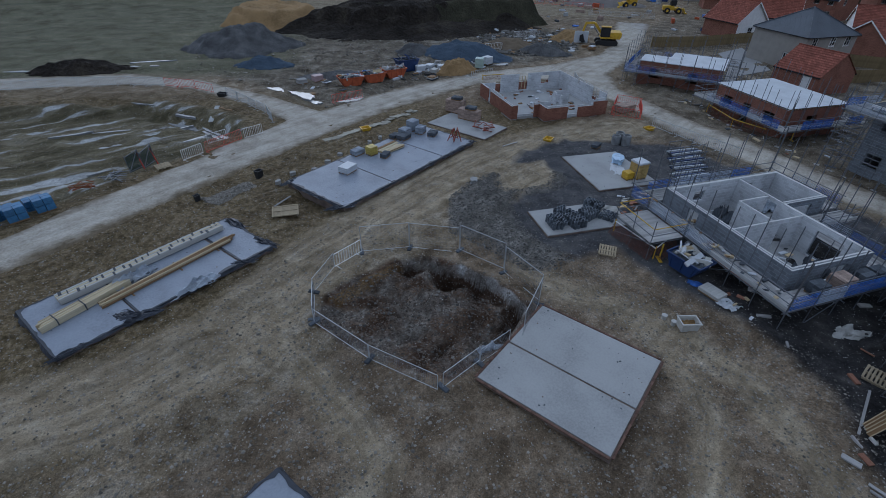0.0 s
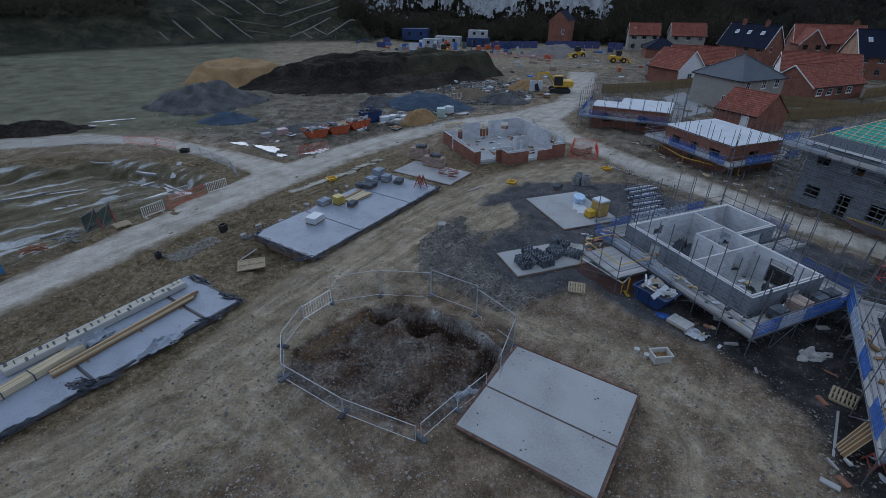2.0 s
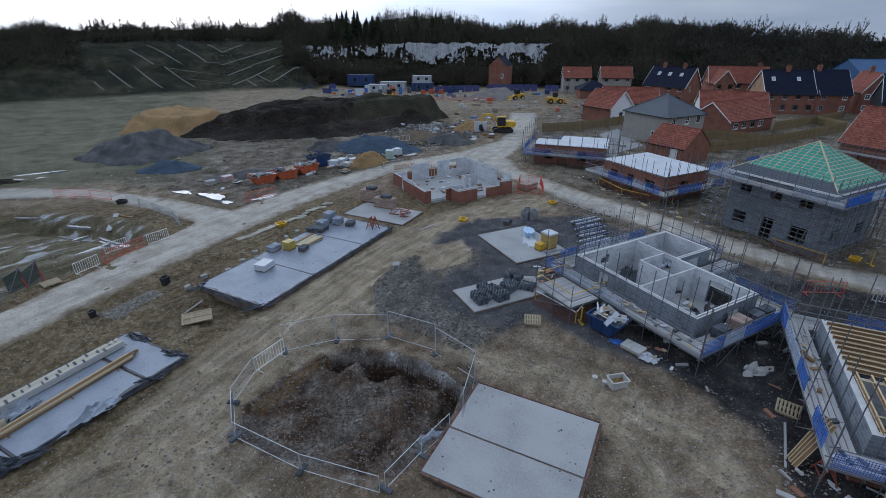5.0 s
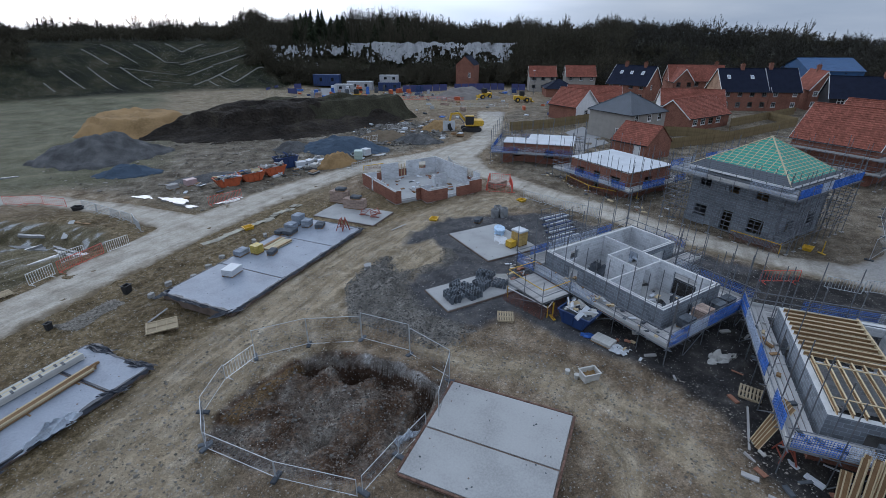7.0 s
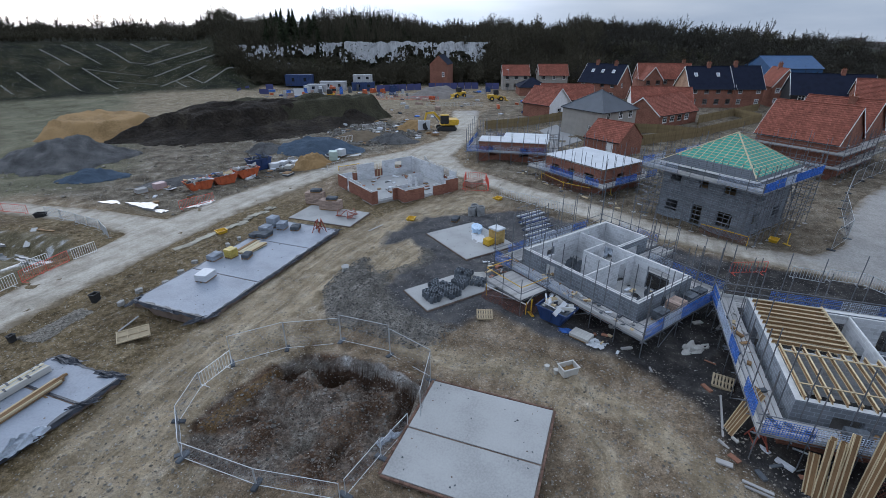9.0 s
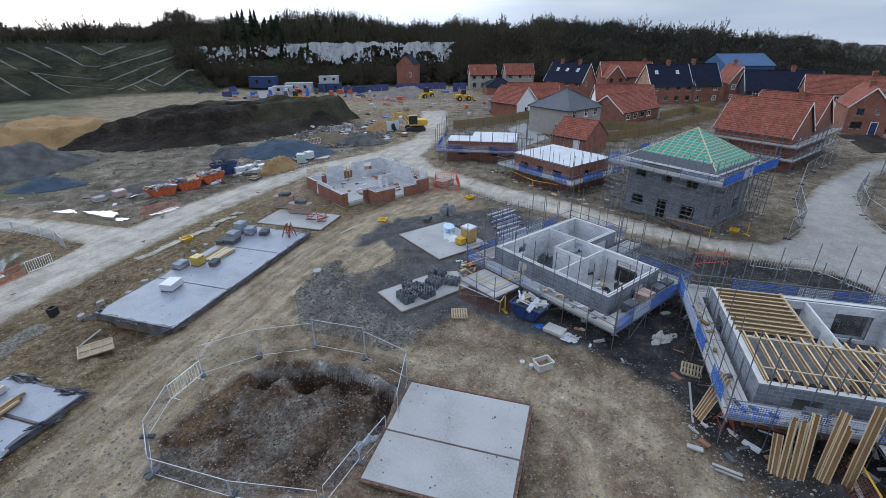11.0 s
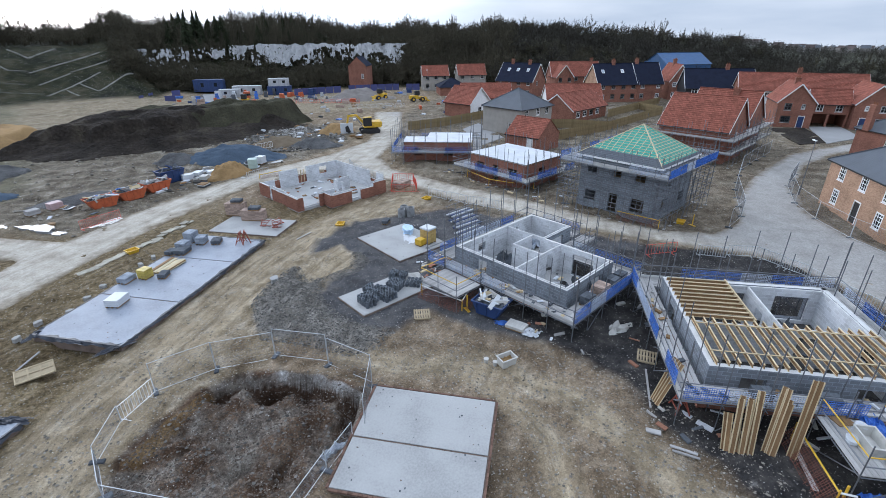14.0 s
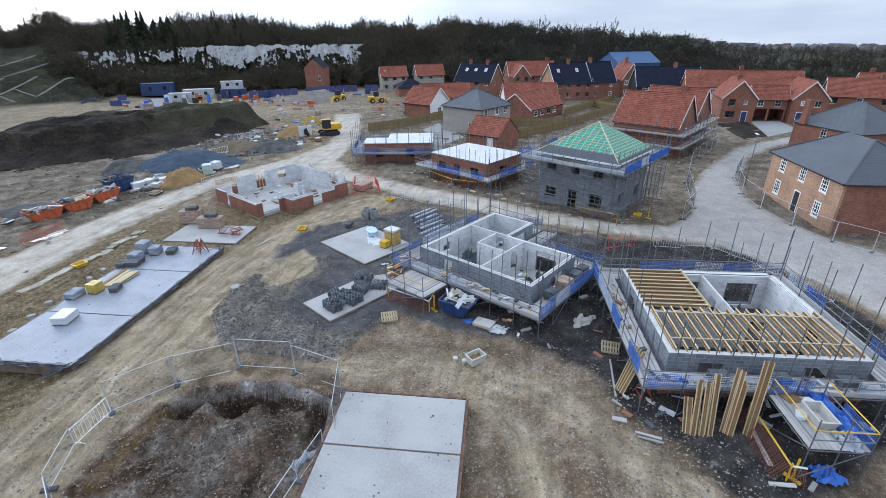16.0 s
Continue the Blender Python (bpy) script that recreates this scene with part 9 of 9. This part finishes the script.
def excavator(x, y, bearing, label):
    t = thing("excavator", at(x, y, bearing, ground_z(x, y)), label, "excavator")
    for y0, y1 in ((-1.4, -0.85), (0.85, 1.4)):
        bm = bmesh.new()
        track_mesh(bm, -1.9, 1.9, y0, y1, 0.85)
        part("track", bm, BLACK, t, "black steel crawler track")
    bm = bmesh.new()
    box(bm, -1.0, 1.0, -0.85, 0.85, 0.35, 0.95)
    tube(bm, (0, 0, 0.9), (0, 0, 1.1), 0.8, 16)
    part("undercarriage", bm, BLACK, t)
    bm = bmesh.new()
    box(bm, -2.2, 1.2, -1.3, 1.3, 1.1, 1.35)
    box(bm, -2.3, -0.4, -1.3, 1.3, 1.35, 2.15)
    box(bm, -0.4, 1.0, -1.3, -0.4, 1.35, 1.9)
    bmesh.ops.bevel(bm, geom=list(bm.edges), offset=0.07, segments=2, affect="EDGES")
    body = part("body", bm, YELLOW, t)
    bm = bmesh.new()
    box(bm, -2.34, -1.6, -1.1, 1.1, 1.3, 1.9)
    part("counterweight", bm, DARK_GREY, body)
    bm = bmesh.new()
    box(bm, -0.35, 1.2, 0.35, 1.28, 1.36, 2.95)
    bmesh.ops.bevel(bm, geom=list(bm.edges), offset=0.08, segments=2, affect="EDGES")
    cab = part("cab", bm, BLACK, t, "black glazed cab")
    bm = bmesh.new()
    box(bm, -0.4, 1.25, 0.3, 1.33, 2.95, 3.05)
    part("cab_roof", bm, YELLOW, cab)
    bm = bmesh.new()
    for p, q, w in (((0.9, 0, 1.7), (2.4, 0, 3.4), 0.42), ((2.4, 0, 3.4), (3.9, 0, 3.3), 0.36)):
        bar(bm, p, q, 0.34, w)
    part("boom", bm, YELLOW, t)
    bm = bmesh.new()
    bar(bm, (3.85, 0, 3.45), (4.3, 0, 1.5), 0.28, 0.34, up=(1, 0, 0))
    part("stick", bm, YELLOW, t)
    bm = bmesh.new()
    bar(bm, (1.4, 0.0, 1.5), (2.5, 0.0, 2.9), 0.13)
    bar(bm, (2.5, 0, 3.75), (3.9, 0, 3.6), 0.12)
    part("ram", bm, STEEL, t)
    bm = bmesh.new()
    prof = [(4.1, 1.6), (4.65, 1.3), (4.6, 0.5), (4.1, 0.15), (3.6, 0.35), (3.9, 0.9)]
    a, b = [bm.verts.new((px, -0.5, pz)) for px, pz in prof], [bm.verts.new((px, 0.5, pz)) for px, pz in prof]
    for k in range(len(prof)):
        j = (k + 1) % len(prof)
        bm.faces.new((a[k], a[j], b[j], b[k]))
    bm.faces.new(a)
    bm.faces.new(b[::-1])
    part("bucket", bm, BLACK, t, "dark worn digging bucket")
    return t


def loader(x, y, bearing, label, material=None):
    """A wheeled site loader or dumper."""
    material = material or YELLOW
    t = thing("site_loader", at(x, y, bearing, ground_z(x, y)), label, "site vehicle", "site vehicles")
    for wx in (-1.3, 1.3):
        for wy in (-0.95, 0.95):
            bm = bmesh.new()
            tube(bm, (wx, wy - 0.22, 0.65), (wx, wy + 0.22, 0.65), 0.65, 14)
            wheel = part("wheel", bm, BLACK, t)
            bm = bmesh.new()
            tube(bm, (wx, wy - 0.24, 0.65), (wx, wy + 0.24, 0.65), 0.3, 10)
            part("rim", bm, material, wheel)
    bm = bmesh.new()
    box(bm, -2.3, 0.2, -0.8, 0.8, 0.7, 1.7)
    box(bm, 0.2, 1.8, -0.5, 0.5, 0.7, 1.3)
    bmesh.ops.bevel(bm, geom=list(bm.edges), offset=0.08, segments=2, affect="EDGES")
    part("chassis", bm, material, t)
    bm = bmesh.new()
    box(bm, -0.7, 0.6, -0.65, 0.65, 1.7, 2.9)
    bmesh.ops.bevel(bm, geom=list(bm.edges), offset=0.1, segments=2, affect="EDGES")
    part("cab", bm, BLACK, t, "dark glazed cab")
    bm = bmesh.new()
    for s in (-0.5, 0.5):
        bar(bm, (0.8, s, 1.4), (2.6, s, 0.8), 0.15, 0.22)
    part("arm", bm, material, t)
    bm = bmesh.new()
    prof = [(2.5, 1.2), (2.6, 0.2), (3.4, 0.1), (3.3, 0.3), (2.75, 0.4)]
    a, b = [bm.verts.new((px, -1.2, pz)) for px, pz in prof], [bm.verts.new((px, 1.2, pz)) for px, pz in prof]
    for k in range(len(prof)):
        j = (k + 1) % len(prof)
        bm.faces.new((a[k], a[j], b[j], b[k]))
    bm.faces.new(a)
    bm.faces.new(b[::-1])
    part("bucket", bm, material, t)


excavator(28.3, 90.2, 280, "yellow tracked excavator with its arm folded")
loader(46.4, 136.0, 250, "yellow and orange wheeled digger near the compound")
loader(54.4, 127.2, 100, "yellow wheeled loading shovel on the site road")
loader(10.3, 142.0, 200, "yellow dumper beside the white cabins")


def container(x, y, bearing, L, W, H, material, label, z=0.0):
    """A corrugated steel container or cabin."""
    t = thing("site_container", at(x, y, bearing, z), label, "container", "site containers")
    bm = bmesh.new()
    n = int(L / 0.3)
    for side in (0, 1):
        yy = 0 if side == 0 else W
        pts = []
        for i in range(n + 1):
            off = 0.04 * (i % 2) * (-1 if side == 0 else 1)
            pts.append((L * i / n, yy + off))
        lo, hi = [bm.verts.new((px, py, 0.15)) for px, py in pts], [bm.verts.new((px, py, H - 0.1)) for px, py in pts]
        for i in range(n):
            bm.faces.new((lo[i], lo[i + 1], hi[i + 1], hi[i]))
    box(bm, 0, 0.06, 0, W, 0.15, H - 0.1)
    box(bm, L - 0.06, L, 0, W, 0.15, H - 0.1)
    part("shell", bm, material, t)
    bm = bmesh.new()
    box(bm, -0.02, L + 0.02, -0.05, W + 0.05, H - 0.1, H)
    part("roof", bm, material, t)
    bm = bmesh.new()
    box(bm, -0.02, L + 0.02, -0.05, W + 0.05, 0.0, 0.15)
    part("base_frame", bm, material, t)
    for xx in (L * 0.25, L * 0.7):
        bm = bmesh.new()
        box(bm, xx, xx + 0.9, -0.07, -0.045, H * 0.42, H * 0.75)
        part("window", bm, GLASS, t)


CABIN = mat("cabin_grey", (0.42, 0.43, 0.45), 0.6, 0.7, 0.8, 10, 0.05)
container(-1.5, 178, 107, 9.0, 3.0, 3.6, BLUE_STEEL, "dark blue steel container behind the compound", z=0.6)
container(9.2, 167.5, 107, 8.4, 2.8, 2.7, CABIN, "weathered grey site cabin in the compound")
container(19.0, 163.0, 107, 7.2, 2.6, 2.6, BLUE_STEEL, "dark blue steel container below white packs")
container(19.6, 163.4, 107, 6.0, 2.4, 2.2, CABIN, "pale grey site cabin on a blue container", z=2.6)
HOARD = mat("blue_hoarding", (0.055, 0.062, 0.175), 0.7, 0.8, 0.5, 10, 0.05, vary=0.12)


def hoarding(points, label, gap=0.0):
    t = thing("site_hoarding", pose(0, 0, 0), label, "hoarding", "site hoardings")
    for (ax, ay), (bx, by) in zip(points, points[1:]):
        length = math.hypot(bx - ax, by - ay)
        n = max(1, round(length / 2.5))
        for i in range(n):
            if gap and random.random() < gap:
                continue
            f0, f1 = (i + 0.03) / n, (i + 0.97) / n
            plank(t, (ax + (bx - ax) * f0, ay + (by - ay) * f0, 1.1), (ax + (bx - ax) * f1, ay + (by - ay) * f1, 1.1), 0.05, 2.0, HOARD, "panel")


hoarding([(-15.5, 160.0), (-12.5, 168.0), (-3.0, 172.0)], "blue printed hoarding round the compound", 0.35)
hoarding([(-12.0, 157.5), (-3.5, 155.5)], "low blue hoarding before the compound", 0.4)
hoarding([(26.0, 157.0), (46.0, 158.5), (58.0, 156.5), (66.0, 152.0)], "long blue printed hoarding at the site's back", 0.08)
hoarding([(72.0, 141.0), (80.0, 136.0)], "blue printed hoarding beside the estate", 0.1)

# heaps and rubbish by the road
heap("sand_mound", 1.5, 70.3, 3.4, 2.0, 60, 1.7, SAND, "small orange sand heap beside the road", 37, 0.3)
heap("rubble_mound", 16.2, 83.5, 4.4, 2.6, 110, 1.4, GRAVEL_HEAP, "grey broken rubble heap beyond the road", 41, 0.2)
heap("earth_mound", 11.0, 87.5, 5.0, 3.0, 110, 1.3, mat("pale_earth", (0.17, 0.135, 0.095), 1.0, 0.6, 0.5, 5, 0.5), "low heap of pale brown earth", 43, 0.25)
heap("gravel_mound", 41.5, 140.0, 10, 6, 100, 2.6, mat("pale_gravel", (0.22, 0.20, 0.185), 1.0, 0.7, 0.4, 5, 0.4), "broad pale gravel heap near the hoarding", 47, 0.2)
heap("earth_mound", -50.5, 67.5, 6.5, 2.6, 75, 1.3, SPOIL, "low dark earth heap on the field", 53, 0.4)
heap("earth_mound", -14.8, 66.8, 5.0, 2.4, 80, 0.6, GRAVEL_HEAP, "low spread of grey spoil behind the skips", 59, 0.3)
heap("sand_mound", 22.4, 93.5, 4.0, 3.0, 80, 1.6, SAND, "orange sand heap behind the excavator", 63, 0.25)
rng = random.Random(77)
for k, (x, y, w, d, h, m_, lab) in enumerate(((-3.6, 69.8, 1.4, 1.0, 0.7, WHITE_SHEET, "white-wrapped pack on muddy ground"), (-2.4, 71.6, 1.3, 1.0, 0.6, WHITE_SHEET, "white-wrapped pack on muddy ground"),
                                              (-1.6, 69.0, 1.2, 0.9, 0.5, PLASTIC_GREY, "grey wrapped pack on muddy ground"), (-0.6, 71.2, 1.2, 1.0, 0.6, WHITE_SHEET, "white bulk bag on muddy ground"),
                                              (4.9, 72.6, 1.3, 1.2, 1.3, mat("pale_green_wrap", (0.42, 0.52, 0.48), 0.5, 0.8, 2, 20, 0.1), "pale green wrapped pack by the road"), (6.2, 74.4, 1.2, 1.1, 1.0, WHITE_SHEET, "white wrapped pack by the road"),
                                              (-17.0, 64.2, 1.3, 1.0, 0.7, mat("pink_wrap", (0.45, 0.33, 0.33), 0.6, 0.8, 2, 20, 0.1), "pale pink wrapped pack behind the skips"), (-18.8, 63.0, 1.2, 1.0, 0.5, BOARD, "grey pack on a pallet behind the skips"),
                                              (24.0, 90.9, 2.4, 0.3, 1.9, WHITE_SHEET, "white sheeted panel beside the excavator"))):
    pack("wrapped_pack", at(x, y, rng.uniform(0, 90) if k < 8 else 95, ground_z(x, y)), w, d, h, m_, lab, n=(1, 1, 2) if k < 8 else (1, 1, 1), group="wrapped packs")
for k in range(26):
    x, y = (-4.5 + 8 * rng.random(), 67.6 + 4.5 * rng.random()) if k < 14 else (8.0 + 14 * rng.random(), 82 + 16 * rng.random())
    bundle("rubbish_sheet", x, y, rng.uniform(0, 180), rng.uniform(0.5, 1.4), rng.uniform(0.3, 0.8), 0.15, rng.choice([WHITE_SHEET, PLASTIC_GREY, BOARD]), "pale scrap of sheeting on muddy ground", "rubbish", 200 + k, rough=0.5, group="rubbish scraps")
barrier_run([(-13.2, 55.0), (-10.0, 57.4)], "red and white barrier round washed chalk", PED_RED)
barrier_run([(6.5, 83.6), (9.5, 85.0)], "white barrier behind the chipping heap", PED_WHITE)
barrier_run([(12.5, 94.5), (17.5, 95.8)], "white barrier on the rubble", PED_WHITE)
barrier_run([(33.0, 122.0), (47.0, 118.0)], "grey barrier across the far site road", PED_STEEL)
barrier_run([(3.5, 66.5), (6.5, 68.3)], "grey barrier beside the haul road", PED_STEEL)


def puddle(x, y, a, b, bearing, seed, label):
    """A ragged film of milky chalk water."""
    bm = bmesh.new()
    rr = random.Random(seed)
    n = 30
    pts = []
    for k in range(n):
        f = 2 * math.pi * k / n
        r = 0.75 + 0.35 * math.sin(3 * f + seed) * rr.random() + 0.2 * rr.random()
        pts.append((a * r * math.cos(f), b * r * math.sin(f)))
    prism(bm, pts, -0.25, 0.0)
    ob = part("puddle", bm, CHALK_PUDDLE)
    ob.matrix_basis = at(x, y, bearing, ground_z(x, y) + (0.07 if seed < 40 else 0.03))
    tagged(ob, label, "puddle", "chalk puddles", "structure")


puddle(-21.4, 60.4, 1.5, 0.6, 120, 3, "milky chalk puddle at the road corner")
puddle(-17.2, 57.6, 2.4, 0.9, 130, 4, "milky chalk puddle at the road corner")
puddle(-15.4, 55.6, 1.2, 0.5, 130, 5, "milky chalk puddle at the road corner")
puddle(-11.4, 56.6, 2.0, 0.8, 60, 6, "white washed-out chalk behind a barrier")
puddle(-47.5, 69.6, 6.5, 0.5, 80, 7, "long strip of milky water beside the side road")
puddle(-43.8, 73.0, 3.5, 0.35, 70, 8, "thin strip of milky water on the field")
puddle(-55.0, 66.8, 6.0, 0.5, 82, 9, "long strip of milky water beside the side road")
puddle(-29.0, 50.9, 2.6, 0.45, 115, 10, "milky water in the drainage channel")
puddle(-24.6, 48.2, 2.4, 0.4, 126, 11, "milky water in the drainage channel")
for k, (x, y, a, b, bb) in enumerate(((-33.8, 44.1, 1.9, 0.28, 50), (-35.2, 47.9, 2.7, 0.16, 70), (-28.7, 49.4, 1.7, 0.14, 38), (-26.1, 46.0, 2.6, 0.16, 41), (-35.8, 54.9, 2.2, 0.15, 103), (-29.6, 52.5, 1.9, 0.35, 115),
                                      (-25.4, 49.4, 2.2, 0.45, 131), (-22.3, 46.9, 1.9, 0.5, 123), (-30.6, 38.2, 1.1, 0.13, 45), (-30.2, 44.9, 1.2, 0.13, 48), (-38.6, 46.4, 2.0, 0.2, 60), (-32.5, 41.0, 1.6, 0.12, 50))):
    puddle(x, y, a, b, bb, 40 + k, "thin milky rill of water in the stripped basin")
puddle(8.4, 74.6, 1.6, 0.5, 60, 12, "white slurry beside the road")

# packaging, pallets and broken stone strewn round the skips and heaps beyond the road
rng = random.Random(404)
for k in range(110):
    if k < 60:
        f = rng.random()
        x, y = -15.5 + 19.5 * f + rng.gauss(0, 1.6), 61.0 + 13.0 * f + rng.gauss(0, 1.6)
        if along(np.array([x]), np.array([y]), [(-13.0, 62.0), (-4.5, 71.0)])[0] < 2.2:
            continue
    else:
        x, y = rng.uniform(5, 26), rng.uniform(80, 102)
    if inside(np.array([x]), np.array([y]), MAIN_ROAD)[0] > -0.5:
        continue
    w, d, h = rng.uniform(0.4, 1.5), rng.uniform(0.3, 1.0), rng.uniform(0.04, 0.22)
    t = thing("site_waste", at(x, y, rng.uniform(0, 180), ground_z(x, y)), "odd packs and scraps dumped beyond the road", "waste", "dumped site waste")
    for i in range(rng.randint(1, 3)):
        plank(t, (-w / 2 + 0.1 * i, 0.1 * i, h * (i + 0.5)), (w / 2 - 0.1 * i, 0.05 * i, h * (i + 0.5) + rng.uniform(-0.05, 0.1)), d, h * 0.96, rng.choice([WHITE_SHEET, BLOCK_PALE, BOARD, DARK_GREY, TIMBER_DARK, PLASTIC_GREY, TIMBER_DARK, STONE_DARK]), "load")
scatter_stones("rubble_beyond_road", 2600, pick_in([(6, 84), (14, 80), (22, 86), (26, 98), (14, 102), (6, 96)]), 0.06, 0.45, 141, STONE_DARK, "broken stone strewn between the heaps")
scatter_stones("field_stone", 2200, pick_in(MUD), 0.05, 0.28, 142, STONE, "pale stones trodden into the muddy field edge")


def distant_town():
    """Small gabled houses far off in the valley, each a body and a roof."""
    rng = random.Random(9)
    v, f, slot = [], [], []
    for k in range(120):
        az, r = rng.uniform(55, 84), rng.uniform(700, 1250)
        x, y = polar(az, r)
        z = float(hills(np.array([x]), np.array([y]))[0])
        w, d, e, top = rng.uniform(7, 14), rng.uniform(6, 8), rng.uniform(4, 5.5), rng.uniform(7, 9)
        m = at(x, y, rng.uniform(0, 180), z)
        b = len(v)
        v += [m @ Vector(c) for c in ((0, 0, -2), (w, 0, -2), (w, d, -2), (0, d, -2), (0, 0, e), (w, 0, e), (w, d, e), (0, d, e), (0, d / 2, top), (w, d / 2, top))]
        for q, s in (((0, 1, 5, 4), 0), ((2, 3, 7, 6), 0), ((1, 2, 6, 9, 5), 0), ((3, 0, 4, 8, 7), 0), ((4, 5, 9, 8), 1), ((6, 7, 8, 9), 1)):
            f.append([b + i for i in q])
            slot.append(s if s == 0 else 1 + k % 2)
    dm = bpy.data.meshes.new("distant_town")
    dm.from_pydata([tuple(c) for c in v], [], f)
    for m_ in (mat("far_walls", (0.20, 0.19, 0.18), 0.9, 0.7, 0.1, 1), ROOF_GREY, mat("far_tiles", (0.10, 0.08, 0.075), 0.9, 0.7, 0.1, 1)):
        dm.materials.append(m_)
    dm.polygons.foreach_set("material_index", slot)
    tagged(new("distant_town", dm), "small far-off houses of a town in the valley", "houses", kind="stuff")


distant_town()
woods("valley_tree", spots_in(1500, 52, 88, 330, 1400, 4, 9, 215), 216, 40, 2.6, TWIGS_PALE, "bare trees among the far houses in the valley")

barrier_run([(21.0, 139.0), (30.0, 136.5), (39.0, 131.0)], "red and grey crowd barrier before the grey heap", PED_RED)
barrier_run([(24.0, 144.0), (34.0, 141.0), (43.0, 136.0)], "grey crowd barrier before the grey heap", PED_STEEL)
container(11.5, 158.0, 107, 1.6, 1.4, 1.9, ORANGE, "small red steel store in the compound")
container(5.0, 163.5, 107, 6.0, 2.4, 2.3, CABIN, "pale grey site cabin in the compound")

# stacks, drums and odds and ends about the compound and the far site road
rng = random.Random(505)
for k in range(120):
    if k < 60:
        x, y = rng.uniform(-8, 34), rng.uniform(147, 164)
    else:
        x, y = rng.uniform(14, 62), rng.uniform(104, 150)
    if inside(np.array([x]), np.array([y]), MAIN_ROAD)[0] > -0.8:
        continue
    w, d, h = rng.uniform(0.5, 2.4), rng.uniform(0.4, 1.1), rng.uniform(0.15, 0.9 if k < 60 else 0.5)
    t = thing("site_stack", at(x, y, rng.uniform(0, 180), ground_z(x, y)), "small stack of site stores on the far yard", "stack", "far site stores")
    m_ = rng.choice([CABIN, BLUE_STEEL, BOARD, DARK_GREY, TIMBER_DARK, WHITE_SHEET, BRICK_STACK, ORANGE, BLUE, STEEL])
    for i in range(rng.randint(1, 3)):
        plank(t, (-w / 2 + 0.08 * i, 0, h * (i + 0.5)), (w / 2 - 0.12 * i, 0.04 * i, h * (i + 0.5)), d, h * 0.95, m_, "load")
